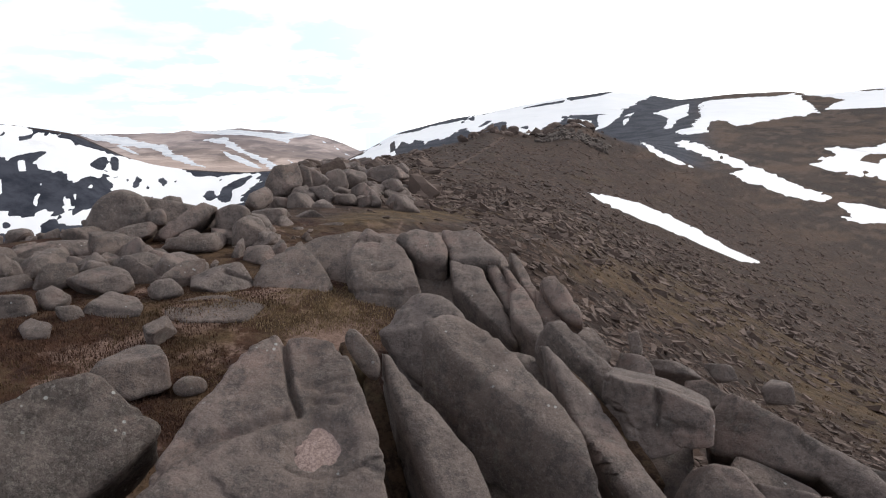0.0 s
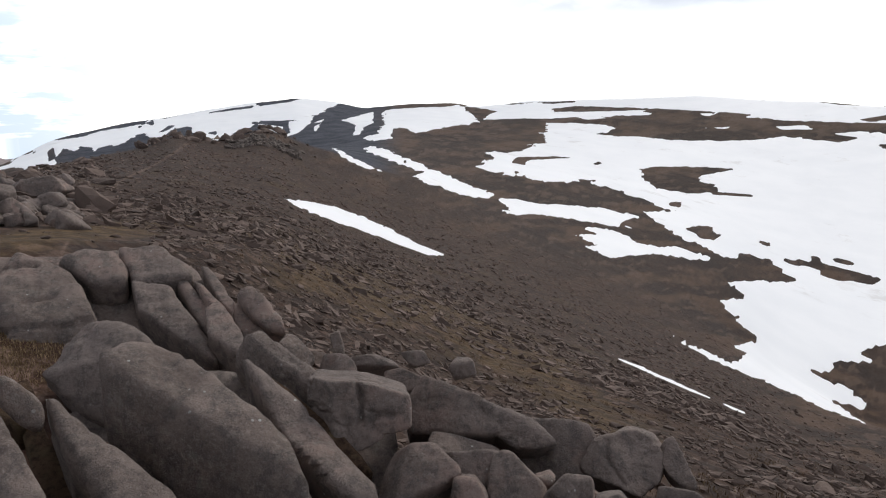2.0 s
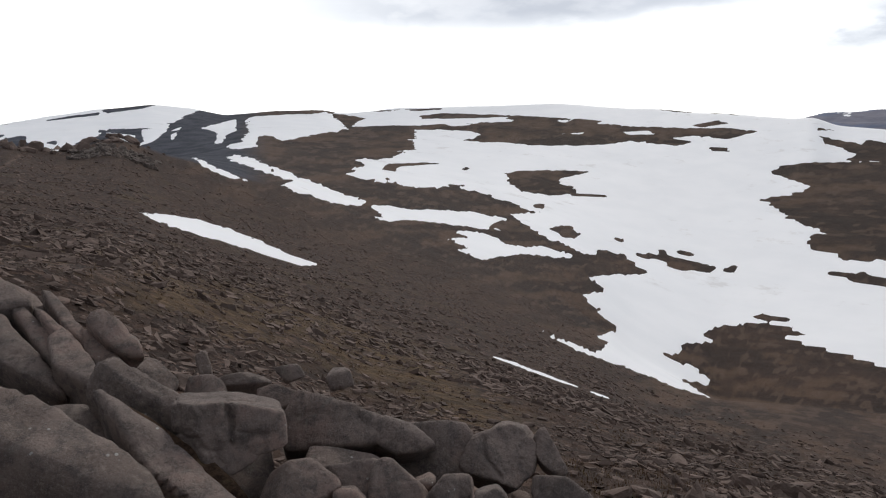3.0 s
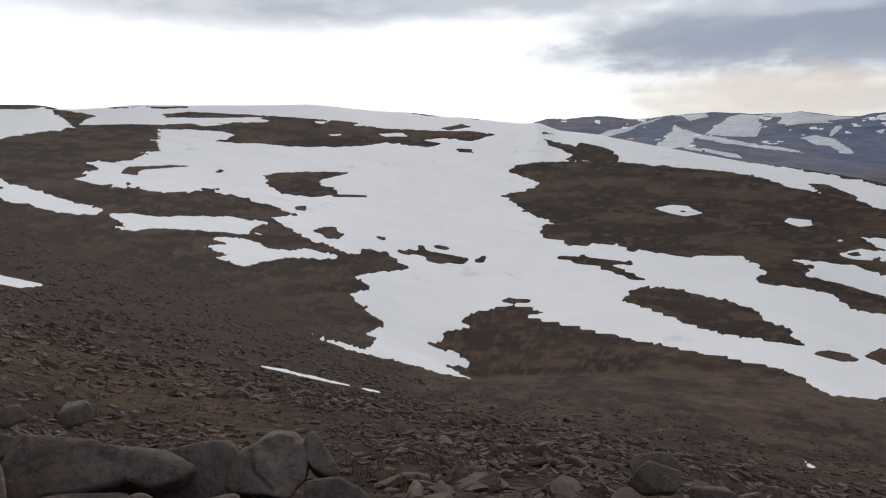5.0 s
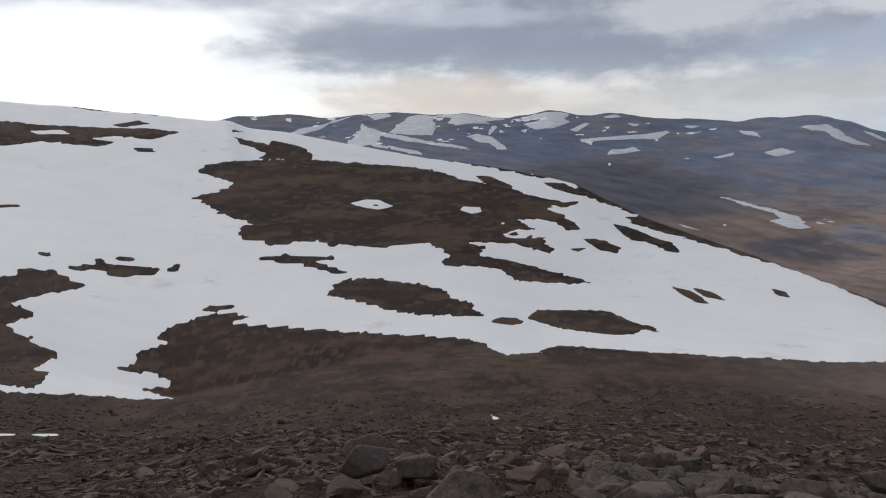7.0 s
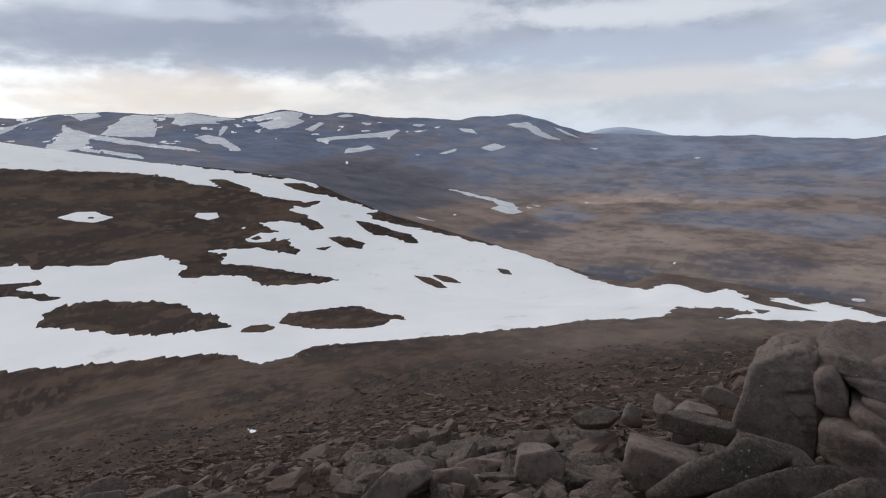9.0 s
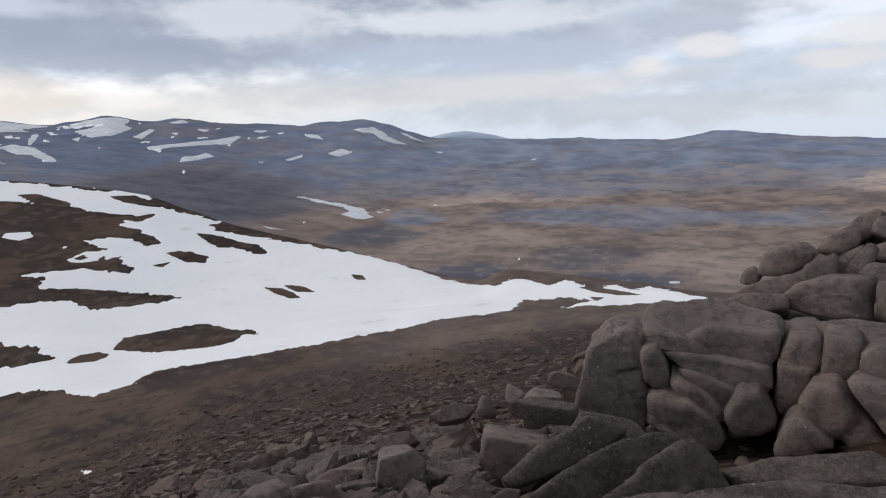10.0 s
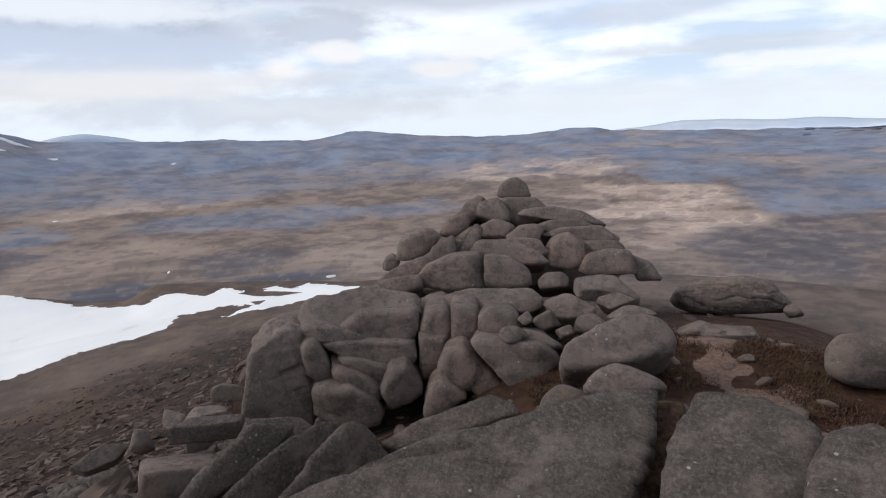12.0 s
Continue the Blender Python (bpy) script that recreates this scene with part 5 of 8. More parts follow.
# ---- rocks ----


def unit_cube(n):
    """Points of a cube's surface, pushed towards a ball for even spacing, and its quads."""
    key, verts, quads = {}, [], []
    g = np.tan(np.linspace(-1, 1, n + 1) * math.pi / 4)
    for axis in range(3):
        for sgn in (-1, 1):
            ids = np.zeros((n + 1, n + 1), int)
            for i in range(n + 1):
                for j in range(n + 1):
                    c = [0, 0, 0]
                    c[axis], c[(axis + 1) % 3], c[(axis + 2) % 3] = sgn, g[i], g[j]
                    kk = tuple(round(v, 6) for v in c)
                    if kk not in key:
                        key[kk] = len(verts)
                        verts.append(c)
                    ids[i, j] = key[kk]
            for i in range(n):
                for j in range(n):
                    q = [ids[i, j], ids[i + 1, j], ids[i + 1, j + 1], ids[i, j + 1]]
                    quads.append(q if sgn > 0 else q[::-1])
    v = np.array(verts, float)
    return v / np.linalg.norm(v, axis=1)[:, None], np.array(quads)


CUBES = {n: unit_cube(n) for n in (1, 2, 3, 4, 5, 8, 12, 14, 20, 44, 80)}


def noise3(p, scale, octaves, seed, ridged=False):
    """Three slices of plane noise blended into one in space."""
    q = p / scale + seed * 3.7
    s = fbm(q[:, 0] + 0.3 * q[:, 2], q[:, 1] + 0.2 * q[:, 2], octaves, seed) + fbm(q[:, 1], q[:, 2], octaves, seed + 11) + fbm(q[:, 2], q[:, 0], octaves, seed + 23)
    return s / 1.7


def rounded(normals, dist, size, n, p, ring=0, sharp=22):
    """A rounded block bounded by planes round its middle: every point of a ball is drawn in to the planes."""
    d, quads = CUBES[n]
    d = d * np.array(size)
    d = d / np.linalg.norm(d, axis=1)[:, None]
    f = np.maximum(d @ np.array(normals).T, 0) / np.array(dist)
    if ring:  # the outline keeps its corners, the faces round over into it
        side = (f[:, :ring] ** sharp).sum(1) ** (1 / sharp)
        r = (side ** p + (f[:, ring:] ** p).sum(1)) ** (-1 / p)
    else:
        r = (f ** p).sum(1) ** (-1 / p)
    return d * r[:, None], quads


def mesh_from(name, v, quads, material, smooth=True):
    me = bpy.data.meshes.new(name)
    me.from_pydata(v.tolist(), [], quads.tolist())
    me.polygons.foreach_set("use_smooth", np.full(len(quads), smooth))
    me.materials.append(material)
    me.update()
    return me


WORDS = {
    "dark_boulder": ("grey granite boulder crusted with dark lichen at the shelf edge", "boulder", "granite boulders"),
    "moss": ("dark brown moss and dead heather filling a crack between slabs", "moss", "moss cushions"),
    "boulder": ("rounded grey-brown granite boulder with pale lichen on stony ground", "boulder", "granite boulders"),
}
ROCK_NO = [0]


def moss_mat():
    m = Mat("crack_moss", 0.95)
    c = m.mix(m.step(m.noise(9, 6, 0.8), 0.36, 0.62), (0.040, 0.023, 0.015), (0.130, 0.080, 0.050))
    c = m.mix(m.step(m.noise(2.5, 4, 0.7), 0.5, 0.66, 0, 0.6), c, (0.165, 0.125, 0.070))
    m.color(c)
    m.bump(m.noise(30, 5, 0.8), 1.0, 0.05)
    return m.m


MOSS = moss_mat()


def outcrop(name, x, y, label):
    ob = new(name)
    ob.matrix_world = pose(x, y, float(ground_z(np.array([x]), np.array([y]))[0]))
    return tagged(ob, label, "rock outcrop")


# whole outcrops, of which the blocks are parts
OUTCROP = {
    "slab": outcrop("summit_outcrop", 1.5, 6.0, "long weathered grey granite slabs split by deep cracks on the summit"),
    "tor_block": outcrop("granite_tor", 5.6, -12.0, "brown-grey granite tor of weathered blocks stacked to a pointed top"),
    "tor_slab": outcrop("tor_foot_slabs", 3.0, -4.5, "broad flat grey granite slabs with mossy cracks below the tor"),
}
bpy.context.view_layer.update()


def rock(kind, place, heading, lean, outline, thick, p=9, dents=(), cracks=(), arris=()):
    """A block of granite: an outline (across, up the face) in metres on a face that looks back along a bearing and leans from upright, and its thickness behind. arris: lines on the face where it breaks into two planes, with the tilt of each."""
    ROCK_NO[0] += 1
    seed = ROCK_NO[0]
    o = np.array(outline, float)
    mid = o.mean(0)
    o2 = o - mid
    q = np.roll(o2, -1, 0)
    normals, dist = [], []
    area = (o2[:, 0] * q[:, 1] - q[:, 0] * o2[:, 1]).sum()
    for a, b in zip(o2, q):
        e = b - a
        if np.hypot(*e) < 1e-4:
            continue
        nrm = np.array((e[1], -e[0])) * (1 if area > 0 else -1) / np.hypot(*e)
        h = float(nrm @ a)
        if h > 0.02:
            normals.append((nrm[0], 0.0, nrm[1]))
            dist.append(h)
    half = thick / 2
    if "boulder" not in kind or p >= 10:
        p = p * 1.6
    ring = len(normals)
    normals += [(0, 1, 0)]
    dist += [half]
    wide, tall = np.ptp(o[:, 0]), np.ptp(o[:, 1])
    for q0, q1, right_, left_ in arris:
        e = np.array(q1) - np.array(q0)
        e = e / np.hypot(*e)
        foot = np.array((q0[0] - mid[0], -half, q0[1] - mid[1]))
        for tilt, sgn in ((right_, 1), (left_, -1)):
            nrm = np.array((-e[1] * sgn * math.sin(radians(tilt)), -math.cos(radians(tilt)), e[0] * sgn * math.sin(radians(tilt))))
            normals.append(tuple(nrm))
            dist.append(max(0.05, float(nrm @ foot)))
    if not arris:
        normals.append((0, -1, 0))
        dist.append(half)
    # frost-split facets
    g = np.random.default_rng(seed)
    angular = kind == "boulder" and p >= 14
    if angular:
        p = 26
    for f in g.normal(size=(8 if angular else 5, 3)):
        f /= np.linalg.norm(f)
        normals.append(tuple(f))
        dist.append(float(np.abs(f) @ np.array((wide / 2, half, tall / 2))) * (g.uniform(0.45, 0.66) if angular else g.uniform(0.62, 0.85) if kind in ("boulder", "dark_boulder") else g.uniform(0.70, 0.95) if kind == "tor_block" else 2.0))
    n = 80 if len(dents) else 44 if cracks else 20 if max(wide, tall) / max(place[3], 1) > (0.06 if p == 26 else 0.16) else 14 if max(wide, tall) / max(place[3], 1) > 0.09 else 8
    v, quads = rounded(normals, np.array(dist) * 1.05, (wide / 2, half, tall / 2), n, p, ring, 6 if p < 10 and "boulder" in kind else 16 if len(o) < 6 else 30)
    s = min(wide, tall, thick)
    out = v / (np.linalg.norm(v, axis=1)[:, None] + 1e-9)
    w = v + np.array(place[:3])
    lump = noise3(w, 0.6 * s + 0.15, 5, seed % 7)
    ledge = noise3(w * np.array((1, 1, 2.2)), 0.45 * s + 0.1, 3, seed % 6 + 30)
    ledge = -np.clip(0.10 - np.abs(ledge), 0, 1) * 5  # grooves
    v = v + out * ((0.06 if kind != "boulder" or p > 10 else 0.10) * s * lump + (0.03 if p == 26 else 0.075) * s * ledge + 0.06 * noise3(w, 0.22, 4, seed % 5 + 2) * min(1, s))[:, None]
    for du, dv, dr, dd in dents:  # hollows and cracks in the face
        near = np.exp(-(((v[:, 0] + mid[0] - du) ** 2 + (v[:, 2] + mid[1] - dv) ** 2) / dr ** 2) ** 2) * (v[:, 1] < 0)
        v[:, 1] += near * dd
    for width, depth, line in cracks:
        d = np.full(len(v), 9.0)
        for (u0, w0), (u1, w1) in zip(line[:-1], line[1:]):
            k = np.clip(((v[:, 0] + mid[0] - u0) * (u1 - u0) + (v[:, 2] + mid[1] - w0) * (w1 - w0)) / ((u1 - u0) ** 2 + (w1 - w0) ** 2), 0, 1)
            d = np.minimum(d, np.hypot(v[:, 0] + mid[0] - u0 - k * (u1 - u0), v[:, 2] + mid[1] - w0 - k * (w1 - w0)))
        v[:, 1] += depth * np.exp(-(d / width) ** 2) * (v[:, 1] < 0)
    m = Euler((radians(-lean), 0, radians(-heading))).to_matrix()
    c = Vector((mid[0], half * 0.96, mid[1]))
    at = Vector(place[:3]) + m @ c
    if kind == "boulder" and 100 < math.degrees(math.atan2(place[0], place[1])) < 138:  # bedded in the rubble
        low = at.z + min((m @ Vector(q_)).z for q_ in v.tolist())
        at.z -= min(0.4, max(0.0, low + 0.12 - float(ground_z(np.array([at.x]), np.array([at.y]))[0])))
    kind, _, own = kind.partition(":")
    ob = new(own or kind.replace("dark_", ""), mesh_from(own or kind, v, quads, MOSS if kind == "moss" else CRUSTED if kind in ("tor_slab", "dark_boulder") else GRANITE))
    ob.matrix_world = Matrix.Translation(at) @ m.to_4x4()
    if kind in OUTCROP:
        ob.parent = OUTCROP[kind]
        ob.matrix_parent_inverse = OUTCROP[kind].matrix_world.inverted()
    else:
        tagged(ob, *WORDS[kind])
    return ob


rock("dark_boulder", (-2.23, 3.30, 0.18, 4.3), -34.1, 40, [(-0.61, 0.15), (-0.39, 0.21), (-0.24, 0.23), (-0.07, 0.25), (0.06, 0.31), (0.16, 0.30), (0.30, 0.19), (0.41, 0.03), (0.55, -0.15), (0.41, -0.29), (0.21, -0.38), (0.01, -0.49), (-0.56, -0.30)], 1, 14)
rock("slab:pit_slab", (-0.93, 3.73, 0.10, 4.2), -14.0, 58, [(-0.94, -0.54), (-0.68, -0.05), (-0.47, 0.31), (-0.31, 0.52), (-0.14, 0.61), (0.04, 0.59), (0.28, 0.45), (0.41, 0.20), (0.45, -0.04), (0.45, -0.30), (0.49, -0.55), (0.52, -0.76)], 0.9, 14, cracks=[(0.022, 0.09, [(-0.09, 0.6), (-0.08, 0.36), (-0.06, 0.12), (-0.02, -0.03)]), (0.028, 0.05, [(-0.03, -0.07), (-0.32, -0.15), (-0.63, -0.22), (-0.78, -0.33), (-0.91, -0.5)]), (0.012, 0.03, [(-0.11, -0.42), (0.07, -0.51), (0.23, -0.52), (0.35, -0.48)])], dents=[(0.05, -0.03, 0.09, 0.05), (0.1, -0.32, 0.2, 0.09)])
rock("boulder", (-0.64, 4.56, 0.13, 4.9), -8.0, 15, [(-0.14, 0.16), (-0.07, 0.21), (0.04, 0.11), (0.13, -0.04), (0.15, -0.19), (0.07, -0.22), (-0.05, -0.07), (-0.13, 0.06)], 0.22, 9)
rock("slab", (-0.20, 4.24, -0.23, 4.7), -2.8, 58, [(-0.39, 0.72), (-0.21, 0.76), (-0.12, 0.42), (0.18, -0.01), (0.39, -0.30), (0.49, -0.72), (-0.07, -0.70), (-0.16, -0.15), (-0.27, 0.37)], 1.1, 20, arris=[((-0.38, 0.79), (0.17, -0.71), 14, 62)])
rock("boulder", (-0.23, 6.15, -0.29, 6.5), -2.2, 30, [(-0.56, -0.02), (-0.28, 0.36), (-0.09, 0.54), (0.25, 0.42), (0.40, 0.23), (0.47, -0.13), (0.08, -0.52), (-0.05, -0.52), (-0.21, -0.30)], 0.9, 12, arris=[((-0.54, 0.01), (0.31, 0.23), 34, 4)])
rock("slab", (0.39, 4.55, -0.23, 5.0), 4.9, 60, [(-0.63, 0.79), (-0.46, 0.89), (-0.23, 0.84), (0.10, 0.58), (0.37, 0.14), (0.62, -0.24), (0.69, -0.58), (0.76, -0.88), (-0.10, -0.92), (-0.34, -0.32), (-0.57, 0.04), (-0.62, 0.46)], 1.5, 22, arris=[((-0.65, 0.68), (0.71, -0.68), 16, 66)])
rock("slab", (1.09, 4.73, -0.45, 5.3), 13.0, 62, [(-0.67, 0.74), (-0.42, 0.80), (-0.15, 0.54), (0.14, 0.20), (0.44, -0.27), (0.70, -0.75), (0.23, -0.81), (0.07, -0.40), (-0.20, 0.05), (-0.52, 0.47)], 1.2, 20, arris=[((-0.7, 0.79), (0.38, -0.79), 14, 62)])
rock("slab", (1.29, 5.46, -0.32, 6.0), 13.3, 52, [(-0.45, 0.37), (-0.21, 0.50), (0.02, 0.36), (0.23, 0.05), (0.38, -0.09), (0.34, -0.62), (0.18, -0.52), (-0.18, -0.06), (-0.42, 0.18)], 0.9, 18, arris=[((-0.43, 0.46), (0.3, -0.28), 14, 58)])
rock("slab:block", (1.68, 4.72, -0.46, 5.5), 19.6, 14, [(-0.40, 0.25), (-0.26, 0.31), (0.00, 0.22), (0.34, 0.19), (0.43, 0.08), (0.44, -0.19), (0.18, -0.29), (-0.10, -0.38), (-0.31, -0.21), (-0.41, 0.03)], 0.8, 22, arris=[((-0.27, 0.59), (-0.16, -0.6), 8, 55)], cracks=[(0.02, 0.06, [(-0.01, 0.22), (0.04, 0.07), (0.02, -0.11)])])
rock("slab", (2.77, 5.05, -0.80, 6.3), 27.8, 42, [(-0.49, 0.08), (-0.30, 0.32), (-0.02, 0.23), (0.30, 0.09), (0.57, -0.20), (0.37, -0.27), (-0.42, -0.23)], 0.9, 13, arris=[((-0.3, 0.32), (0.34, -0.26), 6, 20)])
rock("slab", (3.21, 4.59, -0.91, 6.2), 34.1, 40, [(-0.36, 0.27), (-0.10, 0.18), (0.15, 0.09), (0.38, -0.13), (0.22, -0.19), (-0.02, -0.19), (-0.29, -0.00)], 0.7, 13, arris=[((-0.36, 0.25), (0.37, -0.14), 30, 20)])
rock("boulder", (3.62, 4.53, -1.20, 6.5), 37.8, 34, [(-0.28, 0.28), (0.16, 0.28), (0.48, 0.21), (0.57, -0.08), (0.22, -0.28), (-0.16, -0.33), (-0.53, -0.12), (-0.48, 0.07)], 0.9, 14)
rock("boulder", (4.06, 3.97, -1.23, 6.4), 44.9, 26, [(-0.30, 0.23), (-0.00, 0.35), (0.29, 0.32), (0.37, 0.08), (0.31, -0.13), (0.04, -0.35), (-0.28, -0.41), (-0.44, -0.07)], 1, 16, cracks=[(0.02, 0.04, [(-0.21, 0.19), (-0.21, 0.03), (-0.04, -0.17)])])
rock("boulder", (2.58, 4.68, -0.97, 6.0), 27.9, 40, [(-0.49, 0.13), (-0.04, 0.13), (0.36, 0.02), (0.50, -0.10), (0.10, -0.11), (-0.42, -0.06)], 0.7, 14)
rock("boulder", (1.93, 4.08, -0.80, 5.2), 24.1, 45, [(-0.16, 0.23), (0.15, 0.23), (0.33, 0.04), (0.35, -0.31), (-0.30, -0.24), (-0.35, 0.09)], 0.8, 13)
rock("boulder", (2.55, 4.06, -0.93, 5.5), 31.0, 30, [(-0.30, 0.14), (0.08, 0.17), (0.25, 0.05), (0.25, -0.19), (-0.02, -0.15), (-0.27, -0.01)], 0.7, 14)
rock("boulder", (2.18, 3.66, -0.85, 5.0), 29.6, 22, [(-0.13, 0.13), (0.04, 0.11), (0.13, -0.01), (0.12, -0.12), (-0.16, -0.11)], 0.5, 12)
rock("boulder", (2.65, 3.73, -0.92, 5.3), 34.4, 32, [(-0.20, 0.28), (-0.07, 0.28), (0.18, 0.07), (0.29, -0.06), (0.18, -0.24), (-0.13, -0.24), (-0.25, -0.07)], 0.7, 13)
rock("boulder", (2.99, 3.83, -1.04, 5.6), 37.0, 20, [(-0.15, 0.01), (0.04, 0.07), (0.09, 0.02), (0.01, -0.10)], 0.3, 12)
rock("boulder", (2.92, 3.38, -0.92, 5.2), 39.8, 32, [(-0.23, 0.00), (-0.07, 0.18), (0.19, 0.18), (0.22, 0.02), (0.20, -0.17), (-0.32, -0.20)], 0.7, 13)
rock("boulder", (3.01, 3.04, -0.86, 5.0), 43.7, 20, [(-0.13, 0.07), (0.04, 0.11), (0.12, 0.03), (0.11, -0.09), (-0.14, -0.12)], 0.4, 12)
rock("boulder", (4.56, 3.87, -1.32, 6.7), 48.9, 40, [(-0.25, 0.18), (-0.03, 0.27), (0.19, -0.12), (0.14, -0.23), (-0.06, -0.08)], 0.4, 14)
rock("boulder", (4.20, 3.35, -1.39, 6.2), 50.6, 35, [(-0.29, 0.17), (0.03, 0.17), (0.26, 0.02), (0.29, -0.13), (-0.32, -0.23)], 0.6, 14)
rock("boulder", (1.50, 6.07, -0.31, 6.6), 13.0, 40, [(-0.25, 0.19), (-0.02, 0.21), (0.20, -0.09), (0.13, -0.21), (-0.06, -0.09)], 0.4, 14)
rock("boulder", (1.96, 6.06, -0.59, 6.8), 17.1, 45, [(-0.31, 0.19), (-0.05, 0.27), (0.19, -0.01), (0.33, -0.24), (0.05, -0.20), (-0.19, 0.00)], 0.4, 14)
rock("boulder", (2.53, 6.67, -0.83, 7.6), 20.1, 40, [(-0.37, 0.11), (-0.04, 0.15), (0.39, -0.03), (0.19, -0.16), (-0.16, -0.07)], 0.5, 14)
rock("boulder", (2.55, 5.89, -0.77, 6.9), 22.6, 50, [(-0.28, 0.06), (0.03, 0.13), (0.36, 0.00), (0.11, -0.11), (-0.21, -0.08)], 0.4, 14)
rock("boulder", (2.13, 6.68, -0.57, 7.4), 16.9, 10, [(-0.09, 0.12), (0.02, 0.16), (0.10, -0.13), (-0.04, -0.15)], 0.25, 12)
rock("boulder", (3.27, 6.99, -1.02, 8.2), 24.4, 20, [(-0.23, 0.08), (0.09, 0.10), (0.18, -0.06), (-0.04, -0.13)], 0.3, 14)
rock("boulder", (3.83, 6.76, -1.17, 8.3), 28.9, 15, [(-0.19, -0.02), (-0.00, 0.20), (0.13, 0.09), (0.18, -0.11), (-0.11, -0.16)], 0.4, 14)
rock("slab:dome", (-0.60, 8.80, -0.34, 9.1), -3.9, 60, [(-1.99, 0.03), (-1.94, 0.53), (-1.61, 0.92), (-0.97, 1.29), (-0.19, 1.27), (0.41, 1.14), (1.10, 1.07), (1.43, 0.70), (1.71, -0.16), (1.85, -0.80), (1.86, -1.16), (1.03, -1.07), (0.47, -0.75), (-0.12, -0.88), (-0.60, -0.61), (-1.17, -0.34), (-1.55, -0.22)], 1.3, 9)
rock("slab:dome_block", (-1.77, 8.41, -0.06, 8.8), -11.9, 60, [(-0.87, -0.31), (-0.78, 0.23), (-0.38, 0.68), (0.02, 0.92), (0.40, 1.07), (0.46, 0.63), (0.47, 0.24), (0.31, -0.06), (0.35, -0.53), (0.58, -1.06), (-0.03, -0.78), (-0.45, -0.57)], 1.3, 7, arris=[((-0.87, -0.03), (0.58, -0.42), 4, 36)])
rock("slab:dome_block", (-0.76, 8.26, -0.12, 8.5), -5.3, 60, [(-0.72, 1.20), (-0.34, 1.28), (0.11, 1.17), (0.22, 0.65), (0.62, 0.23), (0.90, -0.25), (0.85, -0.83), (0.53, -1.02), (0.07, -1.12), (-0.39, -0.83), (-0.67, -0.32), (-0.72, 0.14), (-0.60, 0.48)], 1.3, 7, arris=[((-0.75, -0.07), (0.9, -0.38), 4, 36)], cracks=[(0.03, 0.1, [(-0.61, 0.81), (-0.38, 0.87), (-0.12, 0.81)]), (0.025, 0.08, [(-0.3, 0.11), (0.03, 0.17)])])
rock("slab:dome_block", (-0.26, 8.90, 0.22, 9.0), -1.7, 60, [(-0.46, 0.21), (-0.18, 0.35), (0.19, 0.25), (0.31, -0.11), (0.25, -0.35), (-0.12, -0.31)], 0.6, 7)
rock("slab:dome_block", (0.33, 8.89, 0.17, 9.0), 2.1, 60, [(-0.43, 0.37), (0.12, 0.35), (0.36, -0.03), (0.46, -0.30), (-0.24, -0.31), (-0.29, -0.03)], 0.6, 7)
rock("slab:dome_block", (0.26, 8.10, -0.31, 8.4), 1.8, 60, [(-0.96, 0.90), (-0.50, 0.74), (0.18, 0.63), (0.32, 0.23), (0.53, -0.33), (0.63, -0.91), (0.30, -0.91), (-0.08, -0.61), (-0.15, 0.11), (-0.48, 0.55)], 0.9, 8, cracks=[(0.03, 0.12, [(-0.12, -0.12), (0.02, -0.3), (0.11, -0.62)])])
rock("slab:dome_block", (0.92, 7.99, -0.44, 8.3), 6.5, 60, [(-0.58, 0.87), (-0.26, 0.93), (-0.02, 0.38), (0.17, -0.11), (0.44, -0.65), (0.49, -0.77), (0.06, -0.62), (-0.11, -0.12), (-0.36, 0.41)], 0.9, 8)
rock("slab:dome_slab", (0.94, 8.32, -0.17, 8.6), 6.5, 70, [(-0.35, 0.84), (-0.07, 0.50), (0.14, -0.22), (0.28, -0.50), (0.04, -0.51), (-0.10, 0.05)], 0.6, 16)
rock("slab:dome_slab", (1.02, 7.41, -0.41, 7.8), 7.8, 70, [(-0.23, 0.43), (-0.09, 0.59), (0.12, 0.08), (0.25, -0.43), (0.11, -0.50), (-0.20, -0.06)], 0.6, 16)
rock("slab:dome_slab", (1.10, 8.40, -0.20, 8.7), 7.4, 70, [(-0.24, 0.69), (-0.11, 0.60), (0.18, -0.33), (0.14, -0.57), (-0.01, -0.25)], 0.5, 16)
rock("slab:dome_slab", (1.48, 7.58, -0.29, 8.0), 11.0, 45, [(-0.31, 0.24), (-0.16, 0.42), (0.04, 0.19), (0.21, -0.11), (0.23, -0.30), (0.07, -0.27), (-0.08, -0.12)], 0.5, 14)
rock("slab:dome_slab", (1.32, 7.66, -0.49, 8.1), 9.8, 60, [(-0.18, 0.46), (0.09, 0.14), (0.20, -0.22), (0.03, -0.31), (-0.16, -0.03)], 0.5, 14)
rock("boulder", (-5.57, 10.54, 0.47, 12.0), -27.9, 10, [(-0.56, -0.22), (-0.43, 0.12), (-0.15, 0.41), (0.11, 0.48), (0.36, 0.44), (0.54, 0.17), (0.58, -0.16), (0.27, -0.35), (-0.17, -0.47), (-0.48, -0.41)], 1.6, 9)
rock("boulder", (-5.01, 11.27, 0.49, 12.4), -24.0, 12, [(-0.41, 0.08), (0.03, 0.24), (0.32, 0.18), (0.36, -0.05), (-0.01, -0.25), (-0.29, -0.19)], 1, 13)
rock("boulder", (-4.94, 10.63, 0.41, 11.8), -24.9, 12, [(-0.19, 0.11), (0.08, 0.17), (0.16, 0.04), (0.11, -0.16), (-0.15, -0.16)], 0.6, 9)
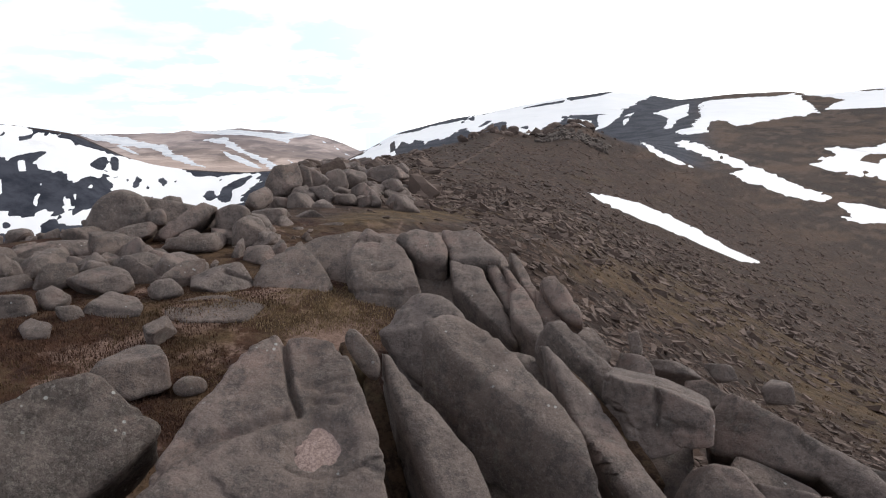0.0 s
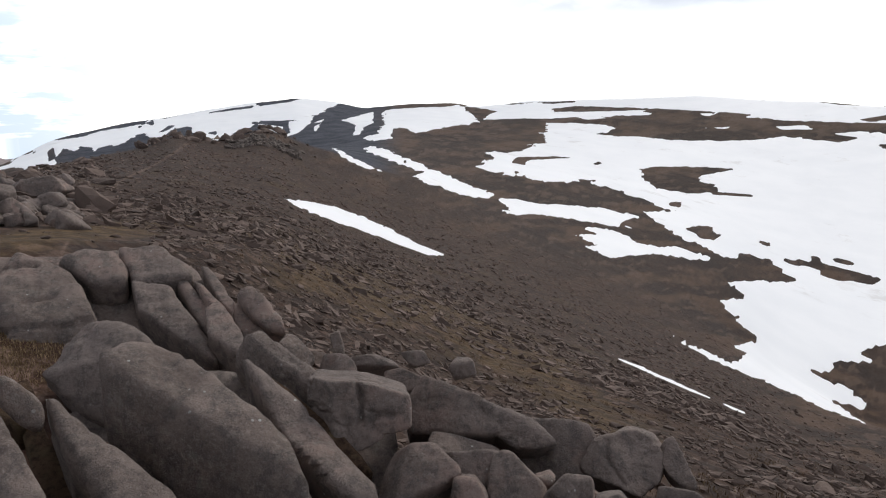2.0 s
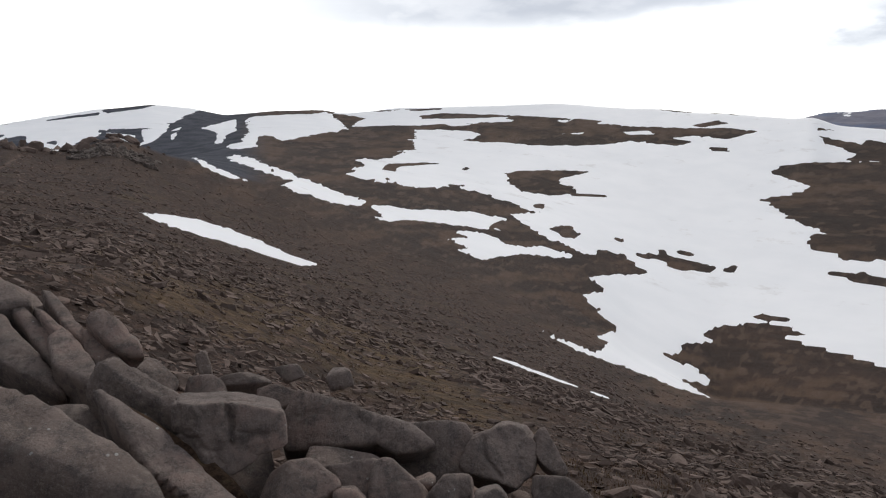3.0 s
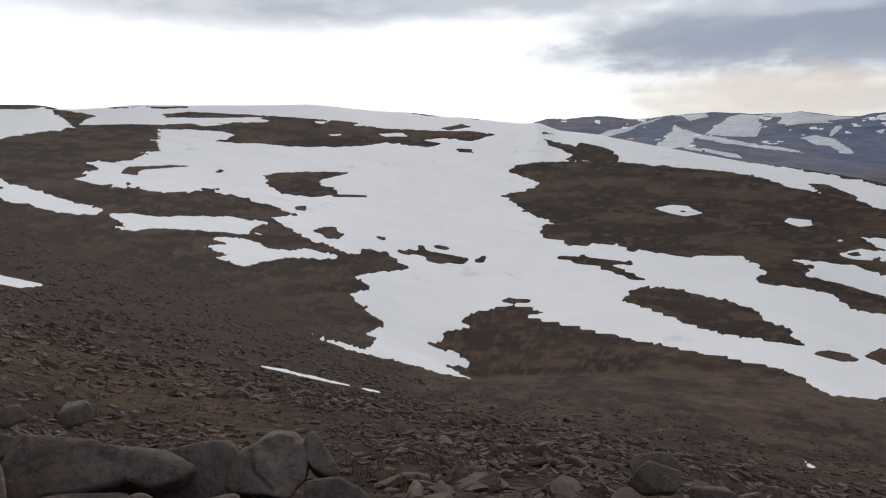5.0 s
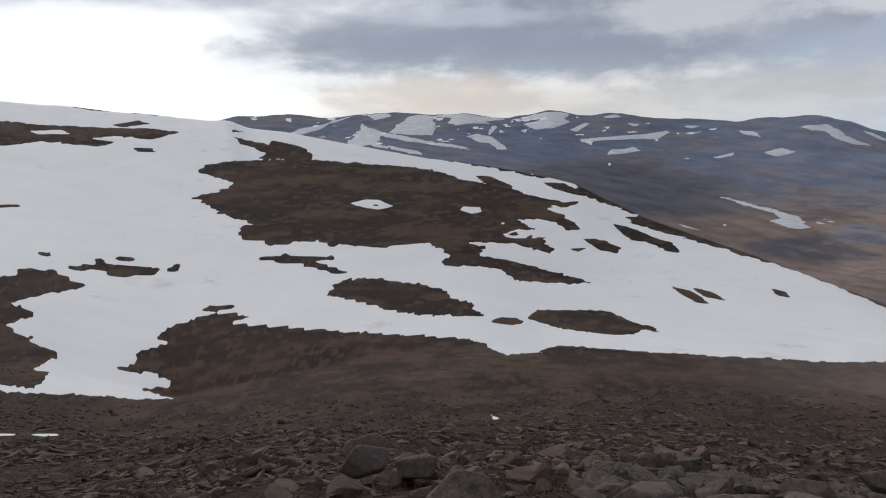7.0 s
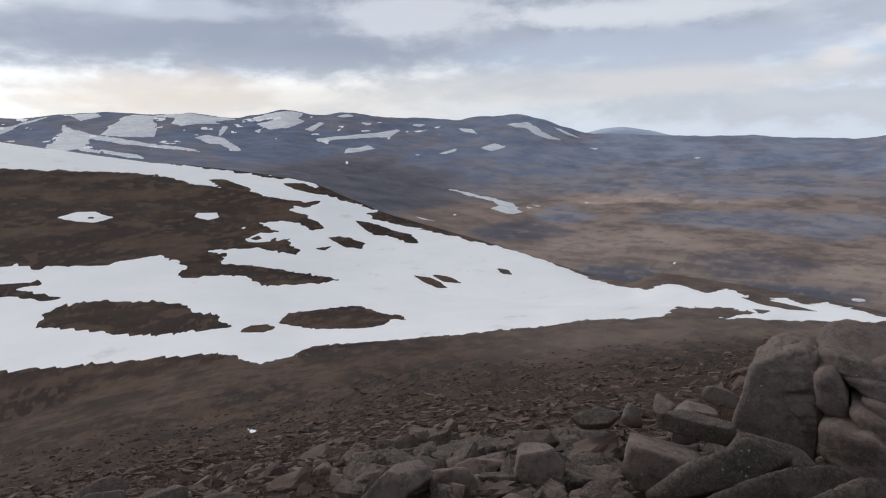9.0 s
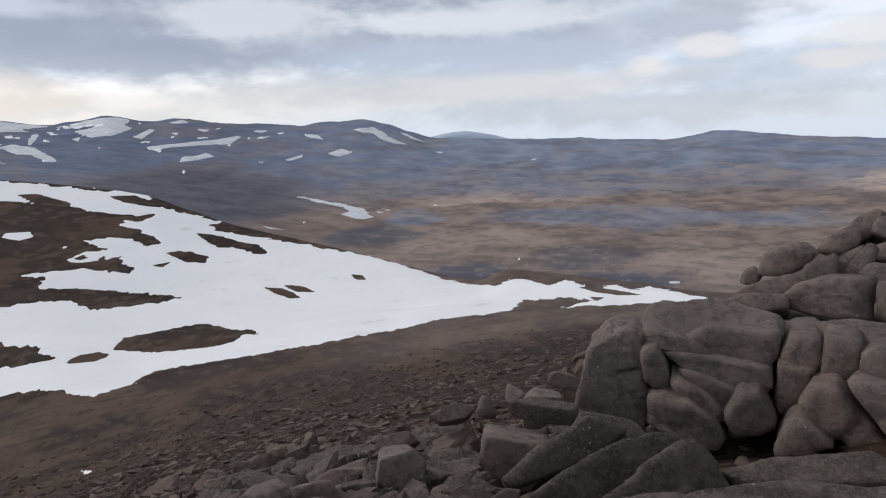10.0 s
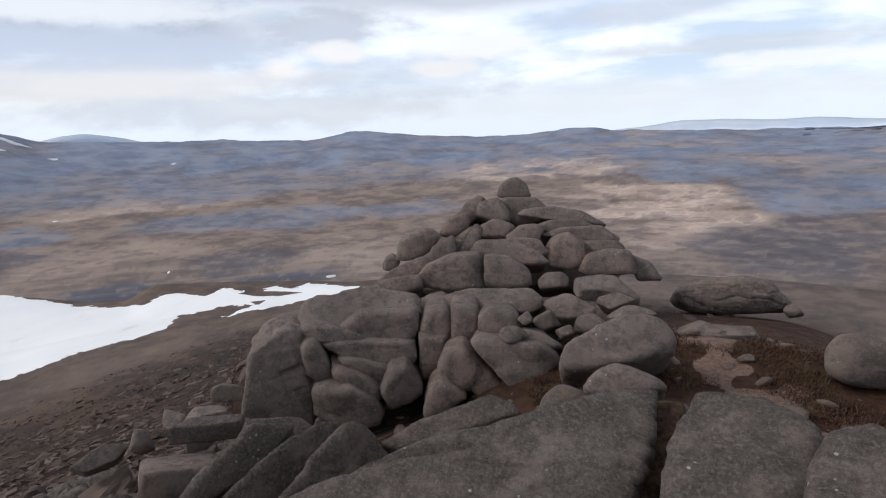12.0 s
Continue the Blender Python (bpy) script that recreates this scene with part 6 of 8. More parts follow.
rock("boulder", (-5.14, 10.06, 0.25, 11.4), -27.1, 20, [(-0.37, 0.01), (-0.03, 0.13), (0.31, 0.18), (0.41, 0.08), (0.27, -0.06), (-0.15, -0.17), (-0.40, -0.17)], 0.8, 13)
rock("boulder", (-4.53, 10.58, 0.33, 11.6), -23.2, 25, [(-0.68, -0.33), (-0.38, -0.05), (0.12, 0.20), (0.33, 0.35), (0.61, 0.23), (0.25, -0.06), (-0.21, -0.32)], 1, 13)
rock("boulder", (-4.14, 9.84, 0.17, 10.8), -22.8, 14, [(-0.52, -0.00), (-0.18, 0.03), (0.18, 0.30), (0.43, 0.49), (0.59, 0.33), (0.60, -0.08), (0.35, -0.30), (-0.21, -0.39), (-0.54, -0.29), (-0.63, -0.06)], 1.4, 11)
rock("boulder", (-3.78, 10.87, 0.34, 11.6), -19.2, 15, [(-0.37, 0.14), (-0.07, 0.29), (0.25, 0.21), (0.39, 0.07), (0.13, -0.11), (-0.11, -0.35), (-0.21, -0.26)], 0.9, 13)
rock("boulder", (-3.27, 10.15, 0.06, 10.8), -17.9, 10, [(-0.37, 0.02), (-0.20, 0.30), (0.05, 0.45), (0.25, 0.37), (0.39, 0.01), (0.34, -0.27), (0.10, -0.40), (-0.19, -0.29), (-0.36, -0.18)], 1.1, 10)
rock("boulder", (-4.52, 8.98, 0.06, 10.2), -26.7, 20, [(-0.32, 0.02), (-0.16, 0.23), (0.01, 0.33), (0.15, 0.16), (0.25, -0.06), (0.28, -0.28), (0.04, -0.25), (-0.24, -0.15)], 0.9, 12)
rock("boulder", (-4.05, 8.18, -0.03, 9.3), -26.4, 30, [(-0.32, 0.13), (-0.02, 0.19), (0.21, 0.02), (0.29, -0.11), (0.07, -0.15), (-0.22, -0.07)], 0.7, 13)
rock("boulder", (-4.24, 7.58, 0.05, 8.9), -29.2, 25, [(-0.44, 0.12), (-0.17, 0.20), (0.07, 0.22), (0.25, 0.07), (0.30, -0.10), (0.22, -0.20), (0.05, -0.24), (-0.26, -0.07)], 0.8, 12)
rock("boulder", (-3.80, 6.90, -0.07, 8.1), -28.8, 35, [(-0.39, 0.21), (-0.05, 0.26), (0.27, 0.08), (0.32, -0.06), (0.24, -0.21), (-0.03, -0.21), (-0.33, -0.07)], 0.7, 15)
rock("boulder", (-2.88, 7.98, 0.02, 8.7), -19.8, 45, [(-0.42, -0.14), (-0.43, 0.12), (-0.06, 0.29), (0.26, 0.21), (0.38, 0.01), (0.31, -0.21), (-0.02, -0.28)], 0.7, 16, cracks=[(0.03, 0.05, [(0.32, -0.04), (0.0, 0.05)])])
rock("boulder", (-3.46, 8.09, 0.00, 9.0), -23.1, 45, [(-0.33, -0.08), (0.04, 0.28), (0.28, 0.23), (0.17, -0.22), (-0.14, -0.19)], 0.6, 16)
rock("boulder", (-5.08, 7.85, -0.01, 9.5), -32.9, 35, [(-0.35, 0.01), (0.00, 0.21), (0.36, 0.16), (0.24, -0.04), (0.03, -0.18), (-0.25, -0.15)], 0.7, 15)
rock("boulder", (-5.53, 7.65, -0.04, 9.6), -35.9, 30, [(-0.36, 0.02), (-0.07, 0.14), (0.20, 0.13), (0.32, -0.04), (0.09, -0.14), (-0.16, -0.11)], 0.7, 15)
rock("boulder", (-5.43, 8.93, 0.05, 10.6), -31.3, 30, [(-0.52, 0.02), (-0.07, 0.12), (0.34, 0.12), (0.49, -0.02), (0.14, -0.11), (-0.34, -0.13)], 0.8, 15)
rock("boulder", (-5.94, 8.26, 0.04, 10.3), -35.7, 30, [(-0.36, 0.03), (0.06, 0.18), (0.35, 0.07), (0.22, -0.15), (-0.24, -0.13)], 0.8, 15)
rock("boulder", (-5.24, 9.40, 0.06, 10.9), -29.1, 25, [(-0.31, 0.03), (0.06, 0.14), (0.29, 0.09), (0.19, -0.12), (-0.21, -0.13)], 0.7, 15)
rock("boulder", (-4.74, 6.56, -0.00, 8.3), -35.8, 35, [(-0.32, -0.06), (-0.09, 0.16), (0.19, 0.15), (0.25, -0.05), (-0.01, -0.19)], 0.7, 15)
rock("boulder", (-6.08, 8.99, 0.15, 11.0), -34.1, 30, [(-0.83, 0.02), (-0.17, 0.21), (0.22, 0.08), (0.63, 0.17), (0.76, -0.08), (0.17, -0.19), (-0.64, -0.20)], 0.9, 15)
rock("boulder", (-4.56, 7.01, -0.05, 8.6), -33.1, 30, [(-0.19, 0.09), (0.06, 0.17), (0.20, 0.03), (0.09, -0.14), (-0.15, -0.14)], 0.5, 15)
rock("boulder", (-3.47, 7.45, -0.07, 8.4), -25.0, 30, [(-0.18, 0.12), (0.09, 0.13), (0.22, -0.02), (0.07, -0.15), (-0.19, -0.07)], 0.4, 14)
rock("boulder", (-2.76, 7.22, -0.27, 8.0), -20.9, 80, [(-0.56, 0.29), (-0.25, 0.44), (0.45, 0.38), (0.60, 0.00), (0.42, -0.34), (-0.09, -0.42), (-0.51, -0.26)], 0.25, 18)
rock("boulder", (-3.10, 6.41, -0.20, 7.4), -25.8, 70, [(-0.25, -0.06), (0.09, 0.15), (0.21, 0.05), (-0.04, -0.14)], 0.2, 18)
rock("boulder", (-2.88, 5.50, -0.33, 6.6), -27.7, 30, [(-0.40, -0.00), (-0.19, 0.22), (0.06, 0.35), (0.21, 0.27), (0.27, 0.02), (0.27, -0.29), (0.01, -0.33), (-0.20, -0.21)], 0.7, 11)
rock("boulder", (-2.43, 5.57, -0.55, 6.5), -23.5, 20, [(-0.15, 0.04), (-0.03, 0.11), (0.13, 0.06), (0.17, -0.06), (0.01, -0.10), (-0.13, -0.05)], 0.25, 9)
rock("boulder", (-4.32, 6.29, -0.18, 7.9), -34.5, 25, [(-0.16, 0.10), (0.01, 0.16), (0.16, 0.01), (0.11, -0.15), (-0.11, -0.12)], 0.4, 14)
rock("boulder", (-4.18, 6.70, -0.14, 8.1), -31.9, 30, [(-0.15, 0.09), (0.09, 0.09), (0.14, -0.06), (-0.08, -0.11)], 0.3, 14)
rock("boulder", (-4.72, 17.32, 0.44, 18.0), -15.2, 12, [(-0.32, -0.14), (-0.07, 0.45), (0.32, 0.56), (0.28, -0.41), (-0.20, -0.45)], 1, 15)
rock("boulder", (-4.27, 17.44, 0.51, 18.0), -13.7, 12, [(-0.27, 0.46), (0.20, 0.56), (0.30, 0.01), (0.09, -0.52), (-0.32, -0.51)], 1, 15)
rock("boulder", (-4.04, 18.01, 0.53, 18.5), -12.6, 12, [(-0.25, 0.49), (0.16, 0.34), (0.27, -0.31), (-0.18, -0.51)], 1, 15)
rock("boulder", (-4.14, 15.88, 0.05, 16.5), -14.6, 12, [(-0.22, 0.25), (0.26, 0.27), (0.36, -0.10), (-0.02, -0.30), (-0.38, -0.11)], 1, 15)
rock("boulder", (-3.59, 15.49, 0.04, 16.0), -13.0, 12, [(-0.29, 0.33), (0.16, 0.34), (0.42, -0.05), (0.02, -0.40), (-0.31, -0.22)], 1, 15)
rock("boulder", (-3.06, 15.59, -0.06, 16.0), -11.1, 12, [(-0.36, 0.27), (0.01, 0.36), (0.36, -0.03), (0.23, -0.31), (-0.24, -0.30)], 1, 15)
rock("boulder", (-3.30, 17.11, 0.19, 17.5), -10.9, 12, [(-0.45, 0.16), (0.03, 0.26), (0.33, -0.07), (0.10, -0.34)], 0.8, 15)
rock("boulder", (-3.38, 19.66, 0.31, 20.0), -9.8, 12, [(-0.35, 0.37), (0.23, 0.49), (0.37, -0.09), (0.08, -0.56), (-0.33, -0.21)], 1, 15)
rock("boulder", (-3.03, 20.73, 0.32, 21.0), -8.3, 12, [(-0.45, 0.39), (0.38, 0.40), (0.49, -0.10), (-0.01, -0.48), (-0.40, -0.20)], 1, 15)
rock("boulder", (-2.40, 18.77, 0.07, 19.0), -7.3, 12, [(-0.56, 0.09), (-0.01, 0.31), (0.49, -0.13), (0.08, -0.27)], 0.8, 15)
rock("boulder", (-2.67, 16.70, 0.05, 17.0), -9.1, 12, [(-0.40, 0.15), (0.26, 0.17), (0.38, -0.12), (-0.24, -0.20)], 0.8, 15)
rock("boulder", (-1.90, 16.80, 0.03, 17.0), -6.5, 12, [(-0.18, 0.08), (-0.07, 0.37), (0.21, -0.02), (0.17, -0.26), (-0.14, -0.18)], 0.5, 15)
rock("boulder", (-4.29, 14.30, 0.33, 15.0), -16.7, 12, [(-0.42, -0.30), (-0.17, 0.14), (0.22, 0.37), (0.35, 0.03), (0.03, -0.24)], 1, 15)
rock("boulder", (-3.60, 12.90, 0.12, 13.5), -15.6, 12, [(-0.34, 0.17), (0.26, 0.16), (0.43, -0.06), (-0.03, -0.21), (-0.32, -0.06)], 0.9, 15)
rock("boulder", (-3.16, 11.85, -0.00, 12.4), -14.9, 12, [(-0.24, 0.04), (0.06, 0.28), (0.26, 0.10), (0.11, -0.14), (-0.19, -0.27)], 0.7, 15)
rock("boulder", (-3.04, 11.23, -0.18, 11.8), -15.2, 12, [(-0.19, 0.06), (0.09, 0.16), (0.17, -0.07), (-0.07, -0.15)], 0.5, 15)
rock("boulder", (-2.80, 11.72, -0.10, 12.2), -13.4, 12, [(-0.30, -0.08), (-0.08, 0.15), (0.33, 0.21), (0.25, -0.02), (-0.19, -0.27)], 0.6, 15)
rock("boulder", (-2.90, 13.06, -0.01, 13.5), -12.5, 12, [(-0.44, 0.09), (0.10, 0.24), (0.48, 0.01), (0.25, -0.16), (-0.37, -0.17)], 0.8, 15)
rock("boulder", (-2.20, 12.17, 0.01, 12.5), -10.2, 12, [(-0.44, 0.02), (0.14, 0.10), (0.32, -0.00), (-0.00, -0.11)], 0.5, 15)
rock("boulder", (-3.82, 18.57, 0.50, 19.0), -11.6, 12, [(-0.29, 0.33), (0.08, 0.24), (0.39, -0.00), (0.06, -0.34), (-0.23, -0.23)], 0.8, 15)
rock("boulder", (-2.52, 25.83, 0.16, 26.0), -5.6, 12, [(-1.05, 0.23), (0.35, 0.41), (1.18, 0.06), (0.32, -0.41), (-0.78, -0.28)], 1.2, 15)
rock("boulder", (-1.80, 21.85, -0.00, 22.0), -4.7, 12, [(-0.48, 0.22), (0.23, 0.25), (0.39, -0.15), (-0.14, -0.31)], 0.9, 15)
rock("slab:bedrock", (-4.45, 18.33, -0.52, 19.0), -13.7, 20, [(-1.18, -1.07), (-0.89, 0.18), (-0.45, 0.93), (0.37, 1.00), (1.00, 0.45), (1.29, -0.39), (-0.06, -1.05)], 1.2, 12)
rock("moss", (-0.51, 4.72, -0.56, 5.3), -6.1, 55, [(-0.11, 0.10), (0.07, -0.57), (0.17, -0.54), (0.07, 0.08), (-0.05, 0.53), (-0.18, 0.57)], 0.3, 6)
rock("moss", (1.38, 4.87, -0.60, 5.6), 15.8, 55, [(-0.19, 0.07), (0.31, -0.46), (0.43, -0.44), (0.18, -0.09), (-0.37, 0.51), (-0.50, 0.56)], 0.3, 6)
rock("moss", (-0.77, 5.21, -0.11, 5.6), -8.4, 60, [(-0.12, -0.06), (0.02, -0.22), (0.16, -0.08), (0.11, 0.25), (-0.17, 0.14)], 0.3, 6)
rock("tor_block:pillar", (5.50, -6.92, -1.56, 9.2), 140.6, 6, [(-0.59, -0.68), (-0.47, 0.01), (-0.38, 0.31), (-0.15, 0.51), (0.15, 0.59), (0.34, 0.50), (0.36, 0.01), (0.41, -0.42), (0.37, -0.86)], 1.1, 10, cracks=[(0.03, 0.08, [(0.38, 0.04), (0.16, 0.02), (0.0, -0.02)])])
rock("tor_block:capstone", (4.93, -8.10, -0.98, 9.6), 148.0, 58, [(-0.89, -0.16), (-0.77, 0.27), (0.08, 0.51), (0.96, 0.22), (0.94, -0.17), (0.04, -0.28), (-0.31, -0.33)], 0.9, 11)
rock("tor_block", (4.40, -7.94, -1.13, 9.2), 150.4, 6, [(-0.72, 0.00), (-0.33, 0.22), (0.50, 0.23), (0.51, -0.05), (0.40, -0.25), (-0.35, -0.16)], 1.6, 11)
rock("tor_block", (5.04, -7.40, -1.14, 9.2), 144.9, 4, [(-0.40, 0.06), (-0.29, 0.18), (0.19, 0.09), (0.73, -0.15), (0.18, -0.14), (-0.38, -0.05)], 1.4, 11)
rock("tor_block", (4.41, -7.68, -1.45, 9.2), 149.5, 2, [(-0.89, 0.23), (-0.20, 0.22), (0.55, 0.13), (0.57, -0.13), (0.45, -0.26), (0.11, -0.22), (-0.55, 0.03)], 1.4, 11)
rock("tor_block", (5.05, -7.12, -1.47, 9.1), 143.8, 0, [(-0.21, 0.22), (-0.14, 0.33), (0.02, 0.32), (0.18, 0.02), (0.23, -0.36), (0.05, -0.37), (-0.14, -0.18)], 1.2, 8)
rock("tor_block", (4.45, -7.50, -1.65, 9.1), 148.6, 0, [(-0.50, 0.28), (-0.08, 0.17), (0.36, 0.01), (0.33, -0.19), (0.18, -0.26), (-0.26, -0.02)], 1.2, 11)
rock("tor_block", (4.49, -7.28, -1.78, 9.0), 147.6, 0, [(-0.39, 0.30), (-0.18, 0.26), (0.14, 0.09), (0.35, -0.11), (0.33, -0.32), (0.04, -0.23), (-0.27, 0.01)], 1.2, 11)
rock("tor_block", (4.50, -7.03, -1.99, 8.9), 146.6, 0, [(-0.49, 0.21), (-0.32, 0.28), (0.04, 0.25), (0.36, 0.03), (0.51, -0.22), (0.40, -0.35), (-0.47, -0.22)], 1.2, 11)
rock("tor_block", (3.92, -7.51, -1.85, 8.9), 151.8, 0, [(-0.15, 0.30), (0.08, 0.33), (0.25, 0.06), (0.28, -0.10), (0.05, -0.26), (-0.20, -0.32), (-0.31, -0.01)], 1, 11)
rock("tor_block", (3.72, -8.23, -1.13, 9.2), 155.2, 4, [(-0.22, -0.05), (-0.11, 0.21), (0.28, 0.26), (0.23, -0.28), (-0.19, -0.15)], 1.4, 11)
rock("tor_block", (3.26, -8.33, -1.22, 9.2), 158.3, 4, [(-0.21, 0.36), (0.19, 0.32), (0.20, -0.22), (0.04, -0.30), (-0.22, -0.16)], 1.4, 11)
rock("tor_block", (3.58, -7.99, -1.58, 9.1), 155.4, 2, [(-0.26, 0.35), (0.23, 0.31), (0.29, 0.14), (0.04, -0.12), (-0.04, -0.40), (-0.26, -0.30)], 1.3, 11)
rock("tor_block", (3.14, -7.72, -1.56, 8.7), 157.4, 4, [(-0.27, 0.04), (-0.17, 0.26), (0.04, 0.35), (0.23, 0.21), (0.36, -0.05), (0.15, -0.31), (-0.11, -0.32), (-0.23, -0.19)], 0.9, 7)
rock("tor_block", (3.25, -7.40, -1.88, 8.6), 155.8, 5, [(-0.29, -0.21), (-0.19, 0.14), (0.01, 0.30), (0.17, 0.16), (0.39, 0.05), (0.11, -0.14), (-0.20, -0.30)], 0.9, 9)
rock("tor_block", (2.34, -7.83, -1.44, 8.5), 163.1, 6, [(-0.62, 0.23), (-0.51, 0.36), (-0.27, 0.35), (0.35, 0.30), (0.55, 0.08), (0.47, -0.26), (0.26, -0.49), (0.03, -0.47), (-0.28, -0.11)], 1, 9)
rock("tor_block", (2.75, -8.30, -1.05, 8.9), 161.4, 10, [(-0.29, 0.11), (-0.10, 0.24), (0.25, 0.17), (0.32, -0.04), (0.10, -0.23), (-0.28, -0.25)], 1, 10)
rock("tor_block", (2.74, -7.87, -1.81, 8.8), 160.5, 4, [(-0.31, 0.39), (-0.07, 0.30), (0.29, -0.12), (0.44, -0.29), (-0.08, -0.25), (-0.28, -0.03)], 0.9, 10)
rock("boulder", (2.43, -7.81, -1.00, 8.3), 162.5, 20, [(-0.17, 0.02), (-0.10, 0.12), (0.13, 0.12), (0.23, -0.04), (0.01, -0.14), (-0.11, -0.10)], 0.35, 9)
rock("boulder", (2.35, -8.25, -0.92, 8.7), 163.9, 15, [(-0.12, -0.00), (0.03, 0.12), (0.11, -0.02), (-0.02, -0.09)], 0.3, 9)
rock("tor_block", (2.10, -8.13, -1.14, 8.6), 165.4, 25, [(-0.28, 0.16), (0.02, 0.10), (0.31, -0.08), (0.17, -0.13), (-0.22, -0.05)], 0.6, 11)
rock("boulder:large_boulder", (0.97, -6.98, -0.74, 7.2), 172.2, 36, [(-0.66, -0.19), (-0.62, 0.02), (-0.31, 0.26), (0.07, 0.42), (0.44, 0.47), (0.69, 0.30), (0.70, 0.09), (0.61, -0.14), (0.32, -0.19), (-0.17, -0.26), (-0.53, -0.39), (-0.63, -0.35)], 1.1, 9)
rock("boulder", (0.75, -6.05, -0.70, 6.3), 173.2, 32, [(-0.40, -0.12), (-0.36, 0.04), (-0.09, 0.24), (0.18, 0.17), (0.41, 0.06), (0.43, -0.05), (0.03, -0.14), (-0.24, -0.19)], 0.8, 9)
rock("boulder", (1.37, -6.24, -1.03, 6.7), 167.6, 28, [(-0.28, -0.17), (-0.20, 0.05), (-0.04, 0.14), (0.19, 0.09), (0.31, 0.00), (0.01, -0.11)], 0.7, 9)
rock("tor_slab", (2.20, -5.21, -0.92, 6.0), 156.5, 52, [(-0.85, -0.17), (-0.32, 0.01), (0.02, 0.23), (0.36, 0.28), (0.61, 0.14), (0.65, -0.00), (0.00, -0.17), (-0.42, -0.30)], 0.8, 9)
rock("tor_slab", (1.31, -4.01, -0.44, 4.5), 161.4, 66, [(-1.61, -0.47), (-1.25, -0.28), (-0.97, -0.11), (-0.67, 0.06), (0.18, 0.33), (0.70, 0.49), (1.10, 0.53), (1.05, 0.20), (0.92, -0.12), (0.70, -0.45)], 0.8, 12, cracks=[(0.022, 0.05, [(-1.04, -0.18), (-0.8, -0.07), (-0.49, 0.0), (-0.22, 0.05)]), (0.02, 0.04, [(0.04, -0.43), (0.26, -0.25), (0.45, -0.21)])])
rock("tor_slab", (-0.10, -4.12, -0.18, 4.3), -177.5, 68, [(-0.36, 0.13), (-0.27, 0.37), (0.11, 0.45), (0.45, 0.25), (0.51, 0.08), (0.32, -0.40), (-0.50, -0.62), (-0.35, -0.09)], 0.8, 11)
rock("tor_slab", (-0.70, -3.88, -0.07, 4.1), -167.8, 66, [(-0.21, -0.09), (-0.15, 0.20), (0.04, 0.30), (0.25, 0.24), (0.25, -0.20), (-0.20, -0.38)], 0.7, 10)
rock("tor_slab", (3.95, -4.40, -1.21, 6.4), 136.5, 40, [(-0.69, -0.33), (-0.43, -0.05), (-0.05, 0.24), (0.14, 0.36), (0.45, 0.26), (0.74, 0.21), (0.28, 0.00), (0.02, -0.16), (-0.31, -0.45)], 0.7, 13, arris=[((0.19, 0.36), (-0.62, -0.33), 35, 12)])
rock("tor_slab", (3.38, -4.36, -1.13, 6.0), 140.7, 40, [(-0.75, -0.31), (-0.44, -0.05), (-0.07, 0.19), (0.26, 0.33), (0.54, 0.29), (0.46, 0.14), (0.24, -0.10), (-0.12, -0.43)], 0.7, 13, arris=[((0.18, 0.37), (-0.69, -0.27), 35, 12)])
rock("tor_slab", (2.78, -4.22, -0.95, 5.5), 145.2, 42, [(-0.64, -0.31), (-0.34, -0.02), (-0.03, 0.28), (0.15, 0.37), (0.35, 0.24), (0.49, 0.04), (0.22, -0.16), (-0.13, -0.38)], 0.7, 13, arris=[((0.16, 0.38), (-0.64, -0.26), 35, 12)])
rock("tor_slab", (4.10, -4.95, -1.34, 6.9), 139.0, 30, [(-0.21, 0.24), (0.26, 0.19), (0.48, 0.03), (0.10, -0.14), (-0.25, -0.25), (-0.35, -0.06)], 0.6, 11)
rock("boulder", (4.80, -4.38, -1.36, 7.0), 130.7, 12, [(-0.41, -0.15), (-0.32, 0.26), (-0.23, 0.33), (0.12, 0.22), (0.37, 0.12), (0.49, -0.06), (0.23, -0.19), (0.01, -0.26), (-0.21, -0.28)], 0.9, 13, arris=[((-0.19, 0.31), (-0.24, -0.24), 10, 40)])
rock("tor_slab:overhang", (5.21, -5.19, -1.45, 7.8), 133.5, 74, [(-0.48, 0.01), (-0.15, 0.14), (0.41, 0.02), (0.34, -0.13), (-0.09, -0.04)], 0.25, 12)
rock("boulder", (5.70, -5.59, -1.49, 8.4), 133.1, 14, [(-0.30, -0.17), (-0.21, 0.14), (-0.06, 0.25), (0.32, 0.21), (0.31, -0.22), (-0.05, -0.21)], 0.7, 15)
rock("boulder", (6.53, -5.89, -1.62, 9.2), 130.8, 20, [(-0.15, -0.03), (-0.09, 0.19), (0.16, 0.05), (0.09, -0.21)], 0.5, 15)
rock("boulder", (6.59, -5.43, -1.69, 9.0), 128.1, 25, [(-0.16, -0.05), (-0.07, 0.20), (0.15, 0.12), (0.13, -0.13), (-0.05, -0.13)], 0.5, 15)
rock("boulder", (6.73, -7.16, -1.76, 10.2), 135.8, 20, [(-0.31, -0.10), (-0.22, 0.17), (-0.04, 0.14), (0.36, -0.05), (0.22, -0.16)], 0.4, 15)
rock("boulder", (4.20, -4.03, -1.14, 6.3), 132.0, 15, [(-0.12, -0.11), (-0.03, 0.09), (0.06, 0.13), (0.10, 0.04), (-0.01, -0.14)], 0.25, 12)
rock("boulder", (4.47, -4.49, -1.26, 6.8), 133.5, 25, [(-0.10, 0.06), (0.05, 0.06), (0.11, -0.06), (-0.06, -0.06)], 0.25, 12)
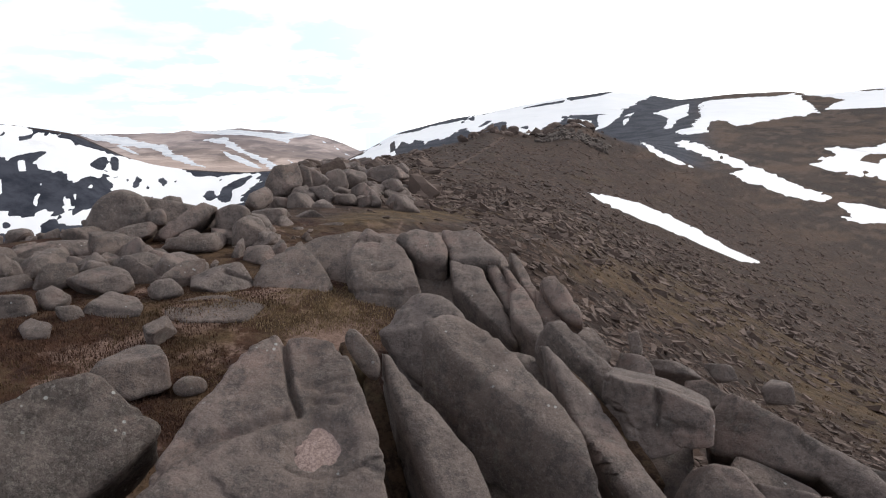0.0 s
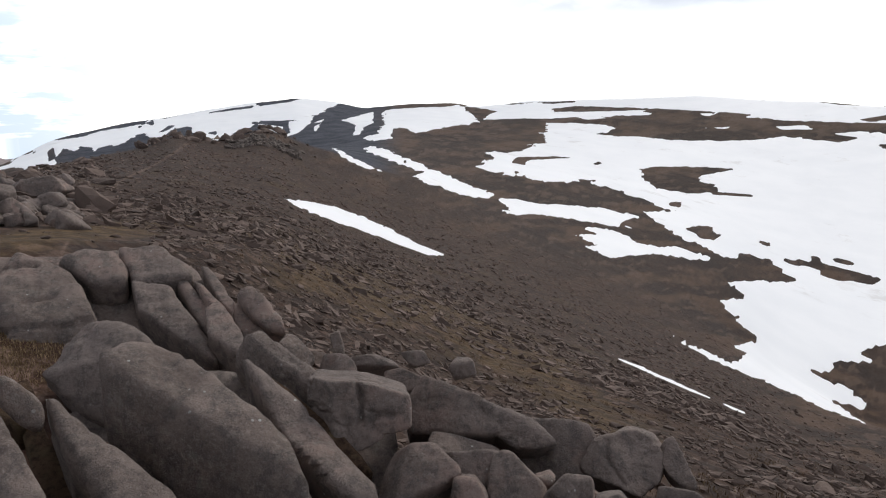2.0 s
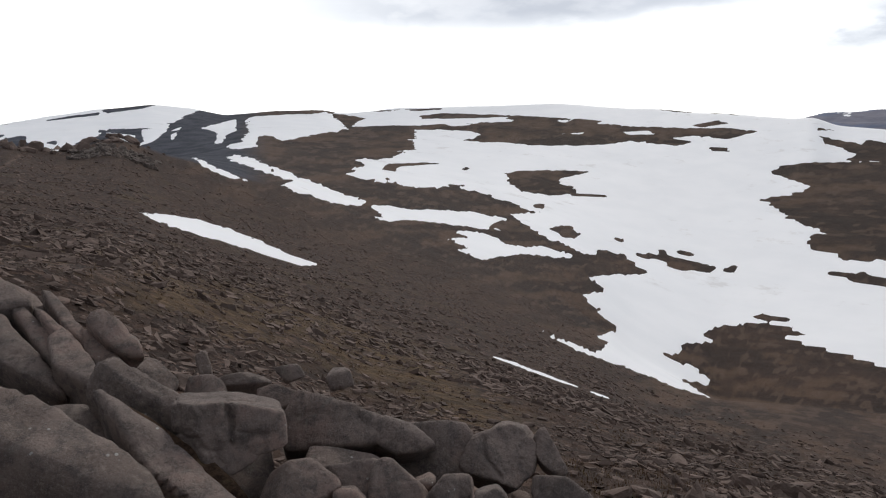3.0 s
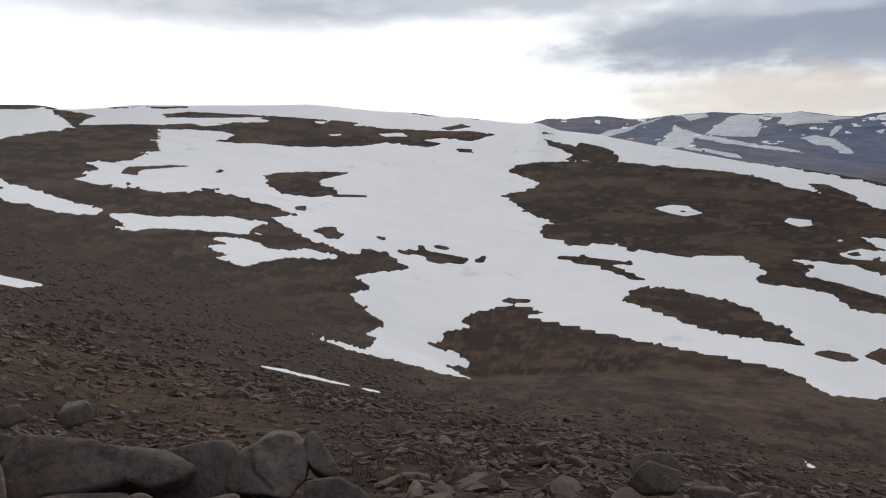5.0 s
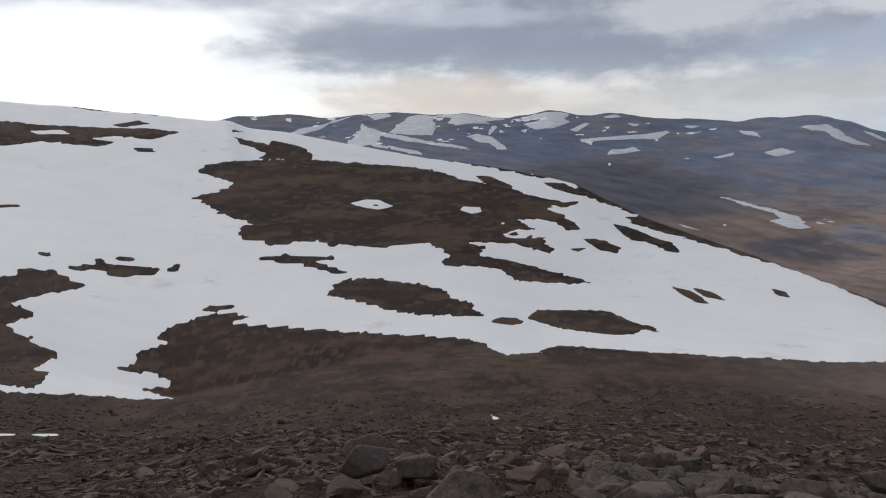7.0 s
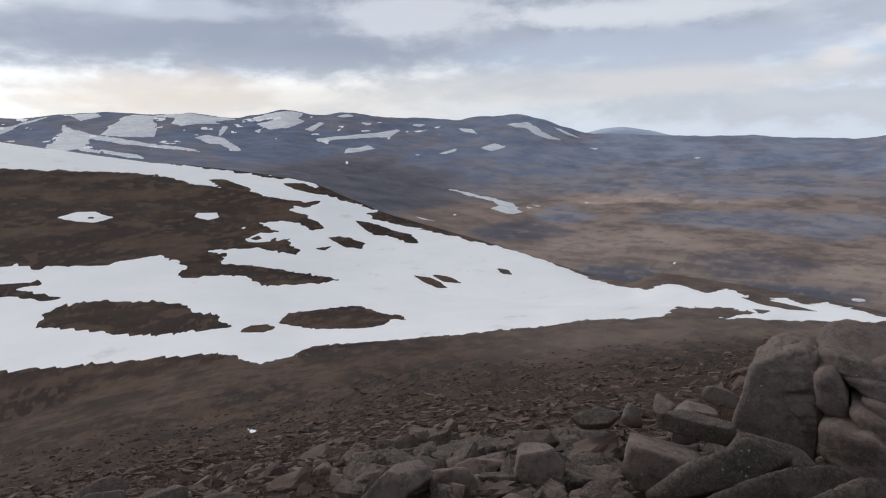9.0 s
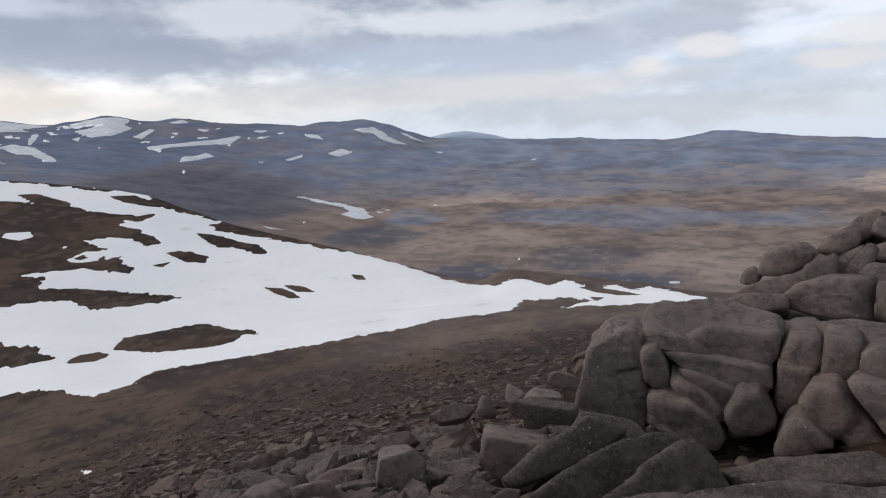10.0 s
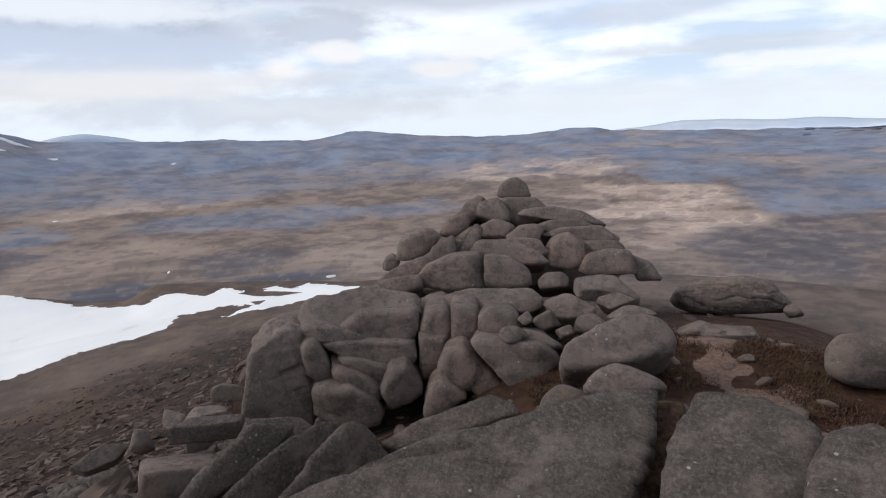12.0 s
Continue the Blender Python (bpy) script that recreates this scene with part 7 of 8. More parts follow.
rock("boulder", (4.06, -3.53, -1.10, 5.9), 128.9, 40, [(-0.27, -0.06), (0.05, 0.12), (0.19, 0.11), (0.05, -0.17)], 0.4, 14)
rock("boulder", (5.71, -6.33, -1.78, 9.0), 136.8, 20, [(-0.17, 0.12), (0.10, 0.15), (0.16, -0.10), (-0.09, -0.17)], 0.4, 14)
rock("tor_block", (4.23, -10.14, -0.84, 11.0), 157.0, 10, [(-0.70, -0.22), (-0.46, 0.14), (0.02, 0.32), (0.59, 0.34), (0.65, -0.28), (-0.11, -0.30)], 1.2, 14)
rock("tor_block", (3.24, -10.39, -0.86, 10.9), 162.5, 10, [(-0.43, 0.36), (-0.02, 0.29), (0.32, 0.06), (0.38, -0.18), (0.19, -0.27), (-0.44, -0.26)], 1.2, 14)
rock("tor_block", (3.42, -11.14, -0.65, 11.6), 162.8, 22, [(-0.89, -0.04), (-0.64, 0.29), (-0.07, 0.28), (0.46, 0.04), (0.69, -0.17), (0.49, -0.22), (-0.07, -0.18)], 1.2, 14)
rock("tor_block", (4.63, -10.68, -0.67, 11.6), 156.2, 15, [(-0.30, -0.34), (-0.20, 0.16), (0.24, 0.40), (0.24, 0.01), (0.03, -0.24)], 0.8, 14)
rock("tor_block", (5.29, -11.08, -0.55, 12.2), 154.1, 8, [(-0.46, -0.31), (-0.36, 0.05), (-0.07, 0.25), (0.23, 0.30), (0.44, 0.13), (0.24, -0.12), (-0.03, -0.30)], 1, 8)
rock("tor_block", (5.94, -11.10, -0.97, 12.6), 151.5, 8, [(-0.20, -0.16), (-0.12, 0.09), (0.03, 0.17), (0.19, 0.04), (0.10, -0.14)], 0.5, 9)
rock("tor_block", (5.24, -10.32, -0.93, 11.6), 152.7, 22, [(-0.59, -0.18), (-0.19, 0.09), (0.36, 0.30), (0.54, 0.11), (0.20, -0.08), (-0.32, -0.23)], 0.9, 14)
rock("tor_block", (5.00, -9.51, -0.96, 10.8), 151.8, 30, [(-0.65, -0.12), (-0.22, 0.13), (0.43, 0.19), (0.47, -0.02), (-0.02, -0.18)], 0.8, 14)
rock("tor_block", (4.50, -11.21, -0.54, 12.0), 157.8, 25, [(-0.35, -0.30), (-0.14, 0.03), (0.25, 0.41), (0.38, 0.33), (0.03, -0.15), (-0.15, -0.32)], 0.6, 14)
rock("tor_block", (4.24, -11.22, -0.45, 11.9), 159.0, 25, [(-0.32, -0.29), (0.07, 0.33), (0.22, 0.25), (0.03, -0.30)], 0.5, 14)
rock("tor_block", (5.02, -12.35, -0.36, 13.2), 157.6, 10, [(-0.37, -0.20), (-0.22, 0.06), (0.11, 0.28), (0.33, 0.23), (0.26, -0.07), (-0.10, -0.30)], 0.8, 14)
rock("tor_block", (4.91, -13.08, -0.13, 13.8), 159.2, 10, [(-0.35, -0.18), (-0.16, 0.15), (0.12, 0.29), (0.29, 0.21), (0.20, -0.12), (-0.10, -0.35)], 0.8, 14)
rock("tor_block", (4.40, -13.04, -0.23, 13.6), 161.2, 18, [(-0.44, -0.25), (-0.32, 0.28), (0.08, 0.39), (0.30, 0.11), (0.37, -0.35), (0.00, -0.18)], 0.9, 14)
rock("tor_block", (4.20, -12.42, -0.45, 13.0), 161.2, 18, [(-0.38, 0.04), (0.01, 0.24), (0.43, 0.07), (0.28, -0.18), (-0.34, -0.17)], 0.8, 14)
rock("tor_block", (3.84, -13.64, -0.21, 14.0), 164.2, 10, [(-0.53, 0.27), (0.18, 0.29), (0.43, 0.06), (0.35, -0.26), (-0.44, -0.36)], 1, 14)
rock("tor_block:top_block", (4.31, -14.18, 0.20, 14.6), 163.0, 5, [(-0.38, -0.19), (-0.32, 0.06), (-0.11, 0.23), (0.09, 0.26), (0.29, 0.12), (0.42, -0.23), (0.01, -0.26)], 0.9, 9)
rock("tor_block", (4.02, -13.71, -0.09, 14.1), 163.6, 15, [(-0.46, 0.11), (-0.27, 0.19), (0.66, -0.07), (0.34, -0.17), (-0.27, -0.05)], 0.9, 14)
rock("tor_block", (2.94, -13.33, -0.30, 13.5), 167.5, 12, [(-1.04, -0.03), (-0.82, 0.18), (-0.23, 0.24), (0.36, 0.13), (0.86, -0.14), (0.79, -0.25), (0.03, -0.12)], 1.2, 9)
rock("tor_block", (2.83, -13.12, -0.47, 13.3), 167.8, 10, [(-0.72, -0.00), (-0.36, 0.14), (0.21, 0.16), (0.56, 0.02), (0.61, -0.15), (-0.30, -0.16)], 1, 10)
rock("tor_block", (2.42, -12.97, -0.61, 13.1), 169.5, 10, [(-0.98, -0.02), (-0.45, 0.16), (0.29, 0.20), (0.68, -0.05), (0.61, -0.18), (-0.20, -0.10)], 1, 9)
rock("tor_block", (3.47, -12.22, -0.47, 12.6), 164.1, 12, [(-0.41, -0.06), (-0.12, 0.17), (0.19, 0.19), (0.40, 0.09), (0.21, -0.20), (-0.27, -0.20)], 0.9, 9)
rock("tor_block", (3.39, -11.78, -0.67, 12.2), 163.8, 15, [(-0.57, 0.09), (-0.19, 0.21), (0.29, 0.16), (0.49, -0.10), (0.28, -0.23), (-0.31, -0.12)], 0.9, 14)
rock("tor_block", (2.63, -11.95, -0.80, 12.2), 167.6, 6, [(-0.42, -0.02), (-0.27, 0.26), (0.08, 0.37), (0.38, 0.20), (0.38, -0.21), (0.14, -0.33), (-0.29, -0.28)], 0.9, 8)
rock("tor_block", (2.05, -12.48, -0.79, 12.6), 170.7, 12, [(-0.46, 0.17), (0.34, 0.18), (0.56, -0.04), (-0.01, -0.16), (-0.44, -0.15)], 0.9, 14)
rock("tor_block", (1.83, -11.86, -0.91, 12.0), 171.3, 10, [(-0.50, -0.17), (-0.36, 0.14), (0.08, 0.27), (0.43, 0.20), (0.57, -0.18), (-0.24, -0.27)], 0.9, 14)
rock("tor_block", (1.18, -12.12, -1.03, 12.2), 174.6, 15, [(-0.36, 0.30), (0.11, 0.13), (0.34, -0.20), (-0.10, -0.22)], 0.8, 14)
rock("tor_block", (3.37, -9.10, -1.01, 9.8), 159.4, 66, [(-1.05, 0.09), (0.06, 0.34), (0.85, 0.31), (1.04, 0.05), (0.52, -0.21), (-0.42, -0.33), (-0.97, -0.23)], 0.6, 14)
rock("boulder", (2.41, -10.10, -0.80, 10.4), 166.5, 25, [(-0.25, -0.01), (-0.12, 0.12), (0.32, 0.14), (0.23, -0.10), (-0.19, -0.15)], 0.5, 12)
rock("boulder", (1.59, -10.15, -0.83, 10.3), 171.2, 62, [(-0.61, 0.03), (-0.09, 0.19), (0.67, 0.11), (0.47, -0.14), (-0.46, -0.18)], 0.4, 13)
rock("boulder", (1.97, -9.09, -0.96, 9.4), 167.8, 32, [(-0.43, -0.04), (-0.28, 0.22), (0.02, 0.28), (0.43, 0.05), (0.42, -0.07), (0.07, -0.26), (-0.25, -0.18)], 0.7, 10)
rock("boulder", (2.58, -9.04, -0.98, 9.5), 163.9, 28, [(-0.24, 0.03), (0.01, 0.16), (0.29, 0.02), (0.09, -0.11), (-0.15, -0.10)], 0.5, 10)
rock("boulder", (2.17, -8.69, -1.05, 9.1), 165.9, 28, [(-0.24, 0.03), (0.07, 0.15), (0.22, -0.03), (-0.05, -0.15)], 0.4, 10)
rock("boulder", (1.55, -8.53, -0.97, 8.8), 169.7, 28, [(-0.22, -0.12), (-0.12, 0.09), (0.08, 0.15), (0.26, 0.02), (0.00, -0.14)], 0.4, 10)
rock("boulder", (1.81, -8.33, -1.06, 8.7), 167.7, 28, [(-0.15, 0.02), (0.07, 0.10), (0.13, -0.02), (-0.05, -0.09)], 0.3, 9)
rock("boulder", (1.37, -9.62, -0.94, 9.8), 172.0, 40, [(-0.33, 0.01), (0.04, 0.11), (0.33, 0.01), (-0.04, -0.13)], 0.35, 10)
rock("boulder", (0.99, -8.47, -0.75, 8.6), 173.6, 55, [(-0.33, 0.01), (0.03, 0.11), (0.40, -0.01), (-0.11, -0.11)], 0.35, 12)
rock("boulder", (-0.36, -14.94, -2.28, 15.2), -178.3, 14, [(-1.28, -0.32), (-1.15, 0.15), (-0.73, 0.35), (0.11, 0.52), (0.68, 0.56), (1.17, 0.20), (1.47, -0.23), (0.73, -0.35), (-0.32, -0.46), (-0.96, -0.44)], 2.2, 7, cracks=[(0.03, 0.06, [(0.44, 0.49), (0.62, 0.22), (0.71, -0.14)])])
rock("boulder", (-0.40, -9.70, -1.28, 9.9), -177.2, 70, [(-0.40, -0.20), (-0.09, 0.13), (0.31, 0.16), (0.18, -0.08)], 0.2, 12)
rock("boulder", (0.17, -9.61, -1.29, 9.8), 179.4, 66, [(-0.28, 0.06), (0.03, 0.23), (0.43, 0.03), (0.04, -0.16), (-0.23, -0.15)], 0.2, 13)
rock("boulder", (-0.41, -8.46, -1.21, 8.7), -176.6, 40, [(-0.12, -0.04), (-0.04, 0.05), (0.10, 0.07), (0.13, -0.02), (-0.07, -0.07)], 0.2, 9)
rock("boulder", (-1.51, -7.99, -0.93, 8.3), -168.4, 22, [(-0.30, -0.24), (-0.34, 0.04), (-0.26, 0.23), (0.00, 0.31), (0.42, 0.24), (0.51, -0.26), (-0.10, -0.33)], 1.1, 9)
rock("boulder", (-1.63, -15.00, -2.47, 15.4), -173.4, 20, [(-0.20, 0.04), (0.01, 0.19), (0.25, -0.07), (-0.07, -0.16)], 0.5, 12)
rock("moss", (0.38, -4.43, -0.53, 4.8), 175.7, 66, [(-0.02, -0.41), (0.16, -0.06), (0.24, 0.52), (-0.10, 0.55), (-0.27, -0.45)], 0.35, 6)
rock("boulder", (5.69, -3.46, -1.88, 7.4), 120.4, 18, [(-0.16, -0.26), (0.22, -0.20), (0.29, 0.11), (0.18, 0.29), (-0.24, 0.21), (-0.30, -0.15)], 0.8, 11)
rock("boulder", (6.53, -3.13, -2.04, 8.0), 114.6, 40, [(-0.25, -0.14), (0.12, -0.11), (0.37, 0.06), (0.13, 0.20), (-0.36, -0.01)], 0.5, 11)
rock("boulder", (5.60, -1.84, -1.56, 6.6), 106.6, 45, [(-0.08, -0.24), (0.33, 0.05), (0.28, 0.22), (-0.06, 0.16), (-0.46, -0.18)], 0.5, 11)
rock("boulder", (5.73, -2.39, -1.83, 7.0), 111.2, 40, [(-0.03, -0.23), (0.33, -0.10), (0.22, 0.13), (-0.14, 0.19), (-0.38, 0.03)], 0.6, 11)
rock("boulder", (4.62, -2.57, -1.44, 6.0), 117.7, 40, [(-0.29, -0.10), (0.35, -0.07), (0.26, 0.09), (-0.04, 0.12), (-0.29, -0.03)], 0.6, 11)
rock("boulder", (7.26, -5.31, -1.92, 9.5), 125.6, 40, [(-0.20, -0.15), (0.19, -0.08), (0.35, 0.10), (0.03, 0.16), (-0.37, -0.04)], 0.5, 11)
rock("boulder", (7.20, -4.30, -2.03, 9.0), 120.1, 45, [(-0.32, -0.10), (0.06, -0.10), (0.45, 0.04), (0.22, 0.13), (-0.41, 0.04)], 0.5, 11)
rock("boulder", (6.13, -0.10, -1.86, 7.0), 89.5, 40, [(-0.46, -0.20), (0.36, -0.19), (0.48, -0.05), (0.25, 0.17), (-0.17, 0.23), (-0.47, 0.05)], 0.6, 11)
rock("boulder", (5.73, -1.93, -1.67, 6.8), 107.7, 45, [(-0.31, -0.18), (0.15, -0.09), (0.35, 0.02), (0.24, 0.16), (-0.12, 0.13), (-0.32, -0.04)], 0.6, 11)
rock("boulder", (8.02, 1.24, -2.36, 9.0), 79.9, 40, [(-0.20, -0.17), (0.18, -0.16), (0.34, 0.05), (0.04, 0.27), (-0.35, 0.03)], 0.5, 11)
rock("boulder", (7.54, 0.49, -2.37, 8.5), 85.0, 30, [(-0.20, -0.14), (0.16, -0.15), (0.31, 0.05), (0.02, 0.20), (-0.28, 0.04)], 0.5, 11)
rock("boulder", (6.20, 0.93, -1.57, 7.0), 80.4, 35, [(-0.11, -0.15), (0.22, -0.08), (0.25, 0.12), (-0.07, 0.17), (-0.29, -0.05)], 0.5, 11)
rock("slab:bedrock", (-5.00, 11.22, 0.11, 12.4), -24.0, 25, [(-0.34, -0.61), (1.66, -0.75), (1.70, -0.11), (0.31, 0.46), (-0.48, 0.64), (-1.19, 0.44), (-1.37, -0.10)], 1.6, 10)
rock("slab:bedrock", (-5.64, 9.25, -0.10, 11.0), -31.4, 62, [(-0.52, -0.41), (0.63, -0.58), (1.22, -0.28), (0.51, 0.53), (-0.49, 0.61), (-1.18, 0.18)], 0.8, 14)
rock("slab:bedrock", (0.97, 5.60, -1.15, 6.2), 10.2, 48, [(-1.30, -1.03), (0.99, -0.81), (1.28, -0.32), (1.32, 0.17), (0.11, 0.87), (-1.05, 1.02), (-1.82, 0.54)], 1.4, 12)
rock("tor_block:bedrock", (4.52, -9.01, -1.83, 10.1), 152.8, 8, [(0.05, -1.01), (1.84, -0.75), (1.89, -0.22), (1.5, 0.52), (0.13, 0.59), (-1.3, 0.6), (-1.92, 0.12), (-2.07, -0.83)], 2.5, 12)
rock("tor_block:bedrock", (4.35, -13.84, -1.11, 14.0), 162.4, 22, [(-1.61, -0.86), (2.23, -0.94), (2.49, -0.66), (1.89, 0.04), (0.59, 0.71), (-0.19, 0.9), (-1.03, 0.74), (-2.04, -0.13), (-2.62, -0.82)], 2.5, 12)
rock("tor_slab:bedrock", (1.78, -9.56, -1.52, 9.6), 169.5, 50, [(-0.98, -0.68), (0.11, -0.78), (1.01, -0.57), (1.12, 0.11), (0.64, 0.6), (-0.6, 0.61), (-1.44, 0.01)], 1.5, 12)

# the slab underfoot
rock("tor_slab", (0.05, -1.1, 0.10, 5.0), 0, 88, [(-1.3, -0.3), (1.2, -0.4), (1.4, 1.0), (0.7, 1.9), (-0.8, 1.8), (-1.4, 0.9)], 1.3, 12)

# pink grit in the weathering pit of the summit slab
GRIT_AT = ((-0.765, 3.522, -0.116), -14.0, 58, 0.36, 0.36)


def grit_mat():
    m = Mat("pink_grit", 0.95)
    c = m.mix(m.step(m.noise(45, 4, 0.8), 0.35, 0.65), (0.235, 0.165, 0.142), (0.44, 0.325, 0.285))
    c = m.mix(m.step(m.noise(8, 4, 0.7), 0.5, 0.65, 0, 0.6), c, (0.22, 0.155, 0.135))
    m.color(c)
    m.bump(m.noise(60, 3, 0.8), 0.8, 0.012)
    return m.m


def grit_patch(place, heading, lean, wide, tall):
    v, q = CUBES[12]
    v = v * np.array((wide / 2, 0.02, tall / 2))
    a = np.arctan2(v[:, 2] / tall, v[:, 0] / wide)
    v = v * (1 + 0.7 * fbm(np.cos(a) * 1.6 + 5, np.sin(a) * 1.6, 3, 77))[:, None]
    ob = new("grit_patch", mesh_from("grit_patch", v, q, grit_mat()))
    ob.matrix_world = Matrix.Translation(place) @ Euler((radians(-lean), 0, radians(-heading))).to_matrix().to_4x4()
    return tagged(ob, "pink granite grit lying in a shallow weathering pit", "gravel")


grit_patch(*GRIT_AT)

# ---- loose stones of the slope ----
rng = np.random.default_rng(7)


def stone_shape(n, p, seed):
    g = np.random.default_rng(seed)
    k = 9
    nr = g.normal(size=(k, 3))
    nr /= np.linalg.norm(nr, axis=1)[:, None]
    nr = np.concatenate([nr, [(0, 0, 1), (0, 0, -1), (1, 0, 0), (-1, 0, 0), (0, 1, 0), (0, -1, 0)]])
    ds = np.concatenate([g.uniform(0.42, 0.95, k), np.full(6, 0.9)])
    v, quads = rounded(nr, ds, (1, 1, 1), n, p)
    v = v + v * 0.16 * noise3(v * 3, 1.0, 4, seed)[:, None]
    return v, quads


def slope_of(x, y, e=0.6):
    zx = (ground_z(x + e, y) - ground_z(x - e, y)) / (2 * e)
    zy = (ground_z(x, y + e) - ground_z(x, y - e)) / (2 * e)
    return np.stack([-zx, -zy, np.ones_like(zx)], 1)


def scatter(count, r0, r1, b0, b1, s0, s1, power=1.0, flat=(0.25, 0.6), keep=None, along=False):
    """Where stones lie: place, size (long, wide, high), turn and the ground's lean."""
    r = np.exp(rng.uniform(math.log(r0), math.log(r1), count))
    b = np.radians(rng.uniform(b0, b1, count))
    x, y = r * np.sin(b), r * np.cos(b)
    if keep is not None:
        ok = keep(x, y, r, np.degrees(b))
        x, y, r, b = x[ok], y[ok], r[ok], b[ok]
    c = len(x)
    s = s0 * (s1 / s0) ** (rng.uniform(0, 1, c) ** power)
    size = np.stack([s, s * rng.uniform(0.45, 0.9, c), s * rng.uniform(*flat, c)], 1)
    nrm = slope_of(x, y) + rng.normal(0, 0.28, (c, 3)) * np.array((1, 1, 0))
    nrm /= np.linalg.norm(nrm, axis=1)[:, None]
    turn = rng.uniform(0, 2 * math.pi, c)
    if along:  # laid along the slope
        turn = rng.normal(0, 0.55, c) - b
        size[:, 1] *= 0.75
    return np.stack([x, y, ground_z(x, y)], 1), size, turn, nrm


def frames_of(turn, nrm):
    t = np.stack([np.cos(turn), np.sin(turn), 0 * turn], 1)
    t -= nrm * (t * nrm).sum(1)[:, None]
    t /= np.linalg.norm(t, axis=1)[:, None]
    return np.stack([t, np.cross(nrm, t), nrm], 2)


def stones(name, label, n, p, kinds, got, material, smooth=True):
    """Many stones joined in one mesh."""
    shapes = [stone_shape(n, p, 100 + k) for k in range(kinds)]
    at, size, turn, nrm = got
    m = frames_of(turn, nrm)
    vs, qs, off = [], [], 0
    for i in range(len(at)):
        v, q = shapes[i % kinds]
        vs.append((v * size[i] * 0.5) @ m[i].T + at[i] + nrm[i] * size[i, 2] * 0.12)
        qs.append(q + off)
        off += len(v)
    v, q = np.concatenate(vs), np.concatenate(qs)
    me = bpy.data.meshes.new(name)
    me.vertices.add(len(v))
    me.vertices.foreach_set("co", v.ravel())
    me.loops.add(q.size)
    me.loops.foreach_set("vertex_index", q.ravel().astype(np.int32))
    me.polygons.add(len(q))
    me.polygons.foreach_set("loop_start", np.arange(0, q.size, 4, dtype=np.int32))
    me.polygons.foreach_set("use_smooth", np.full(len(q), smooth))
    me.materials.append(material)
    me.update(calc_edges=True)
    return tagged(new(name, me), label, "stones", kind="stuff")


def stone_mat():
    m = Mat("slope_stone", 0.92)
    isl = m.n.new("ShaderNodeNewGeometry").outputs["Random Per Island"]
    rnd = m.n.new("ShaderNodeObjectInfo").outputs["Random"]
    base = m.mix(m.math("FRACT", m.math("ADD", isl, rnd)), (0.054, 0.037, 0.030), (0.200, 0.145, 0.120))
    base = m.mix(m.step(m.noise(4, 5, 0.7), 0.4, 0.65, 0, 0.6), base, (0.112, 0.085, 0.072))
    base = m.mix(m.step(m.noise(60, 3, 0.7), 0.5, 0.7, 0, 0.35), base, (0.27, 0.21, 0.18))
    m.color(base)
    m.bump(m.noise(14, 5, 0.7), 0.5, 0.04)
    return m.m


STONE = stone_mat()


def on_crest(x, y, r, b):
    return r > RANGE[5](b) * 0.93


def on_snow(x, y):
    r, b = np.hypot(x, y), np.degrees(np.arctan2(x, y))
    j = np.clip(np.round((b - BEAR[0]) / (BEAR[1] - BEAR[0])).astype(int), 0, len(BEAR) - 1)
    i = np.array([np.searchsorted(R_[:, q], w) for q, w in zip(j, r)])
    return SNOW_S[np.clip(i, 0, NR - 1), j] > -0.12


def off_shelf(x, y, r, b):
    # the path and the grassy hollows stay open
    dip = np.degrees(np.arctan2(ground_z(x, y) - EYE, r))
    strip = (np.abs(dip - np.interp(b, (10, 22, 31, 38, 46, 56), (-10.5, -14.5, -18, -22, -25.5, -29))) < 1.1) & (b > 12) & (b < 56)
    open_ = (fbm(x / 5.0, y / 5.0, 3, 41) > 0.12) | strip
    smooth_ = (b > 58 + 8 * fbm(x / 9, y / 9, 2, 43)) & (r > 20 + 14 * fbm(x / 7, y / 7, 2, 45)) & (rng.uniform(0, 1, len(x)) < 0.88)
    return ~(open_ & (rng.uniform(0, 1, len(x)) < 0.75)) & ~on_snow(x, y) & ~smooth_


def single_stones(count, got, material=None):
    """The closest stones, each a thing of its own on shared meshes."""
    meshes = []
    for k in range(12):
        v, q = stone_shape(5, 40, 100 + k)
        meshes.append(mesh_from("stone", v * 0.5, q, material or STONE, False))
    at, size, turn, nrm = got
    m = frames_of(turn, nrm)
    for i in range(min(count, len(at))):
        ob = new("stone", meshes[i % 12])
        ob.matrix_world = Matrix.LocRotScale(Vector(at[i] + nrm[i] * size[i, 2] * 0.12), Matrix(m[i].tolist()), Vector(size[i]))
        tagged(ob, "angular grey-brown granite stone lying on the slope", "stone", "slope stones")


single_stones(150, scatter(230, 6.0, 11, 14, 60, 0.14, 0.6, 1.7, (0.16, 0.5), keep=off_shelf))
single_stones(95, scatter(95, 6.0, 10.5, 104, 134, 0.35, 0.95, 1.2, (0.45, 0.8)), CRUSTED)
single_stones(165, scatter(165, 6.2, 14, 58, 134, 0.3, 0.95, 1.5, (0.35, 0.75)))
stones("near_slope_stones", "angular grey-brown stones strewn thickly over the slope", 2, 40, 12, scatter(3600, 6.0, 13, 10, 138, 0.06, 0.3, 1.8, (0.14, 0.45), keep=off_shelf), STONE, False)
stones("ridge_stones", "dark rough crags and stones along the crest of the ridge", 3, 30, 12, scatter(260, 95, 138, 1.5, 16.5, 0.9, 4.2, 1.8, (0.4, 0.8), keep=on_crest), STONE, False)
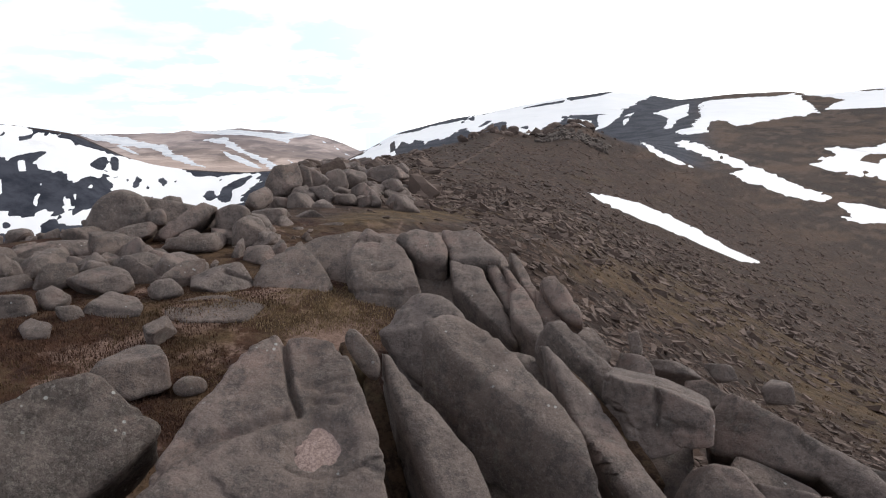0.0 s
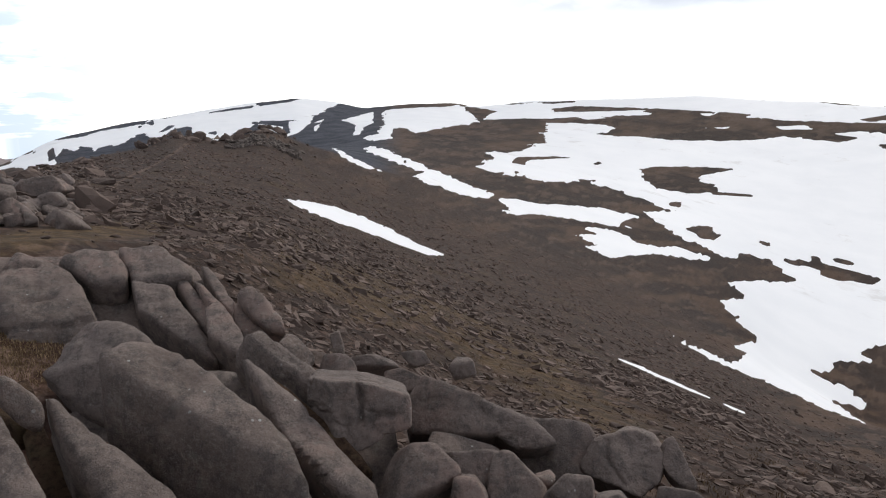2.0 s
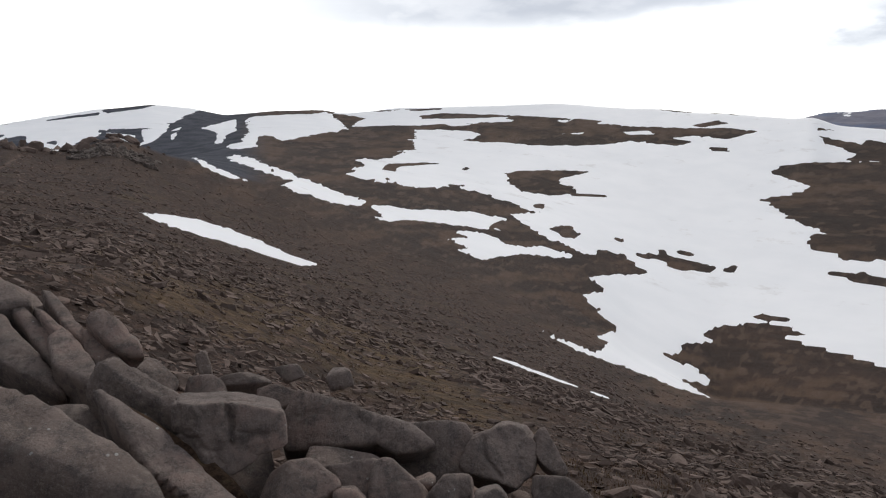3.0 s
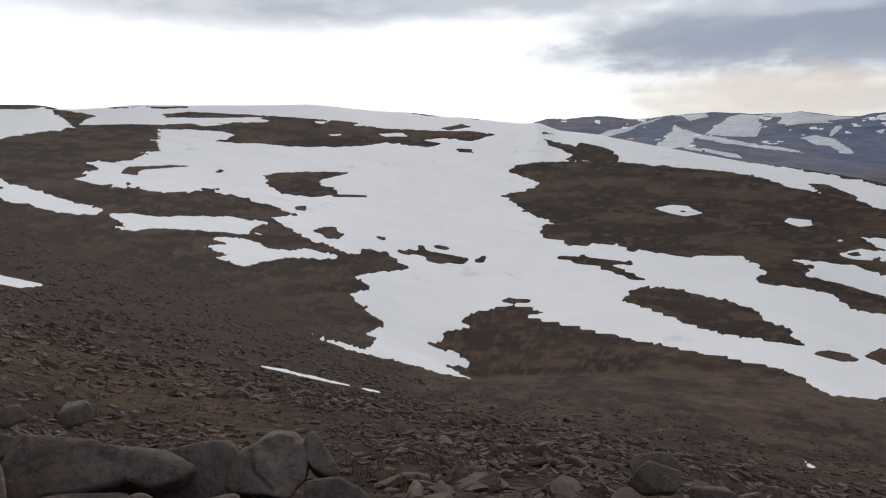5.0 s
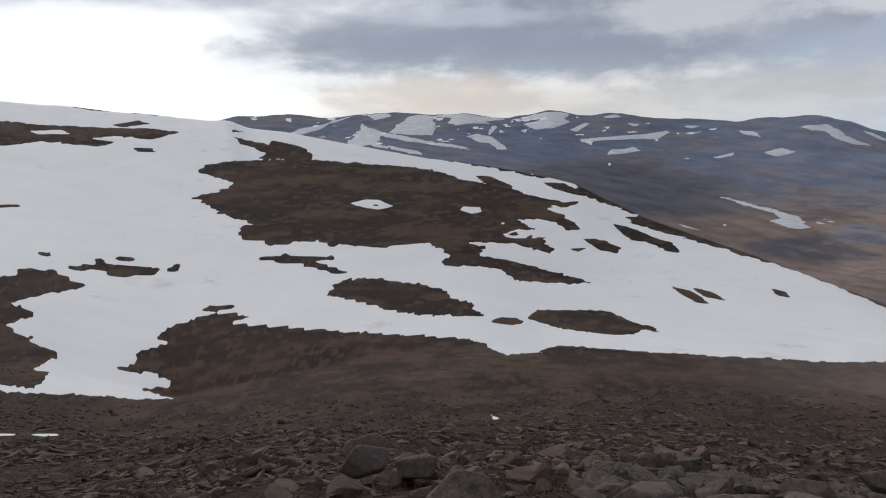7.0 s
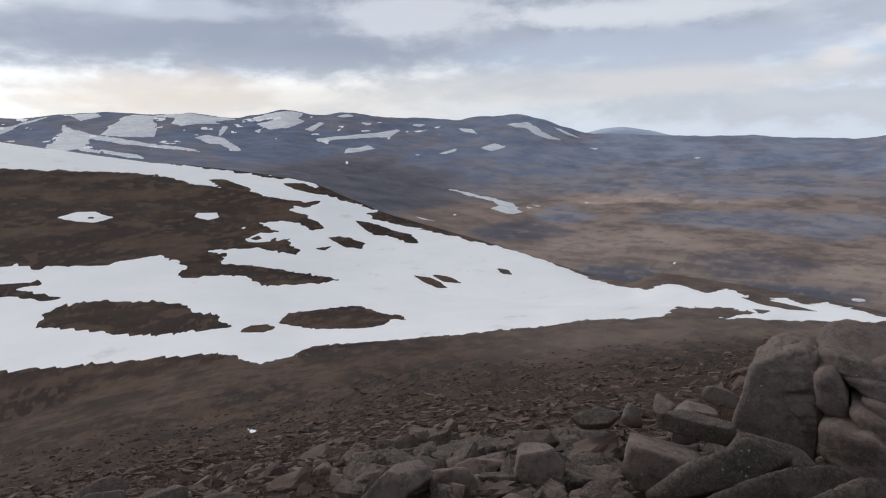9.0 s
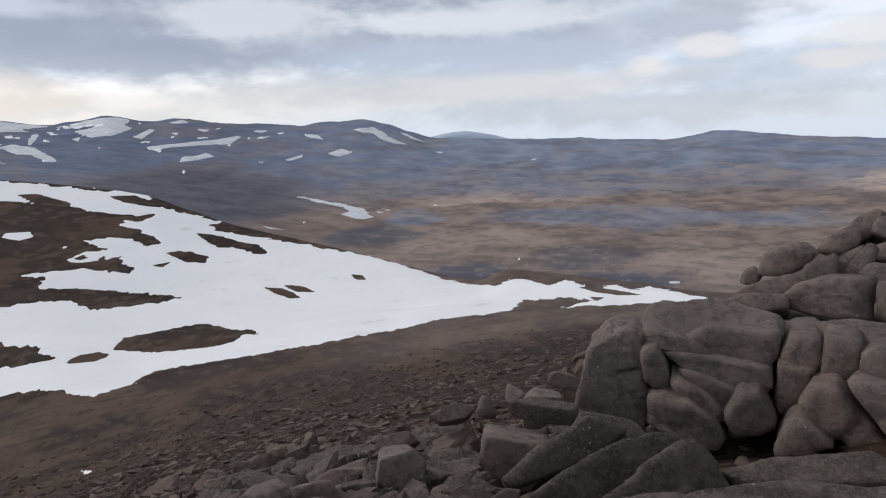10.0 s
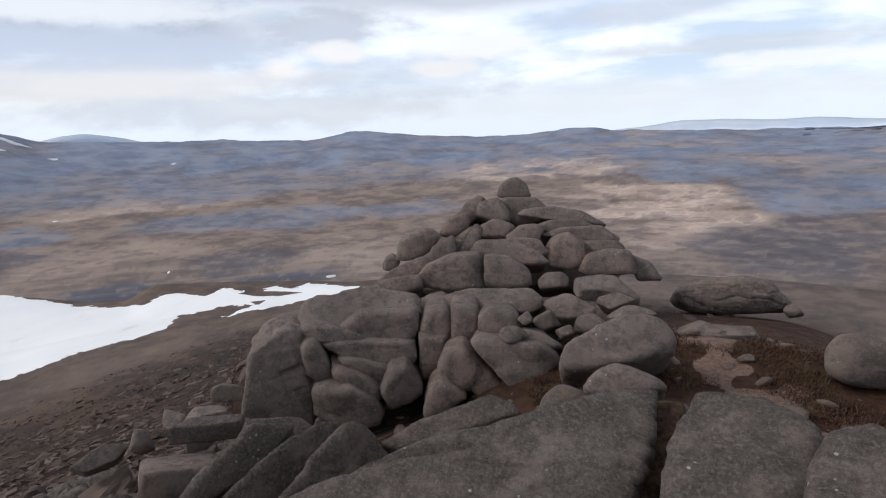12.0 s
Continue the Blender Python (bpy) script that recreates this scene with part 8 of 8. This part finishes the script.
stones("ridge_crags", "dark broken crags standing on the crest of the ridge", 3, 30, 12, scatter(240, 106, 121, 8.4, 14.6, 0.5, 1.9, 1.5, (0.5, 0.9)), CRUSTED, False)
stones("left_ridge_stones", "dark rough stones along the edge of the ridge", 3, 20, 12, scatter(260, 24, 100, -14.5, -1, 0.5, 2.2, 1.8, (0.35, 0.7)), STONE, False)


def ridge_blocks(got):
    """Blocks heaped where the ridge climbs, each a thing of its own on shared meshes."""
    meshes = []
    for k in range(10):
        v, q = stone_shape(8, 24, 200 + k)
        meshes.append(mesh_from("boulder", v * 0.5, q, GRANITE))
    at, size, turn, nrm = got
    m = frames_of(turn, nrm)
    for i in range(len(at)):
        ob = new("boulder", meshes[i % 10])
        ob.matrix_world = Matrix.LocRotScale(Vector(at[i] + nrm[i] * size[i, 2] * 0.15), Matrix(m[i].tolist()), Vector(size[i]))
        tagged(ob, "brown-grey granite block in a heap on the stony ridge", "boulder", "ridge blocks")


ridge_blocks(scatter(130, 17, 42, -13, -3.5, 0.4, 1.15, 1.3, (0.5, 0.9)))
ridge_blocks(scatter(110, 9.3, 13.2, -43, -15.5, 0.25, 0.85, 1.3, (0.4, 0.8)))
stones("slope_stones", "angular grey-brown stones strewn thickly over the slope", 1, 40, 12, scatter(15000, 9, 26, 2, 138, 0.10, 0.55, 1.8, (0.18, 0.48), keep=off_shelf, along=True), STONE, False)
stones("far_slope_stones", "angular grey-brown stones strewn over the far slope", 1, 40, 12, scatter(30000, 19, 140, -8, 66, 0.18, 1.0, 2.1, (0.18, 0.48), keep=off_shelf, along=True), STONE, False)
on_bare = lambda x, y, r, b: ~on_snow(x, y)
stones("hill_stones", "small brown stones on the heathery hillside", 1, 40, 12, scatter(6500, 14, 70, 60, 142, 0.14, 0.85, 2.3, (0.15, 0.45), keep=on_bare, along=True), STONE, False)
stones("tor_foot_rubble", "angular grey-brown rubble heaped at the foot of the tor", 3, 40, 12, scatter(900, 6.0, 11.5, 106, 148, 0.16, 0.6, 1.5, (0.35, 0.75)), CRUSTED, False)
stones("shelf_stones", "small weathered stones on the summit shelf", 3, 12, 10, scatter(260, 9.5, 20, -42, 16, 0.08, 0.5, 2.2), STONE)
stones("tor_stones", "small weathered stones round the foot of the tor", 3, 12, 10, scatter(420, 5.5, 16, 130, 192, 0.06, 0.4, 2.2), STONE)


# ---- heath tufts ----


def tuft_mat():
    m = Mat("dry_heath", 0.9)
    isl = m.n.new("ShaderNodeNewGeometry").outputs["Random Per Island"]
    c = m.mix(isl, (0.062, 0.034, 0.020), (0.150, 0.102, 0.052))
    c = m.mix(m.step(m.noise(0.9, 3), 0.48, 0.62, 0, 0.8), c, (0.092, 0.046, 0.028))
    m.color(c)
    return m.m


def tufts(name, label, count, r0, r1, b0, b1, tall, keep, material=None):
    r = np.exp(rng.uniform(math.log(r0), math.log(r1), count))
    b = np.radians(rng.uniform(b0, b1, count))
    x, y = r * np.sin(b), r * np.cos(b)
    ok = keep(x, y)
    x, y = x[ok], y[ok]
    z = ground_z(x, y)
    vs, qs = [], []
    for px, py, pz in zip(x, y, z):
        for _ in range(11):
            a, h = rng.uniform(0, 2 * math.pi), tall * rng.uniform(0.4, 1.0)
            lean, w = rng.uniform(0.6, 1.8), 0.004 + 0.04 * tall
            ox, oy = px + rng.normal(0, 0.07), py + rng.normal(0, 0.07)
            cx, cy = math.cos(a), math.sin(a)
            k = len(vs)
            vs += [(ox - cy * w, oy + cx * w, pz - 0.03), (ox + cy * w, oy - cx * w, pz - 0.03),
                   (ox + cx * h * lean * 0.4 + cy * w * 0.7, oy + cy * h * lean * 0.4 - cx * w * 0.7, pz + h * 0.6),
                   (ox + cx * h * lean * 0.4 - cy * w * 0.7, oy + cy * h * lean * 0.4 + cx * w * 0.7, pz + h * 0.6),
                   (ox + cx * h * lean, oy + cy * h * lean, pz + h)]
            qs += [(k, k + 1, k + 2, k + 3), (k + 3, k + 2, k + 4)]
    me = bpy.data.meshes.new(name)
    me.from_pydata(vs, [], qs)
    me.materials.append(material or TUFT)
    return tagged(new(name, me), label, "heath", kind="stuff")


def heather_mat():
    m = Mat("dark_heather", 0.9)
    isl = m.n.new("ShaderNodeNewGeometry").outputs["Random Per Island"]
    c = m.mix(isl, (0.050, 0.025, 0.018), (0.120, 0.064, 0.040))
    m.color(m.mix(m.step(m.noise(1.2, 3), 0.5, 0.62, 0, 0.7), c, (0.125, 0.085, 0.045)))
    return m.m


def dry_mat():
    m = Mat("dry_grass", 0.9)
    isl = m.n.new("ShaderNodeNewGeometry").outputs["Random Per Island"]
    m.color(m.mix(isl, (0.150, 0.100, 0.055), (0.300, 0.215, 0.125)))
    return m.m


TUFT, HEATHER, DRY = tuft_mat(), heather_mat(), dry_mat()
mossy = lambda x, y: fbm(x / 1.6, y / 1.6, 3, 51) > -0.02
tufts("shelf_heath", "low dry red-brown heath and moss on the summit shelf", 900, 4.5, 12, -42, 6, 0.025, lambda x, y: fbm(x / 1.6, y / 1.6, 3, 51) > 0.10)
def patchy(b0, b1, r0, r1, seed):
    """Growth that thins out towards the edges of its plot."""
    def keep_(x, y):
        b, r = np.degrees(np.arctan2(x, y)), np.hypot(x, y)
        rim = np.minimum(np.minimum((b - b0) / 6, (b1 - b) / 6), np.minimum((r - r0) / 1.2, (r1 - r) / 1.2))
        return fbm(x / 1.1, y / 1.1, 4, seed) + 0.5 * np.clip(rim, 0, 1) > 0.34
    return keep_


tufts("shelf_heather", "low dark red-brown heather on the summit shelf", 6500, 4.6, 9.6, -46, -15, 0.024, patchy(-46, -15, 4.6, 9.6, 53), HEATHER)
tufts("shelf_grass", "short dry tan grass in the hollow beside the slabs", 3500, 5.8, 9.0, -24, -2, 0.018, patchy(-24, -2, 5.8, 9.0, 55), DRY)
def off_grit(x, y):
    """Heath keeps off the bare grit by the tor."""
    b = np.degrees(np.arctan2(x, y)) % 360
    dip = np.degrees(np.arctan2(ground_z(x, y) - EYE, np.hypot(x, y)))
    bare = np.zeros(len(x), bool)
    for b0, d0, wb, wd in ((180.6, -20.6, 2.4, 1.0), (184.2, -22.8, 3.4, 0.8), (188.0, -24.2, 3.0, 0.8), (180.0, -18.2, 3.0, 0.7)):
        bare |= np.hypot((b - b0) / wb, (dip - d0) / wd) + 0.9 * fbm(x / 0.7, y / 0.7, 3, 57) < 1.0
    return mossy(x, y) & ~bare


tufts("tor_heath", "low dry red-brown heath and moss beside the tor", 7500, 5.2, 11, 165, 195, 0.045, off_grit, HEATHER)
tufts("slope_grass", "sparse olive-brown grass between the stones of the slope", 4000, 7, 30, 8, 140, 0.06, lambda x, y: fbm(x / 5.0, y / 5.0, 3, 41) > 0.08)
